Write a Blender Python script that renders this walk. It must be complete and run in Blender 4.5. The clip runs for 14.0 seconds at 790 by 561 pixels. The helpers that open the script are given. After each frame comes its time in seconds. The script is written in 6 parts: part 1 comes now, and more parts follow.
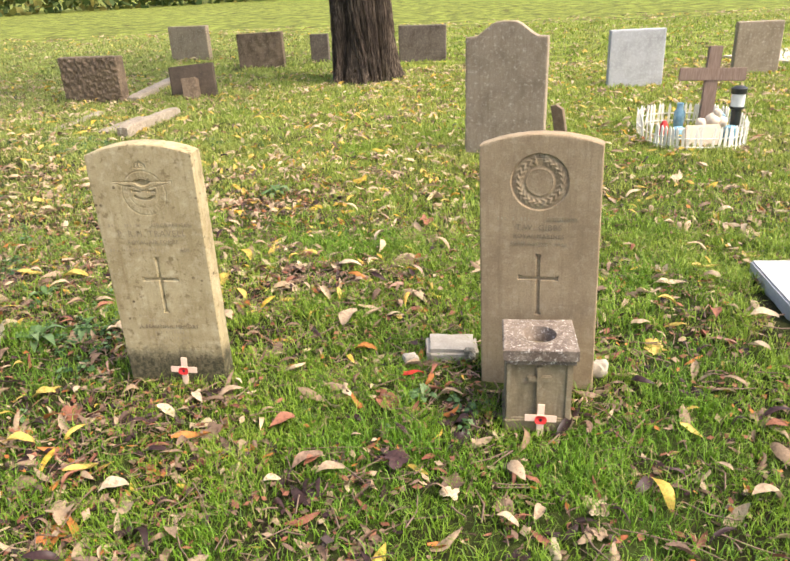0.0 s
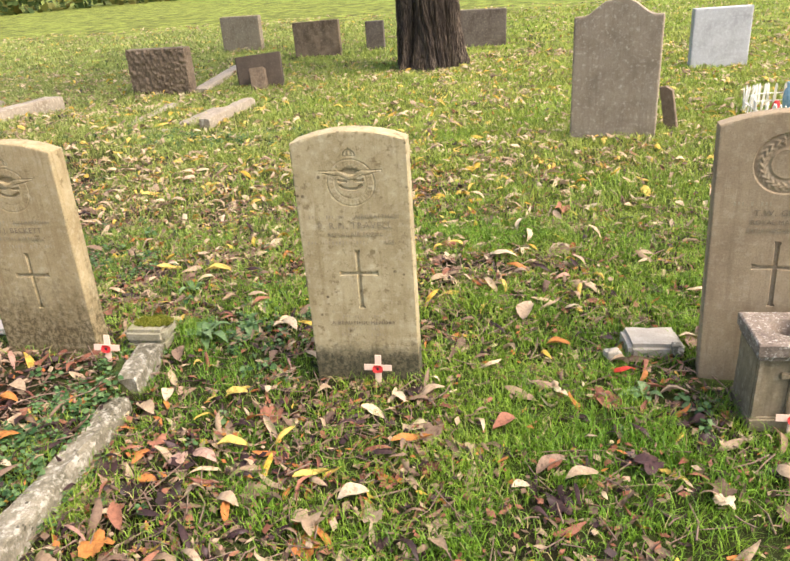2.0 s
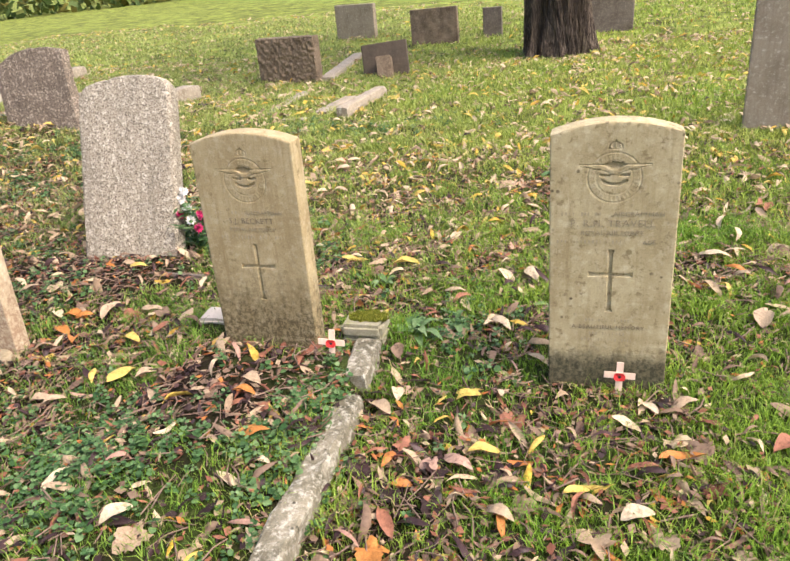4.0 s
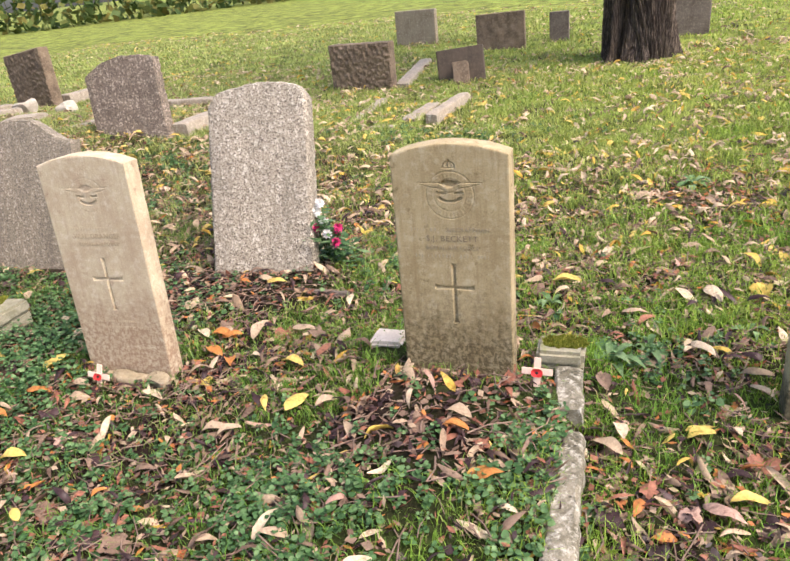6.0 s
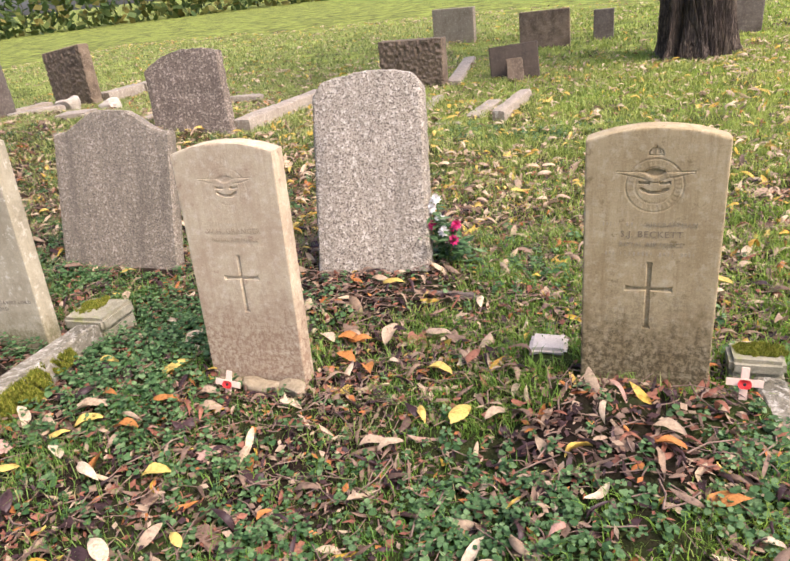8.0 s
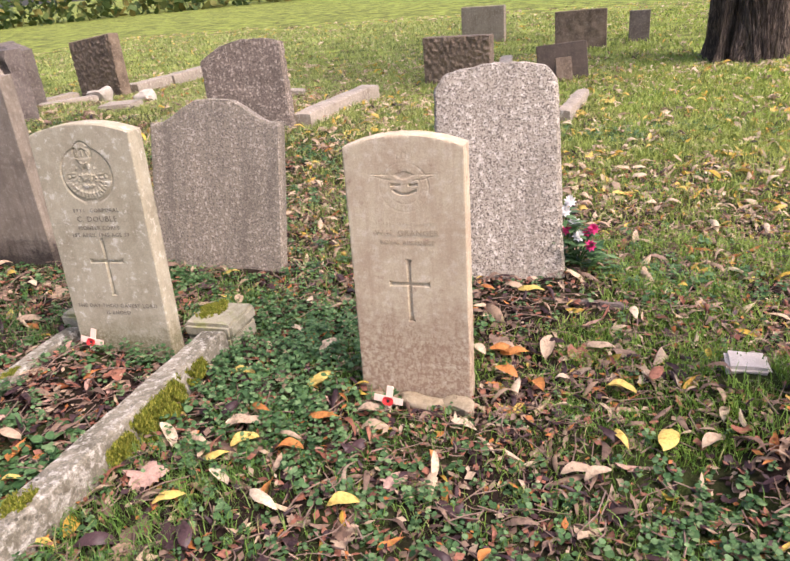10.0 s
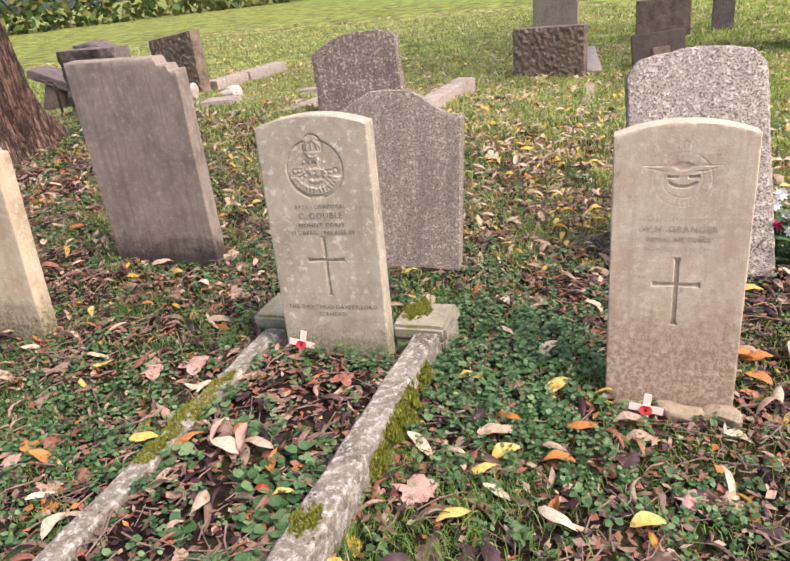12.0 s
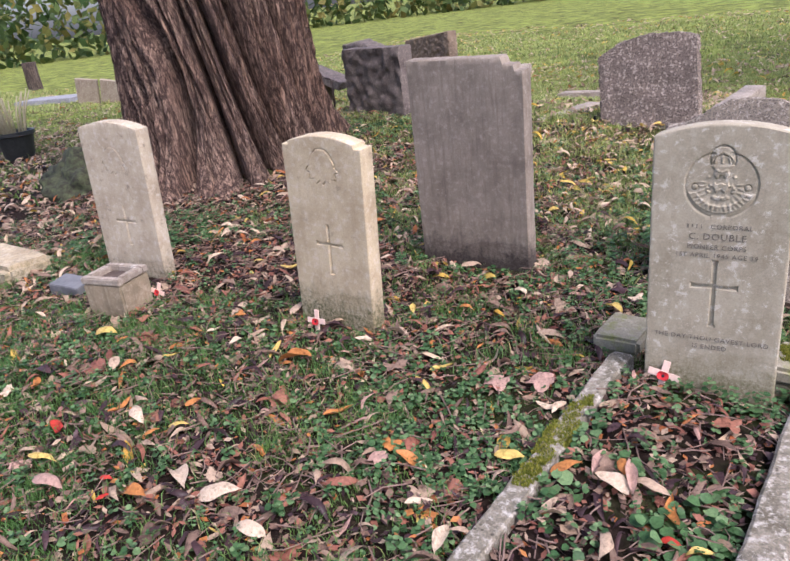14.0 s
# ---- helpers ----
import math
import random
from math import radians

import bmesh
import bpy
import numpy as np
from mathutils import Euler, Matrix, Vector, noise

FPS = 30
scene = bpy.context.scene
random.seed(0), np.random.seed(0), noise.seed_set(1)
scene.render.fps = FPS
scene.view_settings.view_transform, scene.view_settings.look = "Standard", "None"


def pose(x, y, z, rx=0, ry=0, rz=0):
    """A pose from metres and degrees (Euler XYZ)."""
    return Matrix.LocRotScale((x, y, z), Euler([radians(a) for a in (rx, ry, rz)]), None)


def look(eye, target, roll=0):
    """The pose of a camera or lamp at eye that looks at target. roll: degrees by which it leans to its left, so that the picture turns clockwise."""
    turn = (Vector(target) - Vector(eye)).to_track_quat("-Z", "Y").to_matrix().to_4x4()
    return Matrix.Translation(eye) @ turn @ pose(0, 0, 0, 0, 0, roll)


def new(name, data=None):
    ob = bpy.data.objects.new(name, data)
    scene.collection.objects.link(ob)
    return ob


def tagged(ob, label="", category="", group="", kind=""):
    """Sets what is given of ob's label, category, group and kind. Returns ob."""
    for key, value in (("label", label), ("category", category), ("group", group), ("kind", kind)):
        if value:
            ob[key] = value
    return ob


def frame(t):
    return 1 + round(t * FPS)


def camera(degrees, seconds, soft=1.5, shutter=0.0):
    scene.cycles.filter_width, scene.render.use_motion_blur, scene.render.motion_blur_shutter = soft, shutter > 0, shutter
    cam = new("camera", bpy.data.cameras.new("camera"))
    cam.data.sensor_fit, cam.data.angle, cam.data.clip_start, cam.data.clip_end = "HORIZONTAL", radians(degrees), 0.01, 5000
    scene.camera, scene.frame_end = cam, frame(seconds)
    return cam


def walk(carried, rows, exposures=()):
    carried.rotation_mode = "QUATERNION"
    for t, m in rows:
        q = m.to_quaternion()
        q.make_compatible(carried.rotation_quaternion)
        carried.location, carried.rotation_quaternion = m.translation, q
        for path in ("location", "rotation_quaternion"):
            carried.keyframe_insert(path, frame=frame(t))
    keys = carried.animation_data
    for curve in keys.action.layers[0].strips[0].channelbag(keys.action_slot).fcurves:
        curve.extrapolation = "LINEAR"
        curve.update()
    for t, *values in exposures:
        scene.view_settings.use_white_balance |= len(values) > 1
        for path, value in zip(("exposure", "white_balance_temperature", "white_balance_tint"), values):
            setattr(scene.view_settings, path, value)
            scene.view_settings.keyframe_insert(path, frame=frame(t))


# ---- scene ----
cam = camera(59.4, 14.0, soft=1.65)
PATH = [
    (0, (-0.062, 0.092, 1.35), (-0.32, 1.902, 0.54), -3.1),
    (0.5, (-0.241, 0.09, 1.347), (-0.498, 1.896, 0.527), -3.2),
    (1, (-0.414, 0.06, 1.353), (-0.676, 1.866, 0.534), -3.4),
    (1.5, (-0.547, 0.076, 1.35), (-0.839, 1.874, 0.526), -3.5),
    (2, (-0.678, 0.133, 1.344), (-0.999, 1.922, 0.51), -4.6),
    (2.5, (-0.785, 0.18, 1.351), (-1.127, 1.966, 0.519), -4.4),
    (3, (-0.88, 0.186, 1.351), (-1.313, 1.952, 0.518), -4.8),
    (3.5, (-1.043, 0.163, 1.359), (-1.56, 1.903, 0.519), -5.4),
    (3.7, (-1.113, 0.147, 1.361), (-1.641, 1.881, 0.516), -5.7),
    (5.8, (-1.731, 0.199, 1.391), (-2.333, 1.916, 0.562), -6.3),
    (6, (-1.804, 0.185, 1.387), (-2.418, 1.903, 0.567), -6.6),
    (6.5, (-1.953, 0.156, 1.392), (-2.596, 1.869, 0.583), -7.1),
    (7, (-2.07, 0.192, 1.366), (-2.718, 1.903, 0.559), -7.2),
    (7.2, (-2.119, 0.215, 1.352), (-2.77, 1.925, 0.546), -7.2),
    (9.3, (-2.777, 0.206, 1.344), (-3.369, 1.936, 0.533), -5.2),
    (9.5, (-2.839, 0.209, 1.345), (-3.438, 1.938, 0.538), -5.2),
    (10, (-2.978, 0.226, 1.34), (-3.581, 1.951, 0.526), -5.2),
    (10.5, (-3.118, 0.206, 1.348), (-3.729, 1.927, 0.532), -5.2),
    (11, (-3.309, 0.142, 1.362), (-3.916, 1.864, 0.545), -5.4),
    (11.5, (-3.455, 0.131, 1.357), (-4.085, 1.843, 0.538), -5.5),
    (12, (-3.64, 0.147, 1.353), (-4.326, 1.839, 0.538), -6.4),
    (12.5, (-3.815, 0.134, 1.361), (-4.666, 1.753, 0.552), -7.5),
    (13, (-3.985, 0.099, 1.37), (-5.003, 1.632, 0.586), -8.2),
    (13.5, (-4.117, 0.062, 1.384), (-5.188, 1.563, 0.611), -7.8),
    (14, (-4.205, 0.028, 1.39), (-5.361, 1.476, 0.638), -6.9),
]
walk(cam, [(t, look(eye, target, roll)) for t, eye, target, roll in PATH], exposures=[(0, 1.51, 6950, 13.5), (7, 1.42, 6350, 19), (10, 1.37, 6350, 26), (12.5, 1.34, 6200, 26.5), (13.0, 1.17, 5850, 26.5), (14, 1.11, 5680, 27)])

# ---- light: an overcast sky with a wide, weak sun behind the stones ----
world = bpy.data.worlds.new("world")
scene.world = world
world.use_nodes = True
wn = world.node_tree
sky = wn.nodes.new("ShaderNodeTexSky")
sky.sky_type, sky.sun_disc = "NISHITA", False
sky.sun_elevation, sky.sun_rotation = radians(53), radians(107)
sky.air_density, sky.dust_density, sky.ozone_density = 1.0, 4.0, 0.6
wn.nodes["Background"].inputs["Strength"].default_value = 0.138
wn.links.new(sky.outputs["Color"], wn.nodes["Background"].inputs["Color"])
sun = new("sun", bpy.data.lights.new("sun", "SUN"))
sun.data.energy, sun.data.angle, sun.data.color = 1.75, radians(28), (1.0, 0.94, 0.84)
sun.matrix_world = look((5.2, -1.6, 7.3), (0, 0, 0))

# ---- numbers: smooth noise and the lie of the land ----
rng = np.random.default_rng(7)
LATTICE = rng.random((256, 256))


def vnoise(x, y):
    """Smooth value noise in 0..1 on arrays."""
    x, y = np.asarray(x, float), np.asarray(y, float)
    xi, yi = np.floor(x).astype(int), np.floor(y).astype(int)
    fx, fy = x - xi, y - yi
    fx, fy = fx * fx * (3 - 2 * fx), fy * fy * (3 - 2 * fy)
    a, b = LATTICE[xi % 256, yi % 256], LATTICE[(xi + 1) % 256, yi % 256]
    c, d = LATTICE[xi % 256, (yi + 1) % 256], LATTICE[(xi + 1) % 256, (yi + 1) % 256]
    return (a + (b - a) * fx) * (1 - fy) + (c + (d - c) * fx) * fy


def fbm(x, y, octaves=4):
    total, amp, norm = 0.0, 1.0, 0.0
    for k in range(octaves):
        total = total + amp * vnoise(x * 2 ** k + 17.3 * k, y * 2 ** k + 5.1 * k)
        norm, amp = norm + amp, amp * 0.5
    return total / norm


def ease(a, b, v):
    u = np.clip((np.asarray(v, float) - a) / (b - a), 0, 1)
    return u * u * (3 - 2 * u)


def land(x, y):
    """Height of the ground: nearly level, rising to the left and round the big tree."""
    x, y = np.asarray(x, float), np.asarray(y, float)
    z = 0.06 + 0.12 * ease(3.0, 5.6, -x) * (1 - 0.6 * ease(6, 8.5, y))
    z = z + 0.27 * np.exp(-((x + 8.6) ** 2 + (y - 4.3) ** 2) / (2 * 1.5 ** 2))
    z = z + 0.05 * ease(-4.90, -4.82, x) * ease(4.34, 4.40, -x) * ease(-1.99, -1.95, -y) * ease(0.7, 0.8, y)
    z = z + 0.075 * ease(-2.72, -2.5, x) * ease(1.90, 1.97, -x) * ease(-2.10, -2.0, -y) * ease(1.0, 1.5, y)
    z = z + 0.035 * np.exp(-((x + 2.3) ** 2 + (y - 2.1) ** 2) / 0.3)
    z = z + 0.105 * np.exp(-((x + 6.4) / 1.9) ** 2 - ((y - 5.4) / 1.2) ** 2) + 0.05 * np.exp(-((x + 3.4) / 0.6) ** 2 - ((y - 2.95) / 0.35) ** 2)
    z = z + 0.085 * np.exp(-((x + 2.59) / 0.17) ** 2 - ((y - 2.20) / 0.14) ** 2) + 0.06 * np.exp(-((x + 1.97) / 0.17) ** 2 - ((y - 2.24) / 0.13) ** 2)
    near = np.exp(-((x + 3) ** 2 + (y - 3) ** 2) / 400)
    return z + near * (0.05 * (fbm(x * 1.3 + 40, y * 1.3 + 9, 3) - 0.5) + 0.016 * (vnoise(x * 9 + 3, y * 9) - 0.5))


def lay(x, y):
    return float(land(x, y))


# ---- materials ----
def material(name):
    m = bpy.data.materials.new(name)
    m.use_nodes = True
    return m, m.node_tree, m.node_tree.nodes["Principled BSDF"]


def node(t, kind, **values):
    n = t.nodes.new(kind)
    for key, value in values.items():
        n.inputs[key].default_value = value
    return n


def ramp(t, source, a, b, lo=(0, 0, 0, 1), hi=(1, 1, 1, 1)):
    r = t.nodes.new("ShaderNodeValToRGB")
    r.color_ramp.elements[0].position, r.color_ramp.elements[1].position = a, b
    r.color_ramp.elements[0].color, r.color_ramp.elements[1].color = lo, hi
    t.links.new(source, r.inputs["Fac"])
    return r.outputs["Color"]


def blend(t, fac, a, b, kind="MIX"):
    """Mix two colours; each of the three may be a socket or a value."""
    m = t.nodes.new("ShaderNodeMix")
    m.data_type, m.blend_type = "RGBA", kind
    for value, socket in ((fac, m.inputs[0]), (a, m.inputs[6]), (b, m.inputs[7])):
        if isinstance(value, bpy.types.NodeSocket):
            t.links.new(value, socket)
        else:
            socket.default_value = value if isinstance(value, float) else (*value, 1)
    return m.outputs[2]


def noisy(t, vector, scale, detail=5.0, rough=0.6, stretch=None):
    if stretch:
        mp = t.nodes.new("ShaderNodeMapping")
        mp.inputs["Scale"].default_value = stretch
        t.links.new(vector, mp.inputs["Vector"])
        vector = mp.outputs["Vector"]
    n = node(t, "ShaderNodeTexNoise", Scale=scale, Detail=detail, Roughness=rough)
    t.links.new(vector, n.inputs["Vector"])
    return n.outputs["Fac"]


def cells(t, vector, scale, feature="F1"):
    n = node(t, "ShaderNodeTexVoronoi", Scale=scale)
    n.feature = feature
    t.links.new(vector, n.inputs["Vector"])
    return n


def relief(t, bsdf, height, strength, distance):
    b = node(t, "ShaderNodeBump", Strength=strength, Distance=distance)
    t.links.new(height, b.inputs["Height"])
    t.links.new(b.outputs["Normal"], bsdf.inputs["Normal"])


def ramp_shift(t, source, a, b):
    n = t.nodes.new("ShaderNodeMapRange")
    n.inputs["From Min"].default_value, n.inputs["From Max"].default_value = a, b
    n.inputs["To Min"].default_value, n.inputs["To Max"].default_value = 0.95, 0.0
    t.links.new(source, n.inputs["Value"])
    return n.outputs["Result"]


def stone(name, base, stain, pale, stain_at=(0.45, 0.7), spots=None, blotch=None, low=None, grain=0.35, streak=0.0, rough=0.9):
    """Weathered stone. spots: (colour, scale, size) of dark lichen dots; blotch: (colour, scale, from, to) of pale lichen;
    low: (colour, height, least cover) of algae with a ragged upper edge."""
    m, t, bsdf = material(name)
    xyz = t.nodes.new("ShaderNodeTexCoord").outputs["Object"]
    big = noisy(t, xyz, 5.0, 6.0, 0.65)
    fine = noisy(t, xyz, 170.0, 4.0, 0.7)
    mid = noisy(t, xyz, 34.0, 5.0, 0.65)
    col = blend(t, ramp(t, big, *stain_at), base, stain)
    col = blend(t, ramp(t, mid, 0.5, 0.78), col, pale)
    if streak:
        run = noisy(t, xyz, 9.0, 4.0, 0.6, (5.0, 5.0, 0.5))
        col = blend(t, ramp(t, run, 0.5, 0.75, (0, 0, 0, 1), (streak, streak, streak, 1)), col, stain)
    if blotch:
        b = noisy(t, xyz, blotch[1], 7.0, 0.72)
        col = blend(t, ramp(t, b, blotch[2], blotch[3]), col, blotch[0])
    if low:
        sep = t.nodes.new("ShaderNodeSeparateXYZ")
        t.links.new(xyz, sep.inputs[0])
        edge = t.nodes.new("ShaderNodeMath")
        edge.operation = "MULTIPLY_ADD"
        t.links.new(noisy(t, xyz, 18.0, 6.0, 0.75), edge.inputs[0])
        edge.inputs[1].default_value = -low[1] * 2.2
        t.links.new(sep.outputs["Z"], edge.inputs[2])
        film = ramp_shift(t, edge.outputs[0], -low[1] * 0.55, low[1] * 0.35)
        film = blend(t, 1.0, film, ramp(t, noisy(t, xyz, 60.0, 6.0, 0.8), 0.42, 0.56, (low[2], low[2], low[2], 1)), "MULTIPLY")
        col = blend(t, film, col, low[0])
    if spots:
        c = cells(t, xyz, spots[1])
        few = noisy(t, xyz, 7.0, 2.0)
        dots = ramp(t, c.outputs["Distance"], spots[2] * 0.6, spots[2], (1, 1, 1, 1), (0, 0, 0, 1))
        dots = blend(t, 1.0, dots, ramp(t, few, 0.5, 0.62), "MULTIPLY")
        col = blend(t, dots, col, spots[0])
    col = blend(t, grain, col, ramp(t, fine, 0.25, 0.75, (0.25, 0.25, 0.25, 1), (0.8, 0.8, 0.8, 1)), "OVERLAY")
    t.links.new(col, bsdf.inputs["Base Color"])
    bsdf.inputs["Roughness"].default_value = rough
    relief(t, bsdf, blend(t, 0.5, mid, fine), 0.35, 0.004)
    return m


def granite(name, base, light, dark, scale, wet=0.4, streak=0.5):
    """Stone full of pale and dark chips."""
    m, t, bsdf = material(name)
    xyz = t.nodes.new("ShaderNodeTexCoord").outputs["Object"]
    c = cells(t, xyz, scale)
    sep = t.nodes.new("ShaderNodeSeparateColor")
    t.links.new(c.outputs["Color"], sep.inputs[0])
    c2 = cells(t, xyz, scale * 2.3)
    sep2 = t.nodes.new("ShaderNodeSeparateColor")
    t.links.new(c2.outputs["Color"], sep2.inputs[0])
    col = blend(t, ramp(t, sep.outputs[0], 0.70, 0.82), base, light)
    col = blend(t, ramp(t, sep2.outputs[0], 0.60, 0.85), col, dark)
    run = noisy(t, xyz, 4.0, 7.0, 0.7, (3.0, 3.0, 0.35))
    col = blend(t, ramp(t, run, 0.42, 0.64, (0, 0, 0, 1), (streak, streak, streak, 1)), col, tuple(v * 0.45 for v in base))
    fine = noisy(t, xyz, 120.0, 4.0, 0.7)
    col = blend(t, 0.35, col, ramp(t, fine, 0.25, 0.75, (0.25, 0.25, 0.25, 1), (0.8, 0.8, 0.8, 1)), "OVERLAY")
    t.links.new(col, bsdf.inputs["Base Color"])
    bsdf.inputs["Roughness"].default_value = 0.85
    relief(t, bsdf, blend(t, 0.5, c.outputs["Distance"], fine), wet, 0.006)
    return m


def plain(name, colour, other, scale=30.0, rough=0.7, bump=0.2, metal=0.0, stretch=None):
    m, t, bsdf = material(name)
    xyz = t.nodes.new("ShaderNodeTexCoord").outputs["Object"]
    n = noisy(t, xyz, scale, 5.0, 0.65, stretch)
    t.links.new(blend(t, ramp(t, n, 0.35, 0.7), colour, other), bsdf.inputs["Base Color"])
    bsdf.inputs["Roughness"].default_value = rough
    bsdf.inputs["Metallic"].default_value = metal
    relief(t, bsdf, n, bump, 0.003)
    return m


def foliage(name, a, b, c, rough=0.55, island=True, translucent=0.25):
    """Leaves or blades: each island takes its own tone between a, b and c."""
    m, t, bsdf = material(name)
    if island:
        r = t.nodes.new("ShaderNodeNewGeometry").outputs["Random Per Island"]
    else:
        r = t.nodes.new("ShaderNodeObjectInfo").outputs["Random"]
    xyz = t.nodes.new("ShaderNodeNewGeometry").outputs["Position"]
    col = blend(t, ramp(t, r, 0.0, 0.55), a, b)
    col = blend(t, ramp(t, r, 0.6, 1.0), col, c)
    vein = noisy(t, xyz, 110.0, 5.0, 0.75)
    col = blend(t, ramp(t, noisy(t, xyz, 48.0, 3.0, 0.6), 0.56, 0.70, (0, 0, 0, 1), (0.7, 0.7, 0.7, 1)), col, tuple(0.42 * v for v in c))
    col = blend(t, 0.6, col, ramp(t, vein, 0.3, 0.7, (0.2, 0.2, 0.2, 1), (0.75, 0.75, 0.75, 1)), "OVERLAY")
    t.links.new(col, bsdf.inputs["Base Color"])
    bsdf.inputs["Roughness"].default_value = rough
    bsdf.inputs["Specular IOR Level"].default_value = 0.22
    thin = t.nodes.new("ShaderNodeBsdfTranslucent")
    t.links.new(col, thin.inputs["Color"])
    mix = t.nodes.new("ShaderNodeMixShader")
    mix.inputs[0].default_value = translucent
    t.links.new(bsdf.outputs[0], mix.inputs[1])
    t.links.new(thin.outputs[0], mix.inputs[2])
    t.links.new(mix.outputs[0], t.nodes["Material Output"].inputs["Surface"])
    return m


def grass_material(name):
    """Blades: fresh yellow-green on the lawn, darker and cooler in the litter to the left."""
    m, t, bsdf = material(name)
    geo = t.nodes.new("ShaderNodeNewGeometry")
    sep = t.nodes.new("ShaderNodeSeparateXYZ")
    t.links.new(geo.outputs["Position"], sep.inputs[0])
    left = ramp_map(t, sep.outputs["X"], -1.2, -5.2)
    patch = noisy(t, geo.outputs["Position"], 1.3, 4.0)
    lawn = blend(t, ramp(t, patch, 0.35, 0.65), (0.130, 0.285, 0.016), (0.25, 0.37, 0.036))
    # paler with distance: far lawn's brightness at a grazing view, put into colour
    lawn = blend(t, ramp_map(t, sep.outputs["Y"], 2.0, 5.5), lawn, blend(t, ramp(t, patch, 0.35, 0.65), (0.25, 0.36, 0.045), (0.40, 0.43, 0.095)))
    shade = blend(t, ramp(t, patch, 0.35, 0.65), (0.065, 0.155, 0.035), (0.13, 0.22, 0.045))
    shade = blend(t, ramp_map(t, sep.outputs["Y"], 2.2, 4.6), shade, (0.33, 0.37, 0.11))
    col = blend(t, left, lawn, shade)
    r = geo.outputs["Random Per Island"]
    col = blend(t, ramp(t, r, 0.0, 0.45, (0.85, 0.85, 0.85, 1), (0, 0, 0, 1)), col, (0.040, 0.11, 0.015))
    col = blend(t, ramp(t, r, 0.94, 0.98), col, (0.36, 0.30, 0.13))
    t.links.new(col, bsdf.inputs["Base Color"])
    bsdf.inputs["Roughness"].default_value = 0.5
    bsdf.inputs["Specular IOR Level"].default_value = 0.3
    thin = t.nodes.new("ShaderNodeBsdfTranslucent")
    t.links.new(col, thin.inputs["Color"])
    mix = t.nodes.new("ShaderNodeMixShader")
    mix.inputs[0].default_value = 0.3
    t.links.new(bsdf.outputs[0], mix.inputs[1])
    t.links.new(thin.outputs[0], mix.inputs[2])
    t.links.new(mix.outputs[0], t.nodes["Material Output"].inputs["Surface"])
    return m


def ramp_map(t, source, a, b):
    n = t.nodes.new("ShaderNodeMapRange")
    n.inputs["From Min"].default_value, n.inputs["From Max"].default_value = a, b
    t.links.new(source, n.inputs["Value"])
    return n.outputs["Result"]


def ground_material():
    m, t, bsdf = material("lawn_soil")
    geo = t.nodes.new("ShaderNodeNewGeometry")
    at = geo.outputs["Position"]
    sep = t.nodes.new("ShaderNodeSeparateXYZ")
    t.links.new(at, sep.inputs[0])
    # dark soil and turf, blackened further: shade between blades and leaves as colour
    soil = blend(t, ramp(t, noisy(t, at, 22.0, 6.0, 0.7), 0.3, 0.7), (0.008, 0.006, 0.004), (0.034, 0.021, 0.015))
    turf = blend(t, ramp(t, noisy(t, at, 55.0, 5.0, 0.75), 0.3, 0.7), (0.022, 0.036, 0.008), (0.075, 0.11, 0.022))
    # far turf brightened in its colour for the look at a grazing angle
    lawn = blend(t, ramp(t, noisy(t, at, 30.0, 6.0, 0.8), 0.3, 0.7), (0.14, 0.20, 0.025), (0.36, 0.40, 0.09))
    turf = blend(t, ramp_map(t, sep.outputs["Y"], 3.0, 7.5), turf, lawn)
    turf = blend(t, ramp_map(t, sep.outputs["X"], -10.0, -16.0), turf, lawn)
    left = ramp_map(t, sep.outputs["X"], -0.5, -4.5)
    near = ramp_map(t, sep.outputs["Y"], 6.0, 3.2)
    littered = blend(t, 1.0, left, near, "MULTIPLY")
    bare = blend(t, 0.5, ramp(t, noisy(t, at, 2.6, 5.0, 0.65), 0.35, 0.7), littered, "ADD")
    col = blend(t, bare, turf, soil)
    t.links.new(col, bsdf.inputs["Base Color"])
    bsdf.inputs["Roughness"].default_value = 0.95
    bsdf.inputs["Specular IOR Level"].default_value = 0.1
    relief(t, bsdf, noisy(t, at, 70.0, 6.0, 0.75), 0.8, 0.02)
    return m


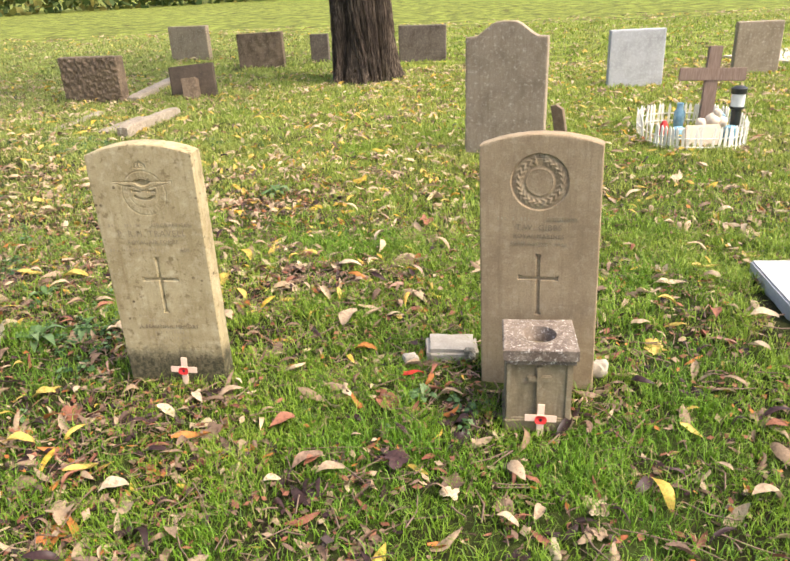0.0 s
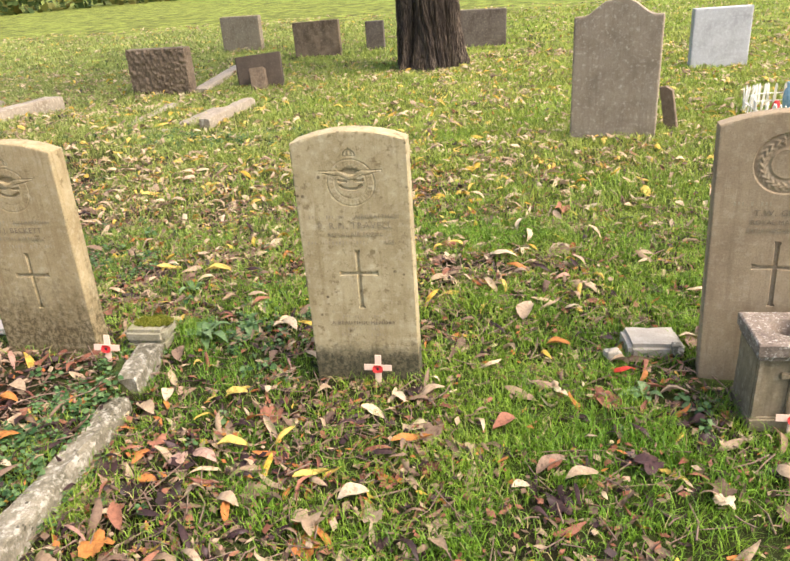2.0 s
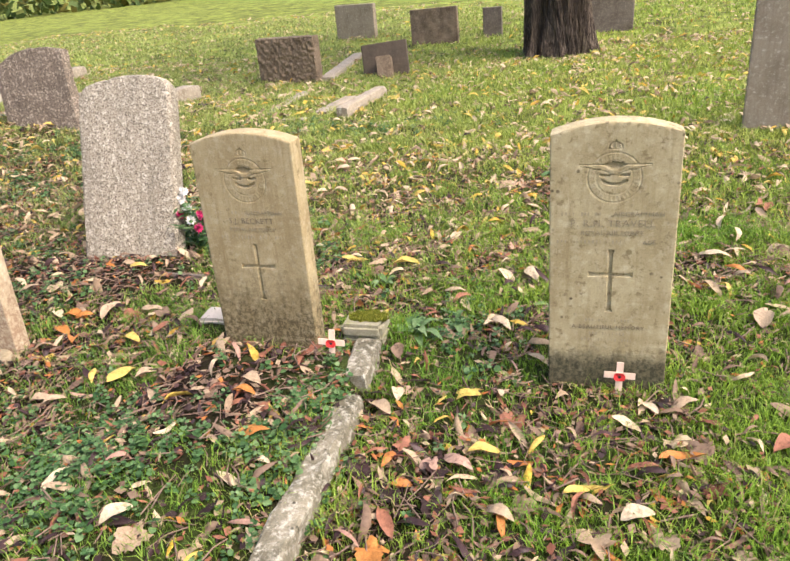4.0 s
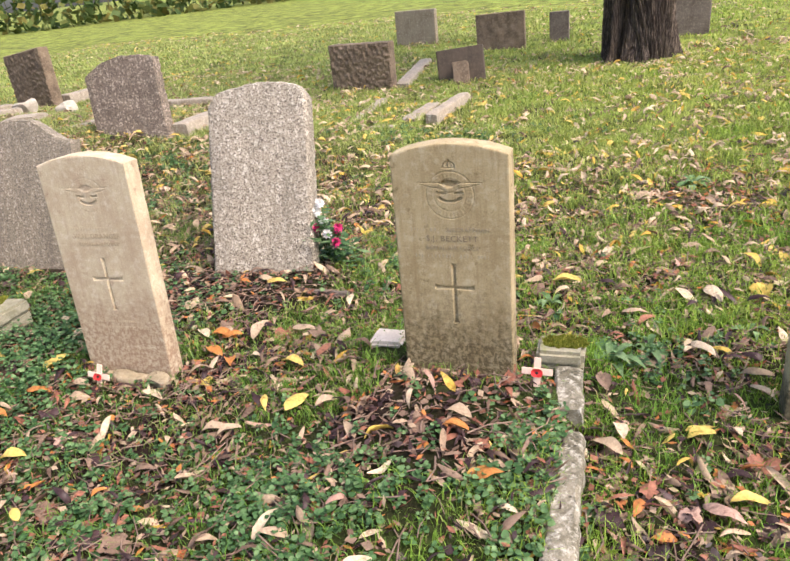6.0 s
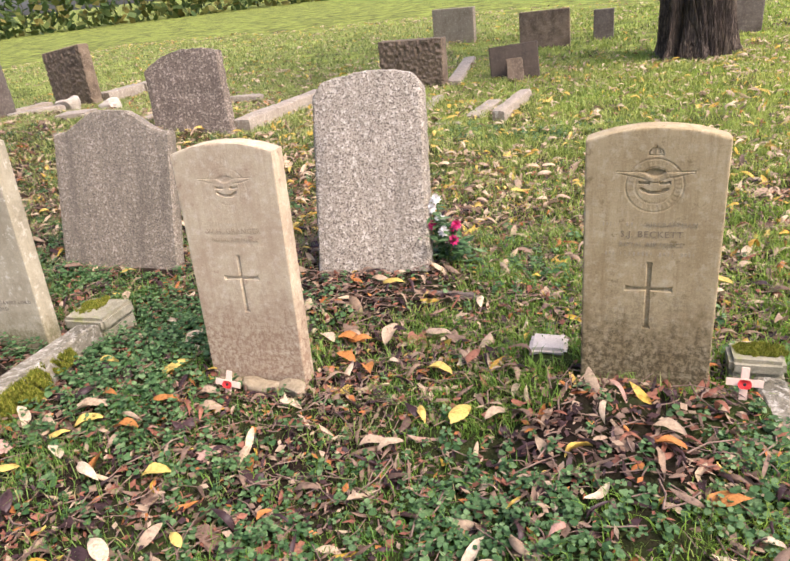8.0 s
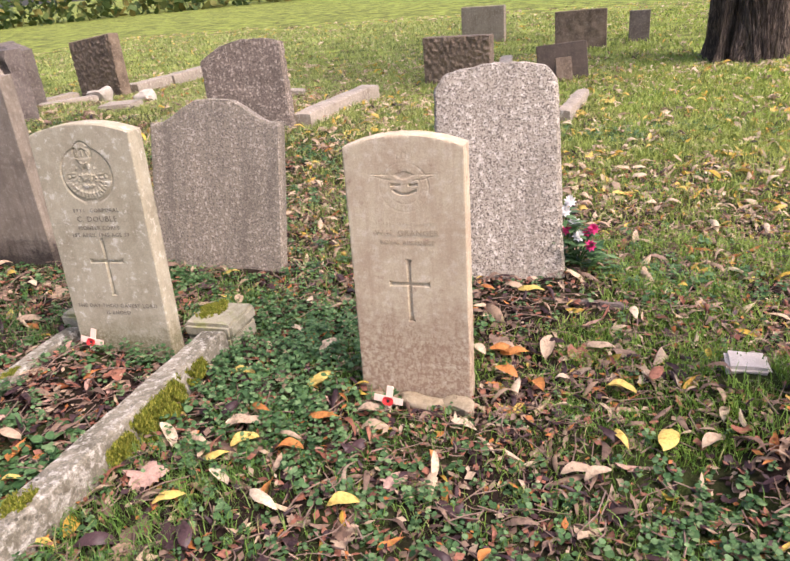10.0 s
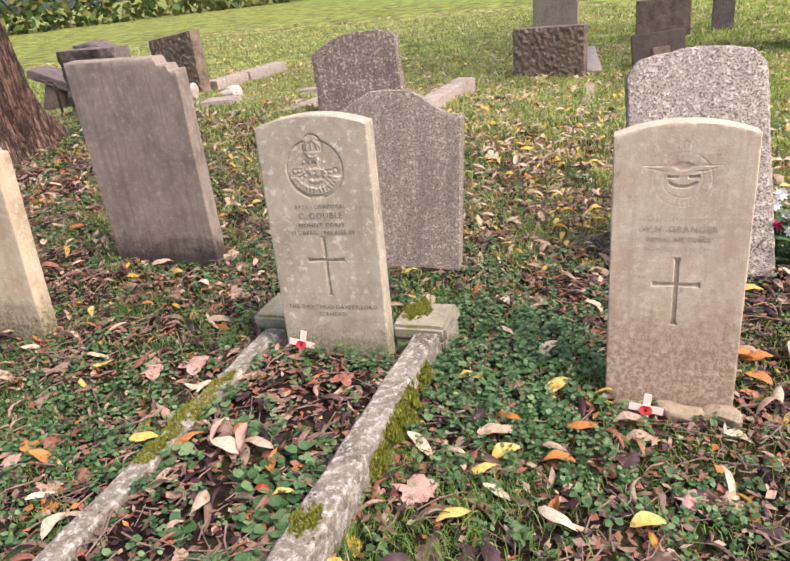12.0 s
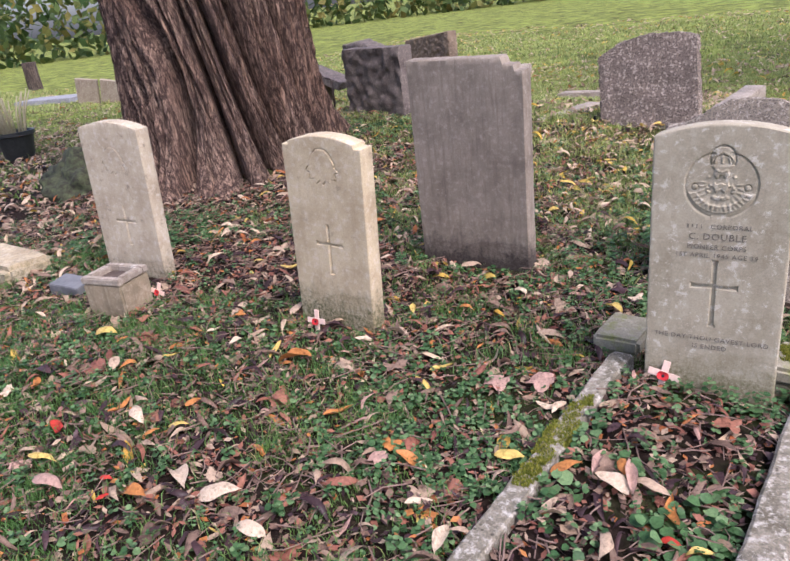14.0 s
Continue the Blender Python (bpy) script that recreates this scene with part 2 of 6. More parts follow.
def bark(name, deep, ridge, pale):
    m, t, bsdf = material(name)
    xyz = t.nodes.new("ShaderNodeTexCoord").outputs["Object"]
    strips = noisy(t, xyz, 6.0, 5.0, 0.6, (4.5, 4.5, 0.45))
    fine = noisy(t, xyz, 14.0, 6.0, 0.7, (4.0, 4.0, 0.5))
    big = noisy(t, xyz, 2.2, 4.0)
    plates = blend(t, 1.0, ramp(t, strips, 0.40, 0.47, (1, 1, 1, 1), (0, 0, 0, 1)), ramp(t, strips, 0.50, 0.57), "LIGHTEN")
    cracks = blend(t, 1.0, ramp(t, fine, 0.38, 0.47, (1, 1, 1, 1), (0.25, 0.25, 0.25, 1)), ramp(t, fine, 0.49, 0.58, (0.25, 0.25, 0.25, 1)), "LIGHTEN")
    col = blend(t, ramp(t, big, 0.35, 0.65), ridge, pale)
    col = blend(t, cracks, deep, col)
    col = blend(t, plates, deep, col)
    t.links.new(col, bsdf.inputs["Base Color"])
    bsdf.inputs["Roughness"].default_value = 0.9
    relief(t, bsdf, blend(t, 0.45, plates, cracks), 0.8, 0.03)
    return m


M_A = stone("limestone_brown", (0.31, 0.235, 0.14), (0.185, 0.13, 0.075), (0.37, 0.30, 0.195), (0.42, 0.72), streak=0.7)
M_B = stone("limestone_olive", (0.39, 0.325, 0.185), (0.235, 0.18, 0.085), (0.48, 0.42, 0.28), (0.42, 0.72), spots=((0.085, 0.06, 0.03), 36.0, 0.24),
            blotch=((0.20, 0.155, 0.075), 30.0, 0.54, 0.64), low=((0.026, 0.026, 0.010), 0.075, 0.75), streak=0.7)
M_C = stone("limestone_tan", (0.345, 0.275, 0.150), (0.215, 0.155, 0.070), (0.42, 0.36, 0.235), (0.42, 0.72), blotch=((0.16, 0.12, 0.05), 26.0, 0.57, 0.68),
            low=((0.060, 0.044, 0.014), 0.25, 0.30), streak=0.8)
M_D = stone("limestone_pink", (0.45, 0.375, 0.245), (0.32, 0.23, 0.145), (0.53, 0.46, 0.34), (0.42, 0.72), blotch=((0.27, 0.18, 0.115), 26.0, 0.58, 0.70),
            low=((0.235, 0.150, 0.090), 0.24, 0.12), streak=0.6)
M_E = stone("limestone_grey", (0.345, 0.305, 0.205), (0.225, 0.192, 0.120), (0.41, 0.37, 0.265), (0.42, 0.70), blotch=((0.46, 0.42, 0.32), 30.0, 0.55, 0.61),
            low=((0.13, 0.115, 0.05), 0.10, 0.3), streak=0.4)
M_F = stone("limestone_cream", (0.475, 0.392, 0.240), (0.31, 0.235, 0.130), (0.54, 0.475, 0.355), (0.42, 0.70), blotch=((0.24, 0.195, 0.12), 22.0, 0.58, 0.72), low=((0.065, 0.068, 0.022), 0.13, 0.4), streak=0.35)
M_G = stone("limestone_white", (0.425, 0.362, 0.245), (0.28, 0.222, 0.140), (0.52, 0.47, 0.375), (0.42, 0.70), blotch=((0.20, 0.165, 0.11), 24.0, 0.56, 0.68), low=((0.10, 0.09, 0.05), 0.12, 0.3), streak=0.35)
# letter tones below the stone's: shade of incised cuts put into the colour
M_LETTER = plain("incised_shade_lettering", (0.165, 0.125, 0.075), (0.23, 0.185, 0.115), 60.0, 0.95, 0.1)
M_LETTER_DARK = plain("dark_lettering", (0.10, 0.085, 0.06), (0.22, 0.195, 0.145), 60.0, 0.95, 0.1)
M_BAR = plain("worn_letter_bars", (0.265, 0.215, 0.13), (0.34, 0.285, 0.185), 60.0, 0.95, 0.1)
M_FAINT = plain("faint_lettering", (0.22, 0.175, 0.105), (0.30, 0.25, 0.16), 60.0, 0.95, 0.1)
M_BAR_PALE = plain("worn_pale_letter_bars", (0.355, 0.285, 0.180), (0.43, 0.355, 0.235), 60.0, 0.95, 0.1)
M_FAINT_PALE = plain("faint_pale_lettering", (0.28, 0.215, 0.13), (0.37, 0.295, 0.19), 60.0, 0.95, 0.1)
M_J = granite("aggregate_pale", (0.310, 0.268, 0.200), (0.47, 0.42, 0.335), (0.095, 0.074, 0.054), 80.0, wet=0.7, streak=0.5)
M_K = granite("aggregate_grey", (0.215, 0.180, 0.128), (0.35, 0.305, 0.235), (0.095, 0.076, 0.054), 110.0, streak=0.6)
M_L = granite("aggregate_mauve", (0.170, 0.132, 0.098), (0.36, 0.30, 0.235), (0.065, 0.050, 0.037), 70.0, streak=0.4)
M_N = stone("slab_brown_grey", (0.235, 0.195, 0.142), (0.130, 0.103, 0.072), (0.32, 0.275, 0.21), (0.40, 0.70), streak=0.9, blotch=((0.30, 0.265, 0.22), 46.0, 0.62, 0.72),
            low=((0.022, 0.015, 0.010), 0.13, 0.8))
M_I = stone("slab_lichen_grey", (0.275, 0.222, 0.155), (0.175, 0.133, 0.088), (0.36, 0.305, 0.225), blotch=((0.45, 0.40, 0.315), 34.0, 0.57, 0.68), streak=0.5)
M_ROCK = stone("rock_brown", (0.165, 0.118, 0.076), (0.080, 0.056, 0.035), (0.27, 0.21, 0.15), blotch=((0.32, 0.265, 0.20), 26.0, 0.62, 0.75), grain=0.7)
M_ROCK_DARK = stone("rock_dark", (0.13, 0.105, 0.085), (0.06, 0.045, 0.035), (0.24, 0.205, 0.165), grain=0.6)
M_EDGE = stone("pale_sawn_edge", (0.40, 0.355, 0.28), (0.28, 0.235, 0.175), (0.52, 0.475, 0.39))
M_WHITISH = stone("whitish_block", (0.56, 0.48, 0.385), (0.40, 0.335, 0.26), (0.68, 0.60, 0.50))
M_DARK = stone("dark_tablet", (0.075, 0.055, 0.038), (0.04, 0.03, 0.02), (0.12, 0.095, 0.065))
M_WHITE = stone("white_marble", (0.40, 0.405, 0.41), (0.28, 0.28, 0.28), (0.52, 0.53, 0.54), blotch=((0.25, 0.25, 0.24), 12.0, 0.60, 0.74))
M_KERB = stone("lichen_kerb", (0.205, 0.180, 0.128), (0.080, 0.070, 0.042), (0.29, 0.26, 0.20), (0.38, 0.60), blotch=((0.345, 0.325, 0.265), 38.0, 0.50, 0.62), grain=0.8,
               spots=((0.040, 0.036, 0.020), 60.0, 0.36), streak=0.5)
M_KERB_FAR = stone("grey_kerb", (0.27, 0.225, 0.165), (0.16, 0.125, 0.085), (0.38, 0.335, 0.265), blotch=((0.44, 0.40, 0.325), 30.0, 0.55, 0.66), grain=0.5)
M_BLOCK = stone("green_block", (0.23, 0.21, 0.14), (0.12, 0.115, 0.06), (0.34, 0.315, 0.235), blotch=((0.17, 0.18, 0.05), 14.0, 0.52, 0.66), grain=0.6)
M_URN = stone("mottled_vase_top", (0.19, 0.15, 0.115), (0.085, 0.06, 0.045), (0.30, 0.25, 0.20), blotch=((0.50, 0.46, 0.40), 80.0, 0.54, 0.64), grain=0.7)
M_URN_BODY = stone("vase_body", (0.24, 0.19, 0.115), (0.115, 0.088, 0.048), (0.34, 0.285, 0.195), streak=0.8)
# near-black plug colour that paints the shade inside the vases
M_HOLE = plain("hollow_shade", (0.055, 0.038, 0.025), (0.10, 0.07, 0.05), 40.0, 0.9)
M_MOSS = foliage("moss", (0.085, 0.115, 0.012), (0.19, 0.205, 0.022), (0.32, 0.30, 0.05), 0.9, translucent=0.15)
M_WOOD = plain("pale_cross_wood", (0.66, 0.47, 0.35), (0.74, 0.56, 0.44), 40.0, 0.7, 0.1, stretch=(6, 6, 1))
M_POPPY = plain("poppy_red", (0.55, 0.018, 0.018), (0.66, 0.035, 0.03), 50.0, 0.7, 0.1)
M_POPPY_EYE = plain("poppy_black", (0.018, 0.010, 0.010), (0.03, 0.015, 0.015), 50.0, 0.6)
M_BROWN_WOOD = plain("weathered_wood", (0.20, 0.13, 0.095), (0.30, 0.215, 0.165), 18.0, 0.85, 0.5, stretch=(5, 5, 0.6))
M_PICKET = plain("white_plastic", (0.74, 0.70, 0.60), (0.82, 0.79, 0.71), 20.0, 0.5, 0.05)
M_BLACK = plain("black_plastic", (0.012, 0.014, 0.013), (0.03, 0.033, 0.03), 30.0, 0.4, 0.05)
M_BLUE = plain("blue_glaze", (0.10, 0.27, 0.36), (0.32, 0.50, 0.58), 25.0, 0.25, 0.05)
M_CREAM = plain("cream_plaster", (0.62, 0.50, 0.37), (0.74, 0.64, 0.50), 30.0, 0.8, 0.3)
M_LENS = plain("frosted_lens", (0.60, 0.62, 0.60), (0.72, 0.74, 0.72), 20.0, 0.2, 0.02)
M_SLATE = plain("slate", (0.105, 0.108, 0.105), (0.17, 0.172, 0.165), 20.0, 0.6, 0.3)
M_IRON = plain("rusty_iron", (0.02, 0.016, 0.013), (0.06, 0.035, 0.025), 30.0, 0.6, 0.3, 0.5)
M_STEM = plain("dry_stems", (0.34, 0.29, 0.16), (0.46, 0.41, 0.26), 20.0, 0.8)
M_TWIG = plain("twig_bark", (0.14, 0.085, 0.06), (0.26, 0.18, 0.13), 50.0, 0.85)
M_GRAVEL = stone("path_gravel", (0.52, 0.44, 0.37), (0.38, 0.31, 0.25), (0.62, 0.55, 0.47), grain=0.7)
M_PETAL_WHITE = plain("white_petals", (0.78, 0.76, 0.72), (0.66, 0.64, 0.58), 60.0, 0.6)
M_PETAL_PINK = plain("pink_petals", (0.46, 0.012, 0.10), (0.60, 0.04, 0.17), 60.0, 0.6)
M_BARK = bark("redwood_bark", (0.058, 0.030, 0.018), (0.300, 0.178, 0.112), (0.47, 0.325, 0.220))
M_BARK_GREY = bark("grey_bark", (0.040, 0.026, 0.018), (0.15, 0.108, 0.072), (0.24, 0.185, 0.135))
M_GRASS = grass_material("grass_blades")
M_IVY = foliage("ground_ivy", (0.030, 0.078, 0.024), (0.075, 0.155, 0.052), (0.17, 0.265, 0.110), 0.5)
M_CROWN = foliage("crown_leaves", (0.035, 0.075, 0.02), (0.08, 0.12, 0.03), (0.20, 0.17, 0.04), 0.6)
LEAF = {
    "tan": foliage("leaf_tan", (0.36, 0.260, 0.165), (0.45, 0.335, 0.22), (0.27, 0.180, 0.112), 0.6),
    "cream": foliage("leaf_cream", (0.54, 0.41, 0.255), (0.60, 0.48, 0.325), (0.46, 0.33, 0.20), 0.6),
    "yellow": foliage("leaf_yellow", (0.56, 0.37, 0.050), (0.60, 0.45, 0.12), (0.50, 0.28, 0.035), 0.5),
    "orange": foliage("leaf_orange", (0.38, 0.135, 0.040), (0.48, 0.20, 0.055), (0.28, 0.085, 0.03), 0.55),
    "rust": foliage("leaf_rust", (0.235, 0.090, 0.055), (0.32, 0.14, 0.085), (0.155, 0.058, 0.040), 0.6),
    "brown": foliage("leaf_brown", (0.165, 0.102, 0.068), (0.245, 0.165, 0.112), (0.100, 0.062, 0.044), 0.6),
    "dark": foliage("leaf_dark", (0.040, 0.023, 0.023), (0.070, 0.039, 0.038), (0.030, 0.018, 0.016), 0.4),
    "pink": foliage("leaf_pink", (0.40, 0.235, 0.175), (0.47, 0.30, 0.225), (0.33, 0.175, 0.13), 0.6),
    "red": foliage("leaf_red", (0.42, 0.030, 0.025), (0.48, 0.05, 0.03), (0.30, 0.025, 0.02), 0.5),
}


# ---- mesh helpers ----
def mesh(name, verts, faces, mat, smooth=True):
    me = bpy.data.meshes.new(name)
    me.from_pydata([tuple(v) for v in verts], [], [tuple(f) for f in faces])
    me.materials.append(mat)
    if smooth:
        me.shade_smooth()
    me.validate()
    return me


def fast_mesh(name, verts, quads, tris, mat, smooth=True):
    """A large mesh out of arrays of vertices, four-cornered and three-cornered faces."""
    me = bpy.data.meshes.new(name)
    quads, tris = np.asarray(quads, int).reshape(-1, 4), np.asarray(tris, int).reshape(-1, 3)
    loops = np.concatenate([quads.ravel(), tris.ravel()])
    starts = np.concatenate([np.arange(len(quads)) * 4, len(quads) * 4 + np.arange(len(tris)) * 3])
    me.vertices.add(len(verts))
    me.vertices.foreach_set("co", np.asarray(verts, float).ravel())
    me.loops.add(len(loops))
    me.loops.foreach_set("vertex_index", loops)
    me.polygons.add(len(starts))
    me.polygons.foreach_set("loop_start", starts)
    me.update(calc_edges=True)
    me.materials.append(mat)
    if smooth:
        me.shade_smooth()
    return me


def part(name, me, parent, label="", at=None):
    ob = new(name, me)
    ob.parent = parent
    if at is not None:
        ob.matrix_basis = at
    return tagged(ob, label) if label else ob


def thing(name, at, label, category, group="", kind=""):
    ob = new(name)
    ob.empty_display_size = 0.1
    ob.matrix_basis = at
    return tagged(ob, label, category, group, kind)


def box(name, x0, x1, y0, y1, z0, z1, mat, bevel=0.006, wear=0.0, seed=0, cuts=0):
    """A block with rounded, worn edges."""
    bm = bmesh.new()
    bmesh.ops.create_cube(bm, size=1)
    for v in bm.verts:
        v.co = (x0 + (v.co.x + 0.5) * (x1 - x0), y0 + (v.co.y + 0.5) * (y1 - y0), z0 + (v.co.z + 0.5) * (z1 - z0))
    if cuts:
        long_edges = [e for e in bm.edges if e.calc_length() > 0.04]
        bmesh.ops.subdivide_edges(bm, edges=long_edges, cuts=cuts, use_grid_fill=True)
    sharp = [e for e in bm.edges if len(e.link_faces) == 2 and e.calc_face_angle() > 0.5]
    if bevel:
        bmesh.ops.bevel(bm, geom=sharp, offset=bevel, segments=2, affect="EDGES", clamp_overlap=True)
    if wear:
        for v in bm.verts:
            p = v.co * 14 + Vector((seed * 7.7, seed * 3.1, 0))
            v.co += noise.noise_vector(p) * wear + noise.noise_vector(p * 2.7) * wear * 0.5
    return finish(name, bm, mat)


def finish(name, bm, mat, smooth=True):
    me = bpy.data.meshes.new(name)
    bmesh.ops.recalc_face_normals(bm, faces=bm.faces)
    bm.to_mesh(me)
    bm.free()
    me.materials.append(mat)
    if smooth:
        me.shade_smooth()
        me.set_sharp_from_angle(angle=radians(40))
    return me


def lathe(name, profile, mat, sides=20, wobble=0.0, cap=True):
    """A turned shape from (radius, height) pairs."""
    verts, faces = [], []
    for i, (r, z) in enumerate(profile):
        for k in range(sides):
            a = 2 * math.pi * k / sides
            rr = r * (1 + wobble * math.sin(3 * a + i))
            verts.append((rr * math.cos(a), rr * math.sin(a), z))
    for i in range(len(profile) - 1):
        for k in range(sides):
            j = (k + 1) % sides
            faces.append((i * sides + k, i * sides + j, (i + 1) * sides + j, (i + 1) * sides + k))
    if cap:
        faces.append(tuple(reversed(range(sides))))
        faces.append(tuple((len(profile) - 1) * sides + k for k in range(sides)))
    me = mesh(name, verts, faces, mat)
    me.set_sharp_from_angle(angle=radians(40))
    return me


def tube(name, points, radius, mat, sides=6, taper=1.0):
    """A rod along points."""
    verts, faces = [], []
    pts = [Vector(p) for p in points]
    for i, p in enumerate(pts):
        d = (pts[min(i + 1, len(pts) - 1)] - pts[max(i - 1, 0)]).normalized()
        u = d.orthogonal().normalized()
        w = d.cross(u)
        r = radius * (1 + (taper - 1) * i / (len(pts) - 1))
        for k in range(sides):
            a = 2 * math.pi * k / sides
            verts.append(p + (u * math.cos(a) + w * math.sin(a)) * r)
    for i in range(len(pts) - 1):
        for k in range(sides):
            j = (k + 1) % sides
            faces.append((i * sides + k, i * sides + j, (i + 1) * sides + j, (i + 1) * sides + k))
    faces.append(tuple(reversed(range(sides))))
    faces.append(tuple((len(pts) - 1) * sides + k for k in range(sides)))
    return mesh(name, verts, faces, mat)


def slab(name, width, thick, top, mat, xs=None, zs=None, carve=None, chip=0.004, rough=0.0, rough_scale=9.0, seed=0.0, round_edge=0.006, sink=0.12):
    """An upright stone: its front lies in y = 0 and looks to -y. top(x) is its outline's height; carve(X, Z) goes into the front."""
    half = width / 2 - round_edge
    xs = np.linspace(-half, half, 36) if xs is None else np.clip(xs, -half, half)
    zs = np.linspace(0, 1, 48) if zs is None else zs
    nx, nz = len(xs), len(zs)
    X, V = np.meshgrid(xs, zs)
    crown = np.array([top(x) for x in xs])
    Z = -sink + V * (crown[None, :] - round_edge + sink)
    Y = rough * 2 * (fbm(X * rough_scale + seed * 3.7, Z * rough_scale + seed * 1.3, 5) - 0.5) + 0.0006 * (fbm(X * 60 + seed, Z * 60, 2) - 0.5)
    if carve is not None:
        Y = Y + carve(X, Z)
    verts = [np.stack([X, Y, Z], -1).reshape(-1, 3)]
    quads = []
    idx = np.arange(nx * nz).reshape(nz, nx)
    quads.append(np.stack([idx[:-1, :-1], idx[:-1, 1:], idx[1:, 1:], idx[1:, :-1]], -1).reshape(-1, 4))
    rim = np.concatenate([idx[:, 0], idx[-1, 1:], idx[::-1, -1][1:]])
    P = verts[0][rim]
    out = np.zeros((len(rim), 2))
    out[:nz, 0] = -1
    out[nz - 1:nz + nx - 1, 1] = 1
    out[nz + nx - 2:, 0] = 1
    out[nz - 1] = (-0.7, 0.7)
    out[nz + nx - 2] = (0.7, 0.7)
    run = np.arange(len(rim)) * 0.11
    count = nx * nz
    last = rim
    steps = [(1.0, round_edge), (1.0, thick * 0.35), (1.0, thick * 0.7), (1.0, thick - round_edge), (0.2, thick)]
    for k, (grow, depth) in enumerate(steps):
        worn = chip * (fbm(P[:, 0] * 30 + P[:, 2] * 30 + seed * 5, run * 0.3 + depth * 40 + k, 4) - 0.45)
        ring = np.empty((len(rim), 3))
        ring[:, 0] = P[:, 0] + out[:, 0] * (round_edge * grow - np.abs(worn))
        ring[:, 2] = P[:, 2] + out[:, 1] * (round_edge * grow - np.abs(worn))
        ring[:, 1] = depth + (P[:, 1] if k == 0 else 0) * 0.6
        new_ids = count + np.arange(len(rim))
        verts.append(ring)
        quads.append(np.stack([last[:-1], last[1:], new_ids[1:], new_ids[:-1]], -1))
        last, count = new_ids, count + len(rim)
    me = fast_mesh(name, np.concatenate(verts), np.concatenate(quads), [], mat)
    bm = bmesh.new()
    bm.from_mesh(me)
    bm.verts.ensure_lookup_table()
    bm.faces.new([bm.verts[i] for i in last])
    bmesh.ops.recalc_face_normals(bm, faces=bm.faces)
    bm.to_mesh(me)
    bm.free()
    me.shade_smooth()
    me.set_sharp_from_angle(angle=radians(50))
    return me


def lettering(text, size, mat):
    """Raised-edge letters as a thin mesh in the built-in font, centred, upright, looking to -y."""
    cu = bpy.data.curves.new("lettering", "FONT")
    cu.body, cu.size, cu.align_x, cu.align_y, cu.extrude = text, size, "CENTER", "CENTER", 0.0004
    cu.resolution_u, cu.space_character = 2, 1.12
    tmp = new("lettering", cu)
    me = bpy.data.meshes.new_from_object(tmp.evaluated_get(bpy.context.evaluated_depsgraph_get()))
    bpy.data.objects.remove(tmp)
    bpy.data.curves.remove(cu)
    me.materials.clear()
    me.materials.append(mat)
    return me


def bars(widths, height, mat):
    """A row of plain bars in place of words that cannot be read."""
    gap = height * 1.0
    x = -(sum(widths) + gap * (len(widths) - 1)) / 2
    verts, faces = [], []
    for w in widths:
        strokes = max(1, round(w / (height * 0.95)))
        for k in range(strokes):
            n, wide = len(verts), w / strokes * (0.32 + 0.18 * math.sin(7.0 * k + 50 * w))
            lx, low = x + k * w / strokes, -height / 2 + height * 0.22 * (k % 3 == 1)
            for y in (-0.0008, 0.003):
                verts += [(lx, y, low), (lx + wide, y, low), (lx + wide, y, height / 2), (lx, y, height / 2)]
            faces += [(n, n + 1, n + 2, n + 3), (n, n + 4, n + 5, n + 1), (n + 1, n + 5, n + 6, n + 2), (n + 2, n + 6, n + 7, n + 3), (n + 3, n + 7, n + 4, n)]
        x += w + gap
    return mesh("line", verts, faces, mat, False)

# ---- the ground: one sheet, fine near the path and coarser to the horizon ----
def spread(lo, hi, step, reach):
    near = list(np.arange(lo, hi + 1e-6, step))
    grow, d = [], step
    while (grow[-1] if grow else 0) < reach:
        d *= 1.25
        grow.append((grow[-1] if grow else 0) + d)
    return np.array([lo - g for g in reversed(grow)] + near + [hi + g for g in grow])


gx, gy = spread(-11, 4, 0.07, 450), spread(0.2, 9, 0.07, 450)
GX, GY = np.meshgrid(gx, gy)
gid = np.arange(GX.size).reshape(GX.shape)
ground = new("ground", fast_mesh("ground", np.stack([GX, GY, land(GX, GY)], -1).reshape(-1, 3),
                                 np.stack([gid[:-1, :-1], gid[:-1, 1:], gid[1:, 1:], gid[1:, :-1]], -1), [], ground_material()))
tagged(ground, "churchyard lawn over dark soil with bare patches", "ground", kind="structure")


# ---- war graves: one pattern of stone, each with its own badge, words and weather ----
FINE_X = np.concatenate([np.arange(-0.19, -0.105, 0.006), np.arange(-0.105, 0.1051, 0.0022), np.arange(0.111, 0.19, 0.006)])


def fine_rows(height):
    z = np.concatenate([np.arange(-0.12, 0.22, 0.012), np.arange(0.22, 0.44, 0.0024), np.arange(0.44, 0.56, 0.008), np.arange(0.56, 0.77, 0.0022),
                        np.arange(0.775, 0.82, 0.006)])
    z = z[z < height - 0.004]
    return (np.append(z, height) + 0.12) / (height + 0.12)


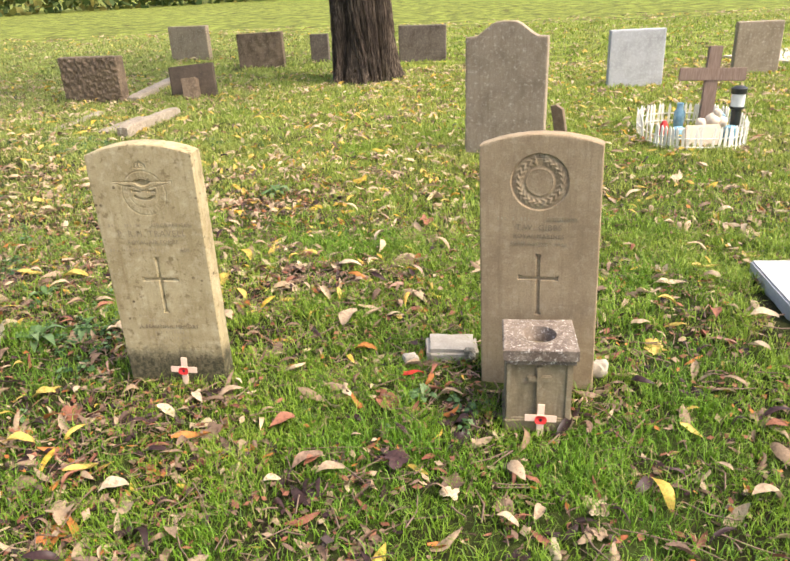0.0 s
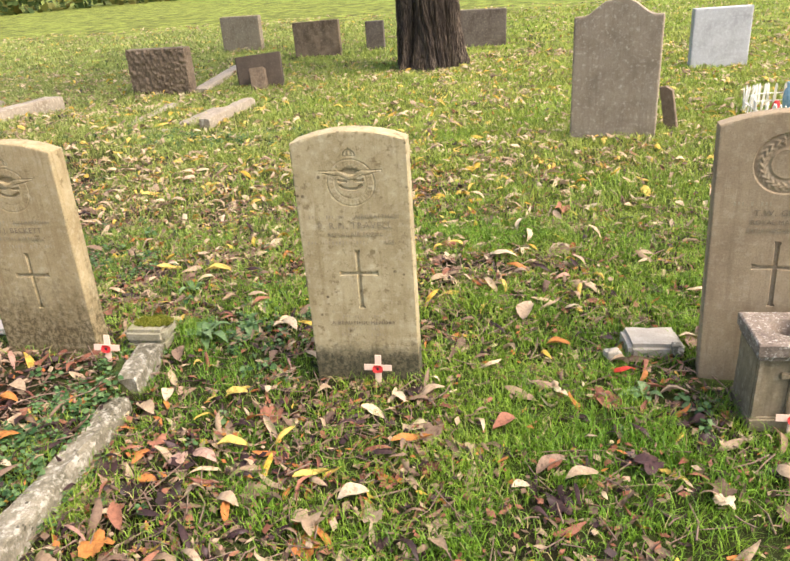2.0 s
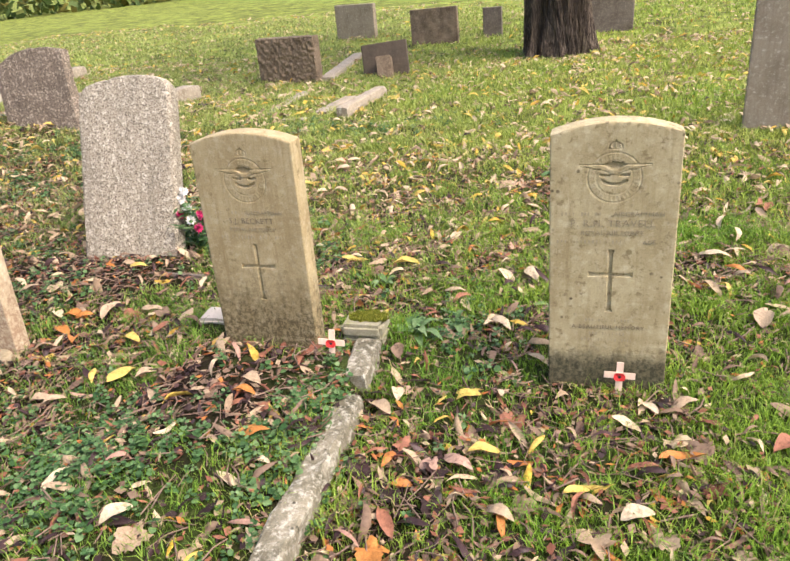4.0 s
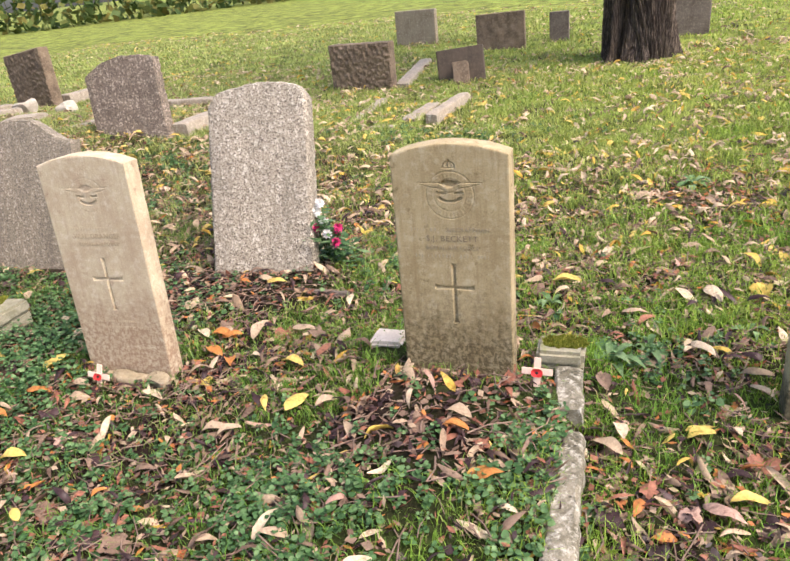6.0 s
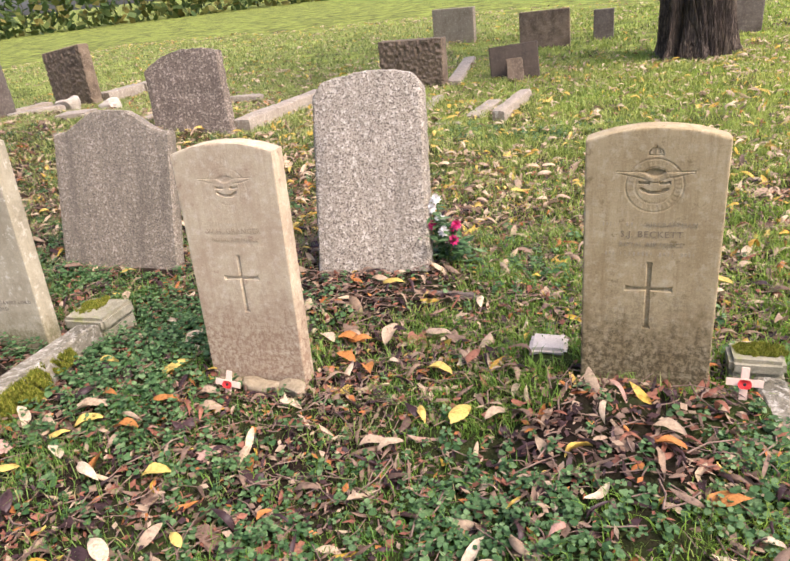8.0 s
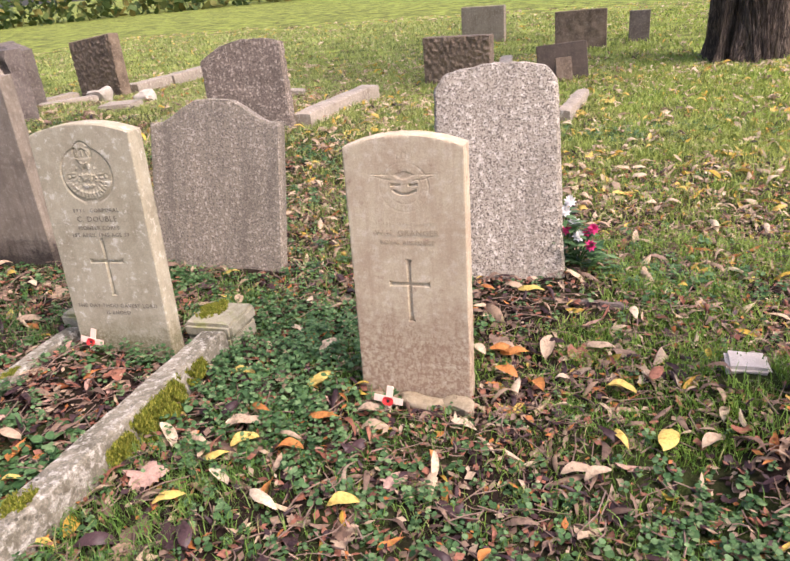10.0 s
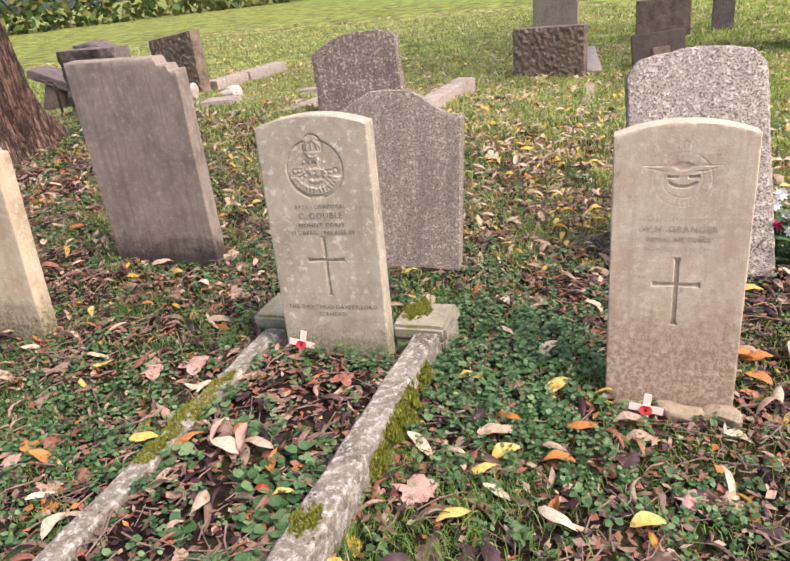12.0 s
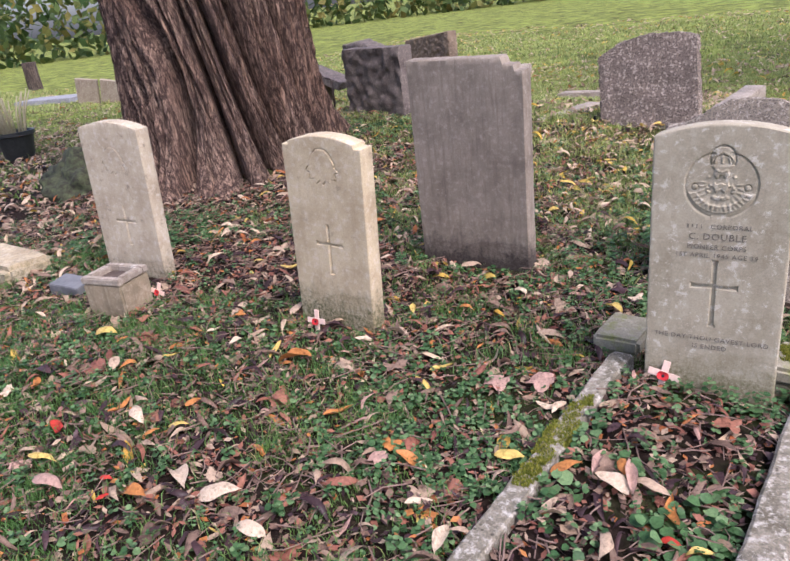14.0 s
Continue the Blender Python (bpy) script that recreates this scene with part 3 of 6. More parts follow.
def arch(width, height, rise):
    r = (width ** 2 / 4 + rise ** 2) / (2 * rise)
    return lambda x: height - r + math.sqrt(max(r * r - x * x, 0))


def stepped_arch(width, height, rise, notch, drop):
    inner = arch(width - 2 * notch, height, rise)
    return lambda x: inner(x) if abs(x) < width / 2 - notch else height - rise - drop


def groove(d, half, soft=0.0015):
    """1 inside a line of that half width, falling to 0 outside."""
    return 1 - ease(half, half + soft, d)


def latin_cross(X, Z, low=0.225, high=0.43, arm=0.35, reach=0.062):
    flare = 0.0052 + 0.003 * ease(high - 0.012, high, Z) + 0.004 * ease(low + 0.014, low, Z)
    up = groove(np.abs(X), flare) * groove(np.maximum(low - Z, Z - high), 0.0)
    side = 0.0050 + 0.0022 * ease(reach - 0.014, reach, np.abs(X))
    across = groove(np.abs(Z - arm), side) * groove(np.abs(X) - reach, 0.0)
    return 0.0065 * np.maximum(up, across)


def crown_badge(X, Z, cz, s):
    """A small royal crown: a jewelled band, a ribbed dome and a knob."""
    x, z = X / s, (Z - cz) / s
    r = np.hypot(x, (z + 0.2) * 1.1)
    inside = groove(r - 0.92, 0.0, 0.08) * (z > -0.2)
    ribs = groove(np.abs(np.sin(x * 4.6 / np.sqrt(np.maximum(1.1 - np.clip(z + 0.2, 0, 1) ** 2, 0.15)))), 0.30, 0.25)
    band = groove(np.abs(z + 0.32), 0.07, 0.06) * (np.abs(x) < 0.95)
    knob = groove(np.hypot(x, z - 0.82), 0.13, 0.06)
    return 0.0026 * inside * (1 - ribs) + 0.0022 * band + 0.0022 * groove(np.abs(r - 0.95), 0.05, 0.06) * (z > -0.4) + 0.0022 * knob


def wings_badge(X, Z, cz=0.650, s=0.90):
    """An eagle across a lettered ring below a crown."""
    x, z = X / s, (Z - cz) / s
    r, ax = np.hypot(x, z), np.abs(x)
    y = 0.0017 * groove(np.abs(r - 0.081), 0.0011) + 0.0012 * groove(np.abs(r - 0.055), 0.0011)
    y = y + 0.0007 * (np.sin(np.arctan2(z, x) * 34) > 0.2) * (r > 0.061) * (r < 0.075)
    mid = 0.026 + 0.008 * np.cos(np.clip(ax / 0.045, 0, 1) * math.pi) * -1 + 0.006 * ease(0.05, 0.11, ax)
    thick = 0.0085 - 0.006 * ease(0.04, 0.110, ax)
    wing = (np.abs(z - mid) < thick) & (ax < 0.110)
    feathers = 0.0012 * (np.sin((z - mid) * 1300 + ax * 120) > 0.1) * (ax > 0.012)
    y = np.where(wing, feathers - 0.0010, y)
    y = y + 0.0020 * groove(np.abs(np.abs(z - mid) - thick), 0.0008) * (ax < 0.110)
    upper = (r < 0.052) & (z > mid + thick) & (ax < 0.034)
    slots = (np.abs(z - 0.008 - 0.08 * (ax - 0.03)) < 0.0045) & (ax > 0.014) & (ax < 0.045)
    smile = (np.abs(np.hypot(x, z - 0.034) - 0.056) < 0.0050) & (z < -0.006) & (ax < 0.040)
    y = np.where(upper | slots | smile, 0.0078, y)
    return y + crown_badge(X, Z, cz + 0.099 * s, 0.019)


def worn_wings(X, Z):
    return wings_badge(X, Z) * (0.30 + 0.5 * ease(0.40, 0.62, fbm(X * 16 + 4, Z * 16 + 1, 3)))


def wreath_badge(X, Z, cz=0.66):
    x, z = X, Z - cz
    r, a = np.hypot(x, z), np.arctan2(z, x)
    sunk = 0.0065 * groove(r, 0.086, 0.002)
    leaves = 0.5 + 0.5 * np.sin(a * 22 + np.sin(r * 380) * 1.6)
    wreath = np.exp(-((r - 0.066) / 0.013) ** 2) * (0.4 + 0.6 * leaves)
    disc = groove(r, 0.040, 0.004) * 0.55 + 0.25 * groove(np.abs(r - 0.043), 0.002, 0.002)
    gap = groove(np.abs(x) / np.maximum(z, 0.01), 0.14, 0.05) * (z > 0.05)
    return sunk - 0.0062 * np.clip(wreath * (1 - gap) + disc, 0, 1) + crown_badge(X, Z, cz + 0.078, 0.013)


def corps_badge(X, Z, cz=0.645):
    x, z = X, Z - cz
    r, a = np.hypot(x, z), np.arctan2(z, x)
    y = 0.004 * groove(np.abs(r - 0.091), 0.002) * (np.abs(x) > 0.02) + 0.002 * groove(r, 0.088)
    ax = np.abs(x)
    cipher = ease(0.47, 0.56, fbm(ax * 85 + 12, z * 85 + 3, 3)) * groove(np.hypot(x / 0.9, z - 0.002), 0.040, 0.008)
    wreath = np.exp(-((np.hypot(x, z + 0.012) - 0.050) / 0.009) ** 2) * (0.5 + 0.5 * np.sin(a * 26)) * (z < 0.01)
    scroll = np.abs(np.hypot(x, z - 0.01) - 0.078)
    y = y - 0.0042 * cipher - 0.003 * wreath - 0.003 * groove(scroll, 0.010) * (z < -0.022) + 0.0022 * (scroll < 0.006) * (np.sin(a * 38) > 0.1) * (z < -0.03)
    ends = np.hypot(np.abs(x) - 0.066, z + 0.006)
    y = y - 0.003 * groove(ends, 0.007) + 0.003 * groove(np.abs(ends - 0.008), 0.0012)
    y = y + 0.004 * groove(np.abs(np.hypot(x, (z - 0.072) * 0.9) - 0.032), 0.0016) * (z > 0.055)
    return y - 0.003 * groove(np.hypot(x, z - 0.064), 0.026) + crown_badge(X, Z, cz + 0.066, 0.026)


def maple_badge(X, Z, cz=0.655):
    """A worn maple leaf: a rounded top and a jagged, pointed foot."""
    x, z = X, Z - cz
    r, a = np.hypot(x, z), np.arctan2(x, z)
    saw = np.abs(((np.abs(a) * 7 / math.pi) % 1) - 0.5) * 2
    foot = ease(1.3, 1.9, np.abs(a))
    edge_r = 0.060 + foot * (0.020 * saw - 0.004) + 0.004 * np.cos(3 * a) + 0.005 * (fbm(a * 3 + 9, r * 0 + 2, 2) - 0.5)
    edge = groove(np.abs(r - edge_r), 0.0020, 0.0016)
    worn = 0.25 + 0.75 * (fbm(X * 28 + 3, Z * 28, 2) > 0.42)
    return 0.0066 * edge * worn - 0.001 * (r < edge_r)


def war_grave(name, at, mat, badge, lines, label, width=0.372, height=0.815, top=None, seed=0.0, chip=0.004, low_cross=0.0):
    g = thing(name, at, label, "headstone", "row of war graves")
    xs = FINE_X[np.abs(FINE_X) < width / 2 - 0.006]
    xs = np.concatenate([[-(width / 2 - 0.005)], xs, [width / 2 - 0.005]])
    if top is not None:
        n = width / 2 - 0.034
        xs = np.sort(np.concatenate([xs, [-n - 0.0008, -n + 0.0008, n - 0.0008, n + 0.0008]]))
    outline = top if top is not None else arch(width, height, 0.034)
    carve = lambda X, Z: 0.95 * badge(X, Z) + 1.2 * latin_cross(X, Z, low=0.225 + low_cross, high=0.43 + low_cross, arm=0.35 + low_cross)
    part("body", slab("headstone_body", width, 0.076, outline, mat, xs, fine_rows(height), carve, chip, seed=seed, round_edge=0.0032), g)
    # letters sit proud of the face; dark colour stands for the cuts' shade
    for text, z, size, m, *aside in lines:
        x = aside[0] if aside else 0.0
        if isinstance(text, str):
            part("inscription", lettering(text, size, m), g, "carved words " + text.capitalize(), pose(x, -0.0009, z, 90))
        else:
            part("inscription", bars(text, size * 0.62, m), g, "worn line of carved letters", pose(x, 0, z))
    return g


def row_pose(x, y, z, back=0.0, side=0.0, turn=0.0):
    """At (x, y), leaning back and to the right by degrees."""
    return pose(x, y, z) @ pose(0, 0, 0, 0, 0, turn) @ pose(0, 0, 0, -back, side, 0)


war_grave("headstone", row_pose(0.108, 2.124, 0.090, 3.8, -1.2, -9.0), M_A, wreath_badge,
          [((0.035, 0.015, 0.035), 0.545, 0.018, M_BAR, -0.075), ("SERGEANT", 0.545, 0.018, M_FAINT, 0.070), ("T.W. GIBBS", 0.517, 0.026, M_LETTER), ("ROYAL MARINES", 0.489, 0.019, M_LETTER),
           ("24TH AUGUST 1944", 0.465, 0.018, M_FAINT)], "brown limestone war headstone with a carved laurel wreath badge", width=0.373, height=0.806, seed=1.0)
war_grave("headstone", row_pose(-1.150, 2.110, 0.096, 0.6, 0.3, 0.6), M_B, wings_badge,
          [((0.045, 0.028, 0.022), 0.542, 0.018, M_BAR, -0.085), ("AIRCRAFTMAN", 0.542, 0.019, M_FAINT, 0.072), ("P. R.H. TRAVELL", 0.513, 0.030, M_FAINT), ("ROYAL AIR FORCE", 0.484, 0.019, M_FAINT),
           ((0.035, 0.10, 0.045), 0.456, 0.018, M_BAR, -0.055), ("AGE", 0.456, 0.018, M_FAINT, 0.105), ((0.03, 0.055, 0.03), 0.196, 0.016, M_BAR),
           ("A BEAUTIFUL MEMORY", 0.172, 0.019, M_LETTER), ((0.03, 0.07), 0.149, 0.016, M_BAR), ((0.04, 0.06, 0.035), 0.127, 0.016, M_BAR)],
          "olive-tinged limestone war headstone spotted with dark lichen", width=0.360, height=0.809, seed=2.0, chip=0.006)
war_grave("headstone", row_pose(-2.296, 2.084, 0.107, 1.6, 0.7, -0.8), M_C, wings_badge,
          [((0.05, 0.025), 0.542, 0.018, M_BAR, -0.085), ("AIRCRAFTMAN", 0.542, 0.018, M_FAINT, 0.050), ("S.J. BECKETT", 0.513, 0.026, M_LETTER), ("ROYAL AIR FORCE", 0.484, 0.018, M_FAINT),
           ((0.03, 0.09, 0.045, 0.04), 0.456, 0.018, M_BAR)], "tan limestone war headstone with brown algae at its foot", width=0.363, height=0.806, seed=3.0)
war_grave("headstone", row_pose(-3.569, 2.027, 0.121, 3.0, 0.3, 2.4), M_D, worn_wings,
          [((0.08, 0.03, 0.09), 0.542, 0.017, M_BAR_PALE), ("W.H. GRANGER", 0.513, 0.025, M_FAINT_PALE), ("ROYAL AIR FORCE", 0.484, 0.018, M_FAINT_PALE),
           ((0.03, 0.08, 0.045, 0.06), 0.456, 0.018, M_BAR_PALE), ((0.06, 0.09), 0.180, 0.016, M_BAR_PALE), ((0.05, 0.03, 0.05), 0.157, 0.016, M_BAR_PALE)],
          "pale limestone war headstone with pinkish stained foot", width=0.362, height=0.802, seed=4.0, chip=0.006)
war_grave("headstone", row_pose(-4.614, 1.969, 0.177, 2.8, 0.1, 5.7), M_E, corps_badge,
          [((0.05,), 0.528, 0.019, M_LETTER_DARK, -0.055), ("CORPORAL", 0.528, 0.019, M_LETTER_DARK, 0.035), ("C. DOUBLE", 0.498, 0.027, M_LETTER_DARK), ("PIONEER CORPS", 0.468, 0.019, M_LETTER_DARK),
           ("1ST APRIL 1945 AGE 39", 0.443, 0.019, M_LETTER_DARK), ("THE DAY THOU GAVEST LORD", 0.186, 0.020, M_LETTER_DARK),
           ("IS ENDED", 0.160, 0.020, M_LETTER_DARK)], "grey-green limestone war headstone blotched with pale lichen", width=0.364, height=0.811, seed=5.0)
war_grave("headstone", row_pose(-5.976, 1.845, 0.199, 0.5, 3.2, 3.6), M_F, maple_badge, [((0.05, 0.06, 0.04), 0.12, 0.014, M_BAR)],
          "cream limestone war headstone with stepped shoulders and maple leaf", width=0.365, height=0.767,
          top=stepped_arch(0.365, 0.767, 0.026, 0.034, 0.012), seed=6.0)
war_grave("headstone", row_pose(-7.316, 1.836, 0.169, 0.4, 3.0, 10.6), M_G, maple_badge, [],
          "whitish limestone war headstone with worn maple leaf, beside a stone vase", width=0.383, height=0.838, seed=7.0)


# ---- remembrance crosses with a poppy ----
def petal_mesh():
    verts, faces = [(0, 0, 0)], []
    for ring, r in ((1, 0.008), (2, 0.0165)):
        for k in range(16):
            a = 2 * math.pi * k / 16
            rr = r * (1 - 0.13 * abs(math.sin(a)) ** 6 * (ring == 2))
            verts.append((rr * math.cos(a) * 1.08, -0.0025 * ring + 0.002 * math.sin(3 * a) * (ring - 1), rr * math.sin(a)))
    for k in range(16):
        j = (k + 1) % 16
        faces.append((0, 1 + k, 1 + j))
        faces.append((1 + k, 17 + k, 17 + j, 1 + j))
    me = mesh("petals", verts, faces, M_POPPY)
    return me


POPPY_WOOD_UP = box("upright", -0.0105, 0.0105, -0.003, 0.003, -0.06, 0.098, M_WOOD, 0.001)
POPPY_WOOD_ARM = box("crossbar", -0.047, 0.047, -0.0065, -0.0032, 0.044, 0.066, M_WOOD, 0.001)
POPPY_PETALS = petal_mesh()
POPPY_EYE = lathe("poppy_eye", [(0.0045, 0.0), (0.0045, 0.002), (0.002, 0.0032)], M_POPPY_EYE, 10)


def poppy_cross(at, label):
    c = thing("remembrance_cross", at, label, "wooden cross", "poppy crosses at the war graves")
    part("upright", POPPY_WOOD_UP, c)
    part("crossbar", POPPY_WOOD_ARM, c)
    f = part("poppy", POPPY_PETALS, c, "red paper poppy", pose(0, -0.0072, 0.052))
    part("poppy_eye", POPPY_EYE, f, "black poppy centre", pose(0, -0.002, 0, 90))
    return c


for x, y, z, back, side, word in ((0.102, 1.848, 0.058, 8, 2, "stone flower vase"), (-1.110, 2.075, 0.062, 6, 2, "olive-tinged headstone"),
                                  (-2.035, 2.010, 0.165, 10, 2, "lichened kerb"), (-3.635, 1.915, 0.075, 14, 7, "pinkish stained headstone"),
                                  (-4.738, 1.930, 0.182, 14, 9, "grey-green headstone"), (-6.012, 1.765, 0.195, 10, -3, "stepped-shouldered headstone"),
                                  (-6.955, 1.690, 0.198, 14, 6, "whitish headstone")):
    poppy_cross(row_pose(x, y, z, back, side), "small wooden cross with red poppy beside the " + word)


# ---- the flower vase block in front of the brown headstone ----
def vase_lid(x0, x1, y0, y1, z0, z1, r, mat):
    """A square top with a round hole through it."""
    cx, cy, n = (x0 + x1) / 2, (y0 + y1) / 2, 32
    bm = bmesh.new()
    rings = []
    for z, grow in ((z0, 0.0), (z0 + 0.012, 0.0), (z0 + 0.016, 0.006), (z1 - 0.004, 0.006), (z1, 0.002)):
        ring = []
        for k in range(n):
            a = 2 * math.pi * k / n
            c, s = math.cos(a), math.sin(a)
            m = max(abs(c), abs(s))
            wob = 0.003 * noise.noise(Vector((c * 6, s * 6, z * 60)))
            ring.append(bm.verts.new((cx + c / m * ((x1 - x0) / 2 + grow + wob), cy + s / m * ((y1 - y0) / 2 + grow + wob), z)))
        rings.append(ring)
    for z, rad in ((z1, r + 0.002), (z1 - 0.004, r), (z0 - 0.08, r * 0.9)):
        rings.append([bm.verts.new((cx + rad * math.cos(2 * math.pi * (k + 0.5) / n), cy + rad * math.sin(2 * math.pi * (k + 0.5) / n), z)) for k in range(n)])
    for a, b in zip(rings, rings[1:]):
        for k in range(n):
            j = (k + 1) % n
            bm.faces.new((a[k], a[j], b[j], b[k]))
    bm.faces.new(rings[-1])
    return finish("lid", bm, mat)


vase = thing("flower_vase", pose(0, 0, 0), "square mottled stone flower vase with a round hole", "stone vase")
part("body", box("vase_body", 0.000, 0.196, 1.885, 2.045, 0.0, 0.287, M_URN_BODY, 0.006, 0.002, 3, 3), vase)
part("lid", vase_lid(-0.002, 0.202, 1.872, 2.056, 0.285, 0.338, 0.050, M_URN), vase, "lichen-mottled square top with a round hole")
# dark disc low in the hole, painted as its shade
part("hollow", lathe("hollow", [(0.044, 0.20), (0.044, 0.2125)], M_HOLE, 24), vase, "dark disc for the shade in the hollow", pose(0.100, 1.964, 0))
part("carved_cross", box("upright", 0.089, 0.107, 1.876, 1.890, 0.10, 0.275, M_URN_BODY, 0.003), vase)
part("carved_cross", box("crossbar", 0.062, 0.134, 1.877, 1.890, 0.222, 0.242, M_URN_BODY, 0.003), vase)
for x0, x1 in ((0.001, 0.020), (0.176, 0.195)):
    part("corner_strip", box("corner_strip", x0, x1, 1.879, 1.890, 0.06, 0.285, M_URN_BODY, 0.003), vase)
part("plinth", box("plinth", -0.006, 0.202, 1.874, 2.05, 0.02, 0.093, M_URN_BODY, 0.006, 0.002, 4, 2), vase)

# second, smaller vase by the whitish headstone
vase2 = thing("flower_vase", row_pose(-7.085, 1.590, 0.165, 0, 0, 14) @ Matrix.Diagonal((1.05, 1.10, 1.0, 1)), "plain weathered stone flower vase with square rim", "stone vase")
part("body", box("vase_body", -0.105, 0.105, -0.085, 0.085, 0.0, 0.185, M_URN_BODY, 0.008, 0.004, 9, 3), vase2)
for x0, x1, y0, y1 in ((-0.108, 0.108, -0.088, -0.055), (-0.108, 0.108, 0.055, 0.088), (-0.108, -0.07, -0.055, 0.055), (0.07, 0.108, -0.055, 0.055)):
    part("rim", box("rim", x0, x1, y0, y1, 0.183, 0.215, M_KERB_FAR, 0.005, 0.003, 5, 1), vase2)
# shallow dark block: the recess's shade put into its colour
part("hollow", box("hollow", -0.07, 0.07, -0.055, 0.055, 0.180, 0.188, M_HOLE, 0.0), vase2, "dark block for the shade in the hollow")


# ---- other headstones ----
def ogee(width, height, shoulder, flat, power=1.0):
    """Flat shoulders, a hollow and a rounded middle."""
    def f(x):
        u = max(0.0, (width / 2 - flat - abs(x)) / (width / 2 - flat))
        return shoulder + (height - shoulder) * math.sin(min(1, u * 1.25) * math.pi / 2) ** 2 * (0.93 + 0.07 * u)
    return f


def round_top(width, height, drop, corner):
    def f(x):
        u = abs(x) / (width / 2)
        return height - drop * u * u - corner * max(0, (u - 0.72) / 0.28) ** 3
    return f


def headstone(at, width, thick, top, mat, label, **k):
    h = thing("headstone", at, label, "headstone")
    part("body", slab("headstone_body", width, thick, top, mat, **k), h)
    return h


headstone(row_pose(-3.442, 2.902, 0.138, 25.0, -3.2, 4.0), 0.536, 0.095, round_top(0.536, 0.904, 0.045, 0.085), M_J,
          "pale pebble-flecked headstone leaning back, round shouldered", seed=11.0, rough=0.004, chip=0.02, round_edge=0.014)
headstone(row_pose(-4.715, 2.755, 0.148, 15, 1.7, 5), 0.628, 0.075, ogee(0.628, 0.775, 0.672, 0.03), M_K, "grey speckled headstone with a wavy ogee top",
          xs=np.linspace(-0.32, 0.32, 60), seed=12.0, rough=0.004, chip=0.012, round_edge=0.008)
headstone(row_pose(-5.776, 2.603, 0.175, -1.6, 1.0, 5.0), 0.537, 0.085,
          lambda x: 0.955 - 0.030 * float(ease(0.168, 0.182, x)) - 0.024 * float(ease(0.222, 0.232, x)) + 0.003 * math.exp(-((x - 0.165) / 0.02) ** 2), M_N,
          "tall brown-grey headstone with a stepped broken shoulder", xs=np.linspace(-0.28, 0.28, 80), seed=13.0, rough=0.003, chip=0.008, round_edge=0.006)
headstone(row_pose(-5.765, 5.105, 0.192, 12.5, -6.6, 3.8), 0.705, 0.11, lambda x: 0.79 - 0.11 * (x / 0.35) ** 2 * (1 if x < 0 else 0.55), M_L,
          "mauve rough headstone leaning aside with chipped edge", seed=14.0, rough=0.012, chip=0.06, round_edge=0.012)
headstone(row_pose(0.07, 5.30, 0.06, 3, 0.0, -13), 0.60, 0.09, ogee(0.60, 0.95, 0.845, 0.05), M_I, "lichened grey headstone with flat shoulders and curved top",
          xs=np.linspace(-0.29, 0.29, 60), seed=15.0, rough=0.003, chip=0.01, round_edge=0.008)
headstone(row_pose(-4.80, 8.20, 0.06, 1, 0.0, -6), 0.80, 0.16, lambda x: 0.56, M_ROCK, "brown rock-faced headstone with sawn pale edges", seed=16.0, rough=0.026, rough_scale=30.0, xs=np.linspace(-0.39, 0.39, 110), zs=np.linspace(0, 1, 90),
          chip=0.02, round_edge=0.012)
headstone(row_pose(-9.60, 8.05, 0.14, 2, -3.0, -14), 0.86, 0.16, lambda x: 0.74 + 0.06 * x, M_ROCK, "brown rock-faced headstone among broken kerbs", seed=17.0,
          rough=0.022, rough_scale=30.0, xs=np.linspace(-0.42, 0.42, 100), zs=np.linspace(0, 1, 90), chip=0.02, round_edge=0.012)
headstone(row_pose(-8.06, 4.88, 0.36, 0, 0, -5), 0.66, 0.17, lambda x: 0.66, M_ROCK_DARK, "dark rough-hewn headstone near the big trunk", seed=18.0, rough=0.035, rough_scale=13.0, chip=0.03)
headstone(row_pose(-9.62, 6.62, 0.18, -4, 5, -15), 0.66, 0.22, lambda x: 0.80 - 0.2 * abs(x), M_ROCK_DARK, "rugged dark boulder headstone with white flecks", seed=19.0,
          rough=0.06, rough_scale=9.0, chip=0.05, round_edge=0.02)
headstone(row_pose(1.60, 8.38, 0.04, 1, 0, 3), 0.60, 0.10, lambda x: 0.62, M_WHITE, "whitish grey marble headstone", seed=20.0, chip=0.006)
headstone(row_pose(-5.3, 12.5, 0.06, 1, 0, -8), 0.75, 0.12, lambda x: 0.62, M_I, "plain grey headstone on the far lawn", seed=21.0)
headstone(row_pose(-3.62, 11.3, 0.05, 2, -1, 0), 0.74, 0.12, lambda x: 0.55, M_ROCK, "low brown headstone on the far lawn", seed=22.0, rough=0.02)
headstone(row_pose(-1.05, 11.4, 0.05, 1, 1, 0), 0.74, 0.12, lambda x: 0.55, M_ROCK_DARK, "low dark headstone behind the small tree", seed=23.0)
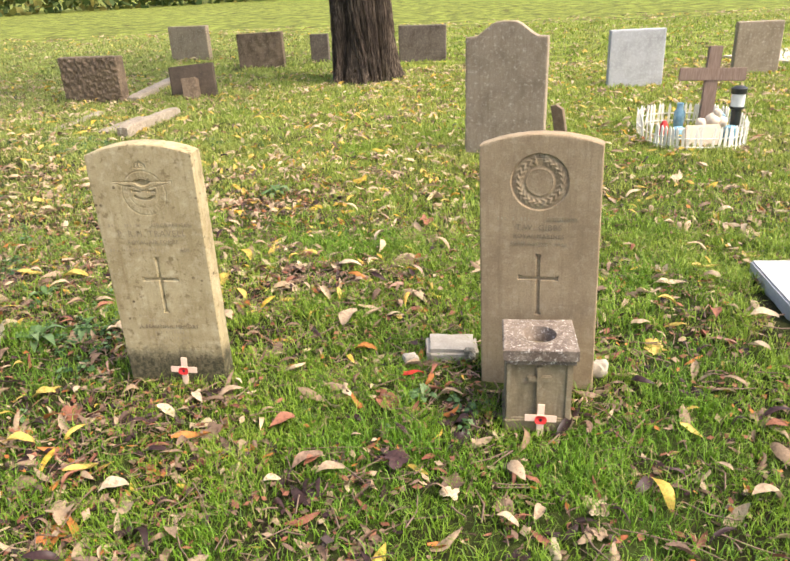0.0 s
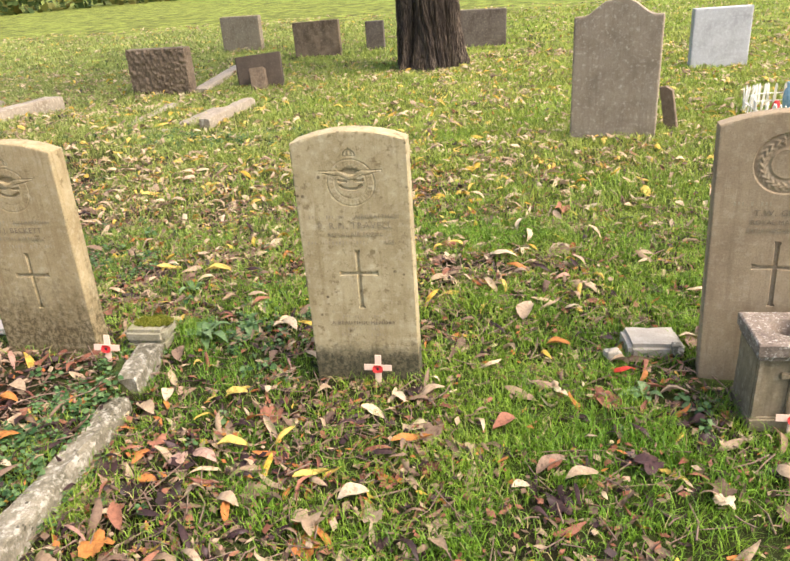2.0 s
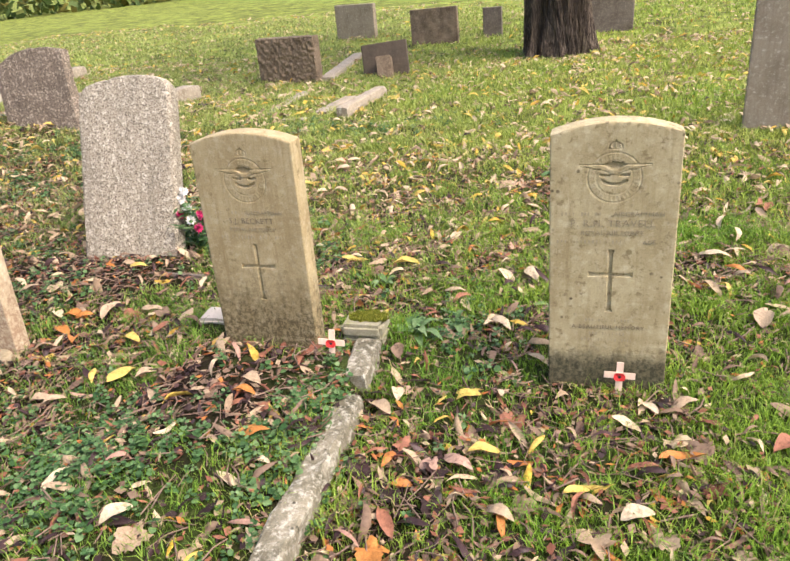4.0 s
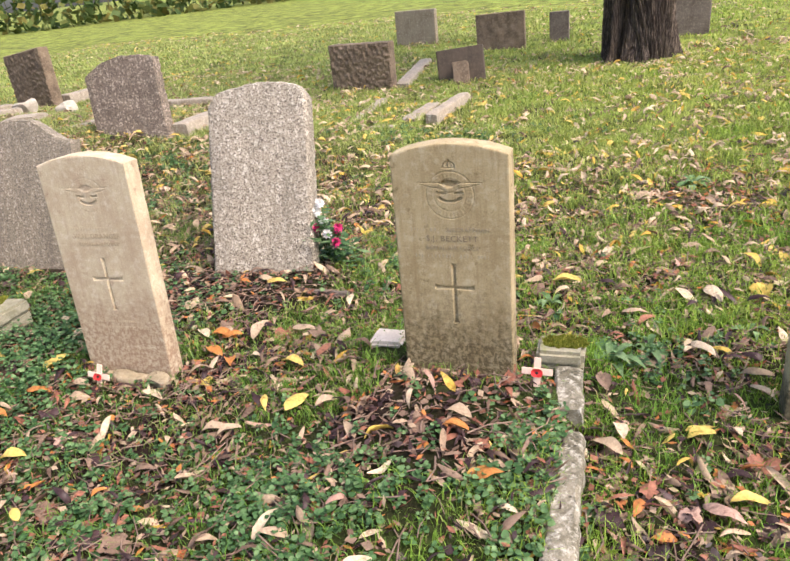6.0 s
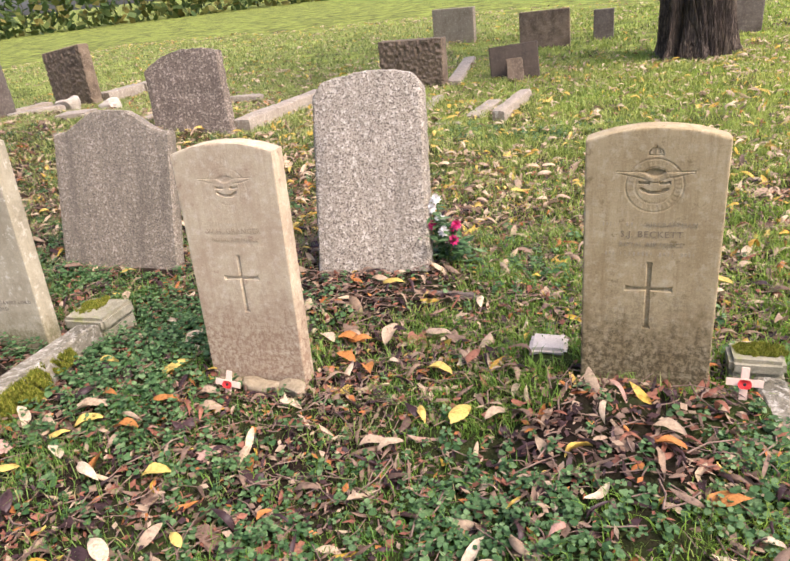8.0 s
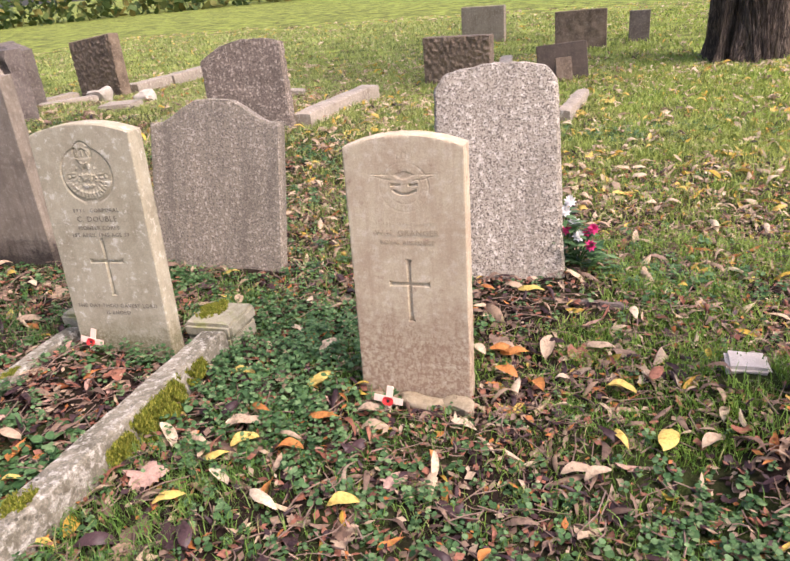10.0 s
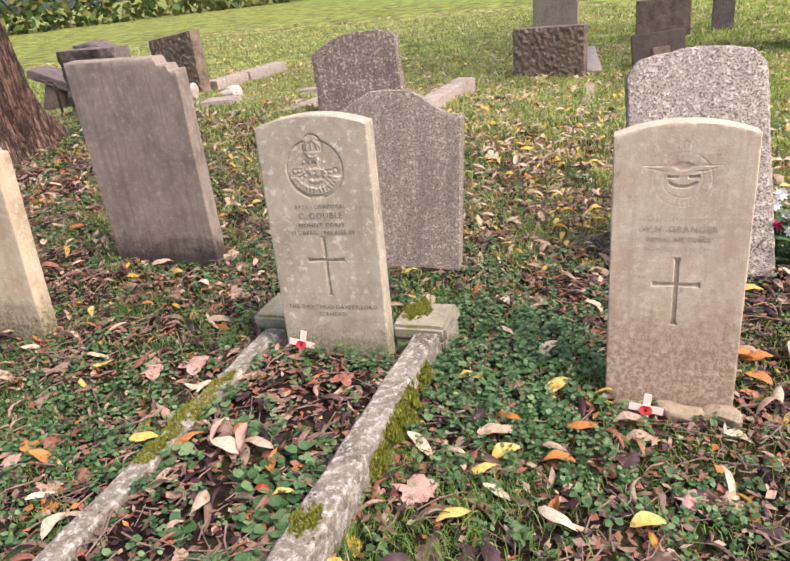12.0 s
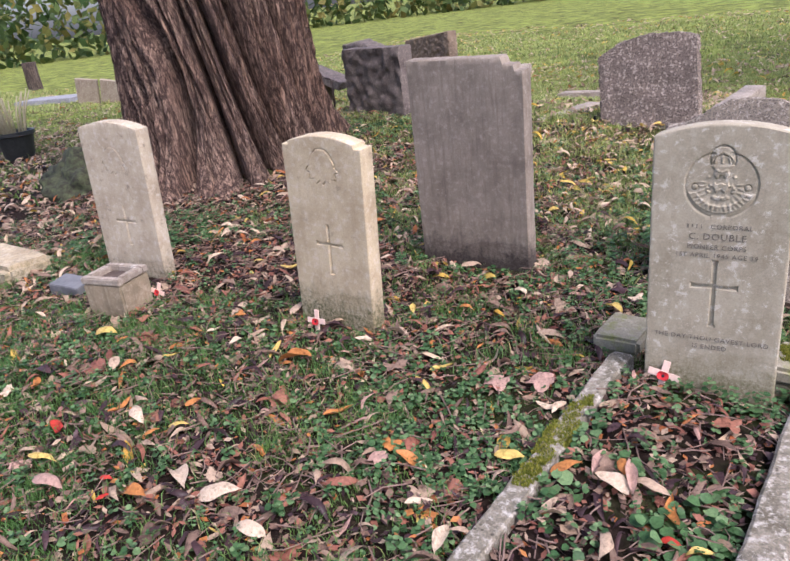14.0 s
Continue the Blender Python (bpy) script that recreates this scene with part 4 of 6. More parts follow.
headstone(row_pose(-2.80, 11.9, 0.05, 1, 0, 0), 0.30, 0.12, lambda x: 0.45, M_ROCK_DARK, "narrow dark headstone on the far lawn", seed=24.0)
headstone(row_pose(3.05, 8.9, 0.05, 1, 0, 0), 0.5, 0.1, lambda x: 0.6, M_I, "grey headstone beside the gravel path", seed=25.0)

tablet = thing("grave_tablet", row_pose(-3.64, 8.50, 0.08, 14, -4, 6), "dark brown tablet leaning back with a small block", "grave tablet")
part("tablet", slab("tablet", 0.56, 0.07, lambda x: 0.38, M_DARK, seed=26.0, chip=0.006), tablet)
part("block", box("block", -0.08, 0.10, -0.20, -0.06, -0.08, 0.20, M_ROCK, 0.01, 0.006, 3, 2), tablet, "small brown stone block")

prop = thing("leaning_slab", row_pose(0.52, 5.48, 0.05, 4, -12, -25), "thin dark slab standing aslant behind a headstone", "stone slab")
part("slab", slab("slab", 0.095, 0.045, lambda x: 0.34 - 0.9 * max(0.0, x), M_ROCK, seed=27.0, chip=0.01), prop)

marble = thing("marble_slab", pose(1.10, 2.30, 0.0), "flat white marble slab lying in the grass", "marble slab")
part("slab", box("slab", 0.0, 0.85, 0.0, 0.79, 0.02, 0.115, M_WHITE, 0.008, 0.002, 5, 3), marble)


# ---- kerbs, blocks and rubble ----
def kerb(name, x0, y0, x1, y1, width, top, depth, mat, label, rough=0.012, seed=0.0, steps=28, group="grave kerbs", slope=0.0):
    """A long worn kerbstone with a rounded top from (x0, y0) to (x1, y1)."""
    d = Vector((x1 - x0, y1 - y0, 0))
    length, d = d.length, d.normalized()
    side = Vector((d.y, -d.x, 0))
    base = thing(name, pose(x0, y0, top), label, "kerb", group)
    prof = [(-0.52, -depth), (-0.51, -0.5 * depth), (-0.49, -0.022), (-0.46, -0.007), (-0.38, -0.001), (0.0, 0.0), (0.38, -0.001), (0.46, -0.007), (0.49, -0.022), (0.51, -0.5 * depth), (0.52, -depth)]
    verts, faces = [], []
    for i in range(steps + 1):
        u = i / steps
        inset = 0.012 if i in (0, steps) else 0.0
        for a, b in prof:
            p = d * (u * length) + side * (a * width * (1 - inset)) + Vector((0, 0, b - inset + slope * u))
            q = Vector((p.x + x0, p.y + y0, p.z)) * 7 + Vector((seed, seed * 2, 0))
            p += noise.noise_vector(q) * rough * 0.55 + noise.noise_vector(q * 4.1) * rough * 0.5
            verts.append(p)
    n = len(prof)
    for i in range(steps):
        for k in range(n - 1):
            faces.append((i * n + k, i * n + k + 1, (i + 1) * n + k + 1, (i + 1) * n + k))
    faces.append(tuple(range(n - 1, -1, -1)))
    faces.append(tuple(steps * n + k for k in range(n)))
    stone_mesh = mesh("kerb_stone", verts, faces, mat)
    stone_mesh.set_sharp_from_angle(angle=radians(28))
    part("stone", stone_mesh, base)
    return base


def moss_on(parent, x, y, z, rx, ry, count, seed, height=0.014, drop=0.0):
    """A cushion of tiny upright shoots on a kerb, placed in the world."""
    r = np.random.default_rng(seed)
    a, q = r.random(count) * 2 * math.pi, np.sqrt(r.random(count))
    lump = 0.6 + 0.8 * vnoise(np.cos(a) * q * 3 + seed, np.sin(a) * q * 3)
    cx, cy = x + rx * q * np.cos(a), y + ry * q * np.sin(a)
    cz = z - drop * r.random(count) + 0.004 * r.random(count)
    cx = cx + 0.30 * (z - cz)
    h, w, t = 0.55 * height * lump * (0.6 + 0.8 * r.random(count)), 0.0032, r.random(count) * math.pi
    keep = fbm(cx * 70 + seed, cy * 58 + cz * 45, 4) > 0.30 + 0.26 * q ** 2
    cx, cy, cz, h, t = cx[keep], cy[keep], cz[keep], h[keep], t[keep]
    count = len(cx)
    dx, dy = w * np.cos(t), w * np.sin(t)
    lx, ly = (r.random(count) - 0.5) * 0.014, (r.random(count) - 0.5) * 0.014
    v = np.stack([np.stack([cx - dx, cy - dy, cz - 0.006], -1), np.stack([cx + dx, cy + dy, cz - 0.006], -1), np.stack([cx + lx, cy + ly, cz + h], -1)], 1)
    v = v.reshape(-1, 3) - np.array(parent.matrix_basis.translation)
    part("moss", fast_mesh("moss", v, [], np.arange(count * 3).reshape(-1, 3), M_MOSS), parent, "bright green moss cushion")


# plot of the grey-green headstone
k1 = kerb("grave_kerb", -4.338, 2.11, -4.350, 0.80, 0.094, 0.226, 0.20, M_KERB, "thick lichened grey kerb with bright moss cushions", 0.006, 1.0, 60)
moss_on(k1, -4.302, 1.69, 0.214, 0.022, 0.13, 17000, 3, 0.016, 0.10)
moss_on(k1, -4.298, 1.90, 0.208, 0.014, 0.06, 4200, 4, 0.014, 0.05)
moss_on(k1, -4.298, 1.50, 0.195, 0.014, 0.06, 3000, 5, 0.012, 0.07)
moss_on(k1, -4.350, 1.20, 0.228, 0.035, 0.06, 1500, 8, 0.010)
k2 = kerb("grave_kerb", -4.895, 2.06, -4.885, 0.80, 0.072, 0.226, 0.18, M_KERB, "narrow grey kerb half covered in moss", 0.006, 2.0, 36)
moss_on(k2, -4.891, 1.55, 0.226, 0.038, 0.21, 16000, 6, 0.009, 0.012)
moss_on(k2, -4.889, 1.34, 0.226, 0.032, 0.07, 1500, 7, 0.010)


def corner_block(x0, x1, y0, y1, z0, z1, label, seed, mat=M_BLOCK):
    b = thing("corner_block", pose((x0 + x1) / 2, (y0 + y1) / 2, z0), label, "stone block", "grave kerb blocks")
    w, d, h = (x1 - x0) / 2, (y1 - y0) / 2, z1 - z0
    part("base", box("base", -w, w, -d, d, -0.06, h * 0.62, mat, 0.008, 0.003, seed, 2), b)
    part("cap", box("cap", -w * 1.05, w * 1.05, -d * 1.05, d * 1.05, h * 0.615, h, mat, 0.012, 0.004, seed + 3, 2), b)
    return b


b1 = corner_block(-4.465, -4.280, 2.115, 2.300, 0.09, 0.236, "square mossy stone block at the kerb's corner", 11)
moss_on(b1, -4.41, 2.23, 0.238, 0.055, 0.08, 3000, 9, 0.008)
corner_block(-5.015, -4.86, 2.105, 2.30, 0.09, 0.238, "square greenish stone block at the kerb's corner", 12)
# plot of the tan headstone
kerb("grave_kerb", -1.945, 2.15, -1.930, 1.92, 0.085, 0.168, 0.14, M_KERB, "broken end of a white-lichened kerb", 0.020, 4.0, 10)
kerb("grave_kerb", -1.922, 1.85, -1.915, 0.95, 0.082, 0.142, 0.14, M_KERB, "rough white-lichened kerb sunk in grass", 0.020, 5.0, 34)
b2 = corner_block(-2.050, -1.905, 2.155, 2.265, 0.08, 0.206, "small pale stone block with moss on top", 13)
moss_on(b2, -1.965, 2.225, 0.208, 0.075, 0.045, 3200, 10, 0.008)
corner_block(-2.643, -2.527, 2.183, 2.288, 0.13, 0.189, "whitish stone block beside a headstone", 14, M_WHITISH)


def rubble(x, y, r, z, mat, label, seed, flat=0.6, group="loose stones"):
    bm = bmesh.new()
    bmesh.ops.create_icosphere(bm, subdivisions=3, radius=1)
    for v in bm.verts:
        n = noise.noise(v.co * 1.1 + Vector((seed * 3.3, 0, 0))) * 0.35 + noise.noise(v.co * 3 + Vector((seed, 5, 0))) * 0.12
        v.co = Vector((math.copysign(abs(v.co.x) ** 0.7, v.co.x), math.copysign(abs(v.co.y) ** 0.7, v.co.y), math.copysign(abs(v.co.z) ** 0.7, v.co.z))) * (0.85 + n)
        v.co = Vector((v.co.x * r[0], v.co.y * r[1], v.co.z * r[2]))
    ob = new("loose_stone", finish("loose_stone", bm, mat))
    ob.matrix_basis = pose(x, y, z, 4 * math.sin(seed), 4 * math.cos(seed), 14 * math.sin(seed * 3))
    return tagged(ob, label, "stone", group)


for args in ((-0.325, 2.24, (0.032, 0.022, 0.022), 0.085, M_EDGE, "small white stone in the grass", 2.2),
             (0.325, 2.18, (0.030, 0.03, 0.04), 0.09, M_EDGE, "small pale stone behind a headstone", 3.3),
             (-0.115, 2.26, (0.022, 0.03, 0.03), 0.09, M_KERB, "small grey stone beside a headstone", 4.1),
             (-3.665, 1.985, (0.06, 0.035, 0.028), 0.085, M_URN_BODY, "rough cement lump at a headstone's foot", 5.2),
             (-3.53, 1.975, (0.085, 0.040, 0.034), 0.085, M_URN_BODY, "rough cement lump at a headstone's foot", 6.4),
             (-3.42, 1.985, (0.055, 0.035, 0.028), 0.085, M_URN_BODY, "rough cement lump at a headstone's foot", 7.7),
             (-8.17, 7.08, (0.15, 0.12, 0.15), 0.20, M_EDGE, "pale pointed rock by the broken kerbs", 8.1),
             (-8.80, 7.10, (0.16, 0.12, 0.16), 0.25, M_EDGE, "pale pointed rock by the broken kerbs", 9.3)):
    rubble(*args)

kerb("grave_edging", -3.62, 2.77, -2.92, 2.735, 0.025, 0.108, 0.08, M_ROCK_DARK, "low mossy timber edging before the pale headstone", 0.006, 3.0, 20)

block = thing("stone_block", row_pose(-0.185, 2.335, 0.025, 0, 3, 4), "squarish pale stone block half sunk in grass", "stone block")
part("block", box("block", -0.096, 0.092, -0.072, 0.07, -0.04, 0.075, M_EDGE, 0.014, 0.006, 15, 3), block)

# far plots
for x0, y0, x1, y1, w, z, slope, label in ((-3.45, 6.25, -3.35, 7.25, 0.12, 0.165, 0.0, "pale square kerb of an old grave"), (-4.20, 6.05, -4.27, 7.40, 0.10, 0.130, 0.0, "sunken grey kerb of an old grave"),
                                           (-3.70, 6.35, -3.62, 7.05, 0.15, 0.115, 0.0, "sunken grey slab edge of an old grave"), (-4.18, 6.08, -3.75, 6.12, 0.09, 0.10, 0.0, "broken front kerb of an old grave"),
                                           (-4.30, 8.2, -4.55, 10.3, 0.16, 0.15, 0.0, "grey kerb beyond the rock-faced headstone"),
                                           (-5.39, 5.24, -5.44, 7.06, 0.17, 0.385, -0.07, "long pale kerb behind the leaning headstone"), (-6.67, 4.93, -6.43, 5.82, 0.13, 0.375, 0.02, "grey kerb of a leaf-filled plot"),
                                           (-7.96, 5.12, -7.64, 5.80, 0.15, 0.365, 0.0, "pale kerb among ivy"), (-9.06, 6.42, -8.76, 6.95, 0.16, 0.335, 0.0, "pale kerb among ivy"),
                                           (-10.1, 7.2, -9.98, 8.0, 0.16, 0.22, 0.0, "pale kerb among leaves"), (-9.20, 8.20, -9.14, 8.90, 0.2, 0.265, 0.0, "grey kerb joined end to end"),
                                           (-9.13, 8.93, -9.09, 9.90, 0.2, 0.265, 0.0, "grey kerb joined end to end"), (-7.4, 7.25, -6.32, 7.35, 0.14, 0.25, 0.0, "low grey cross kerb")):
    kerb("grave_kerb", x0, y0, x1, y1, w, z, 0.20, M_KERB_FAR, label, 0.012, x0 + y0, 24, slope=slope)

stump = thing("stone_stump", row_pose(-7.36, 5.62, 0.18, 0, 0, 14), "squat square stone stump with paler top", "stone block")
part("stump", box("stump", -0.16, 0.16, -0.14, 0.14, 0, 0.27, M_KERB_FAR, 0.012, 0.006, 21, 2), stump)

ledge = thing("stone_ledge", pose(-9.4, 1.47, 0.15), "low cream stone ledge with mossy side", "stone ledge")
part("ledge", box("ledge", 0, 1.46, 0, 0.28, -0.1, 0.16, M_F, 0.03, 0.01, 6, 6), ledge)
slate = thing("slate", row_pose(-7.52, 1.60, lay(-7.52, 1.60) + 0.045, -6, 6, 15), "blue-grey piece of slate beside the stone vase", "slate")
part("piece", box("piece", -0.10, 0.09, -0.06, 0.06, -0.09, 0.005, M_SLATE, 0.004, 0.004, 7, 2), slate)

# far left: pot of dry stems, ledger, post, broken slab, iron hook
M_SLAB = stone("blue_grey_slab", (0.24, 0.24, 0.235), (0.15, 0.15, 0.14), (0.34, 0.34, 0.33))
pot = thing("planter", pose(-12.35, 3.75, lay(-12.35, 3.75)), "dark plastic pot of dry pale stems", "planter")
part("pot", lathe("pot", [(0.15, 0.0), (0.20, 0.26), (0.225, 0.27), (0.225, 0.31), (0.20, 0.31), (0.19, 0.27)], M_BLACK, 24), pot)
for k in range(26):
    a, s = random.random() * 6.28, random.random()
    part("stem", tube("stem", [(0.12 * s * math.cos(a), 0.12 * s * math.sin(a), 0.2), (0.2 * s * math.cos(a), 0.2 * s * math.sin(a), 0.5),
                               (0.32 * s * math.cos(a), 0.32 * s * math.sin(a), 0.62 + 0.12 * random.random())], 0.012, M_STEM, 5, 0.5), pot)
ledger = thing("ledger_stone", row_pose(-19.3, 8.0, 0.06, 0, 0, 20), "flat pale grey ledger stone on the ground", "ledger stone")
part("slab", box("slab", -0.75, 0.75, -0.4, 0.4, -0.05, 0.16, M_SLAB, 0.02, 0.01, 8, 3), ledger)
post = thing("timber_post", pose(-24.5, 10.3, 0.05), "short greenish timber post on the lawn", "post")
part("post", lathe("post", [(0.20, 0), (0.19, 0.5), (0.19, 0.78), (0.17, 0.81)], M_BARK_GREY, 14, 0.05), post)
broken = thing("broken_slab", row_pose(-17.1, 7.7, 0.08, -8, 10, 35), "cracked grey slab leaning behind the trunk", "stone slab")
part("half", slab("half", 0.42, 0.09, lambda x: 0.50, M_I, seed=31.0, chip=0.02), broken, "", pose(-0.22, 0, 0))
part("half", slab("half", 0.50, 0.09, lambda x: 0.50, M_I, seed=32.0, chip=0.02), broken, "", pose(0.26, 0.02, 0.0, 0, 4, 0))
hook = thing("iron_rod", pose(-8.95, 5.35, lay(-8.95, 5.35)), "bent black iron rod standing in the ground", "iron rod")
part("rod", tube("rod", [(0, 0, -0.1), (0, 0, 0.28), (-0.02, 0, 0.31), (-0.07, 0, 0.32)], 0.011, M_IRON, 8), hook)
sheet = thing("tilted_plate", row_pose(-10.6, 6.9, lay(-10.6, 6.9), 0, 22, 10), "dark tilted stone plate on a short pier behind the trunk", "stone plate")
part("plate", box("plate", -0.30, 0.34, -0.2, 0.2, 0.36, 0.46, M_ROCK_DARK, 0.01, 0.004, 6, 1), sheet)
part("stand", tube("stand", [(0, 0, -0.2), (0, 0, 0.40)], 0.16, M_ROCK, 9), sheet)

# gravel path at the far right
gp = [(3.2, 10.6), (3.9, 9.55), (9.0, 8.2), (9.5, 10.0), (5.0, 11.6)]
path = new("path", mesh("path", [(x, y, 0.085) for x, y in gp] + [(x, y, 0.0) for x, y in gp],
                        [(0, 1, 2, 3, 4)] + [(k, (k + 5), ((k + 1) % 5) + 5, (k + 1) % 5) for k in range(5)], M_GRAVEL, False))
tagged(path, "pale pinkish gravel path across the lawn", "path", kind="structure")


# ---- the small grave inside a picket ring ----
def picket_mesh():
    w, t, h = 0.0095, 0.004, 0.195
    outline = [(-w, 0), (w, 0), (w, h - 0.022), (0, h), (-w, h - 0.022)]
    verts = [(x, -t, z) for x, z in outline] + [(x, t, z) for x, z in outline]
    return mesh("picket", verts, [(0, 1, 2, 3, 4), (9, 8, 7, 6, 5)] + [(k, k + 5, (k + 1) % 5 + 5, (k + 1) % 5) for k in range(5)], M_PICKET, False)


PICKET = picket_mesh()
fence = thing("picket_fence", pose(1.52, 5.78, 0.04), "small white plastic picket fence ringing a grave", "fence")
ring = []
for k in range(66):
    a = 2 * math.pi * k / 66
    c, s = math.cos(a), math.sin(a)
    ring.append((0.37 * math.copysign(abs(c) ** 0.75, c), 0.50 * math.copysign(abs(s) ** 0.75, s)))
for k, (x, y) in enumerate(ring):
    nx2, ny2 = ring[(k + 1) % 66]
    part("picket", PICKET, fence, "", pose(x, y, 0.0, random.uniform(-7, 7), random.uniform(-5, 5), math.degrees(math.atan2(ny2 - y, nx2 - x))))
for z in (0.05, 0.11):
    part("rail", tube("rail", [(x, y, z) for x, y in ring + ring[:1]], 0.005, M_PICKET, 6), fence)
cross = thing("wooden_cross", row_pose(1.67, 5.92, 0.0, 2, 2, 0), "brown weathered wooden grave cross inside the picket ring", "grave cross")
part("upright", box("upright", -0.05, 0.05, -0.02, 0.02, 0, 0.72, M_BROWN_WOOD, 0.006, 0.002, 2, 2), cross)
part("crossbar", box("crossbar", -0.25, 0.25, -0.026, -0.002, 0.46, 0.56, M_BROWN_WOOD, 0.006, 0.002, 3, 2), cross)
lamp = thing("solar_lamp", pose(1.83, 5.70, 0.04), "black solar garden lamp with frosted lens", "solar lamp")
part("spike", lathe("spike", [(0.034, 0), (0.036, 0.235), (0.054, 0.245), (0.054, 0.262)], M_BLACK, 16), lamp)
part("lens", lathe("lens", [(0.048, 0.262), (0.050, 0.355)], M_LENS, 16), lamp, "frosted clear lens")
part("cap", lathe("cap", [(0.056, 0.355), (0.058, 0.395), (0.040, 0.408)], M_BLACK, 16), lamp)


def ornament(x, y, profile, mat, label, category, name="ornament"):
    ob = new(name, lathe(name, profile, mat, 14, 0.06))
    ob.matrix_basis = pose(x, y, lay(x, y) - 0.01)
    return tagged(ob, label, category)


ornament(1.50, 6.02, [(0.03, 0), (0.042, 0.10), (0.042, 0.17), (0.025, 0.20), (0.028, 0.24)], M_BLUE, "pale blue bottle inside the picket ring", "bottle", "bottle")
ornament(1.40, 5.62, [(0.04, 0), (0.055, 0.07), (0.045, 0.11), (0.03, 0.12)], M_BLUE, "small blue glazed pot", "pot", "small_pot")
ornament(1.76, 5.56, [(0.04, 0), (0.055, 0.08), (0.045, 0.13), (0.03, 0.14)], M_BLUE, "small blue glazed pot beside the cross", "pot", "small_pot")
ornament(1.75, 5.80, [(0.03, 0), (0.04, 0.11), (0.04, 0.17), (0.02, 0.20)], M_BLUE, "pale blue bottle beside the solar lamp", "bottle", "bottle")
ornament(1.33, 5.78, [(0.03, 0), (0.035, 0.06), (0.03, 0.12), (0.015, 0.15)], M_POPPY, "small red grave candle", "candle", "candle")


def figurine():
    """A plain plaster ornament of stacked rounded lumps."""
    bm = bmesh.new()
    for x, y, z, r in ((0, 0, 0.07, 0.085), (0.02, 0, 0.17, 0.055), (-0.06, 0, 0.14, 0.045), (0.09, 0.01, 0.15, 0.045), (0.05, -0.01, 0.22, 0.035)):
        bmesh.ops.create_icosphere(bm, subdivisions=2, radius=r, matrix=Matrix.Translation((x, y, z)))
    for v in bm.verts:
        v.co += noise.noise_vector(v.co * 20) * 0.008
    return finish("plaster_ornament", bm, M_CREAM)


fig = new("plaster_ornament", figurine())
fig.matrix_basis = pose(1.62, 5.62, 0.05)
tagged(fig, "weathered cream plaster grave ornament", "ornament")
board = new("cream_plaque", box("cream_plaque", -0.13, 0.13, -0.012, 0.012, 0, 0.17, M_CREAM, 0.01, 0.004, 5, 2))
board.matrix_basis = row_pose(1.53, 5.42, 0.05, 12, 0, 4)
tagged(board, "plain cream plaque leaning inside the picket ring", "plaque")


# ---- bunch of flowers by the pale headstone ----
def bloom(r, mat, petals=9):
    verts, faces = [], []
    for layer in range(3):
        for k in range(petals):
            a = 2 * math.pi * (k + layer * 0.5) / petals
            n, rr, up = len(verts), r * (1 - 0.25 * layer), 0.006 + 0.35 * r * layer
            verts += [(0, 0, up * 0.5), (rr * 0.6 * math.cos(a - 0.35), rr * 0.6 * math.sin(a - 0.35), up), (rr * math.cos(a), rr * math.sin(a), up + 0.3 * r * (layer + 0.3)),
                      (rr * 0.6 * math.cos(a + 0.35), rr * 0.6 * math.sin(a + 0.35), up)]
            faces.append((n, n + 1, n + 2, n + 3))
    return mesh("bloom", verts, faces, mat)


bunch = thing("flower_bunch", pose(-3.150, 3.06, lay(-3.150, 3.06) - 0.02), "bunch of white and pink artificial flowers by a headstone", "flowers")
WHITE_BLOOM, PINK_BLOOM = bloom(0.029, M_PETAL_WHITE), bloom(0.027, M_PETAL_PINK)
for k, (x, y, z, pink) in enumerate(((-0.04, 0.02, 0.26, 0), (-0.03, -0.03, 0.20, 1), (0.0, 0.0, 0.22, 0), (0.02, -0.03, 0.17, 0), (0.08, -0.02, 0.20, 1), (0.07, -0.05, 0.14, 1),
                                     (-0.02, 0.03, 0.30, 0), (0.05, 0.03, 0.16, 1))):
    part("stem", tube("stem", [(0, 0, -0.05), (x * 0.5, y * 0.5, z * 0.5), (x, y, z)], 0.004, M_IVY, 5), bunch)
    part("bloom", PINK_BLOOM if pink else WHITE_BLOOM, bunch, "pink bloom" if pink else "white bloom", pose(x, y - 0.01, z, 40 + 10 * (k % 3), 15 * (k % 2)))

rb = np.random.default_rng(4)
fx, fy = 0.09 * rb.normal(size=260), 0.05 * rb.normal(size=260)
fz = 0.02 + 0.24 * rb.random(260) * np.exp(-(fx / 0.12) ** 2)
fa, fs = rb.random(260) * 6.28, 0.022 + 0.02 * rb.random(260)
fu = np.stack([np.cos(fa), np.sin(fa), 0.6 * (rb.random(260) - 0.3)], -1) * fs[:, None]
fw = np.stack([-np.sin(fa), np.cos(fa), 0 * fa], -1) * fs[:, None] * 0.4
fp = np.stack([fx, fy, fz], -1)
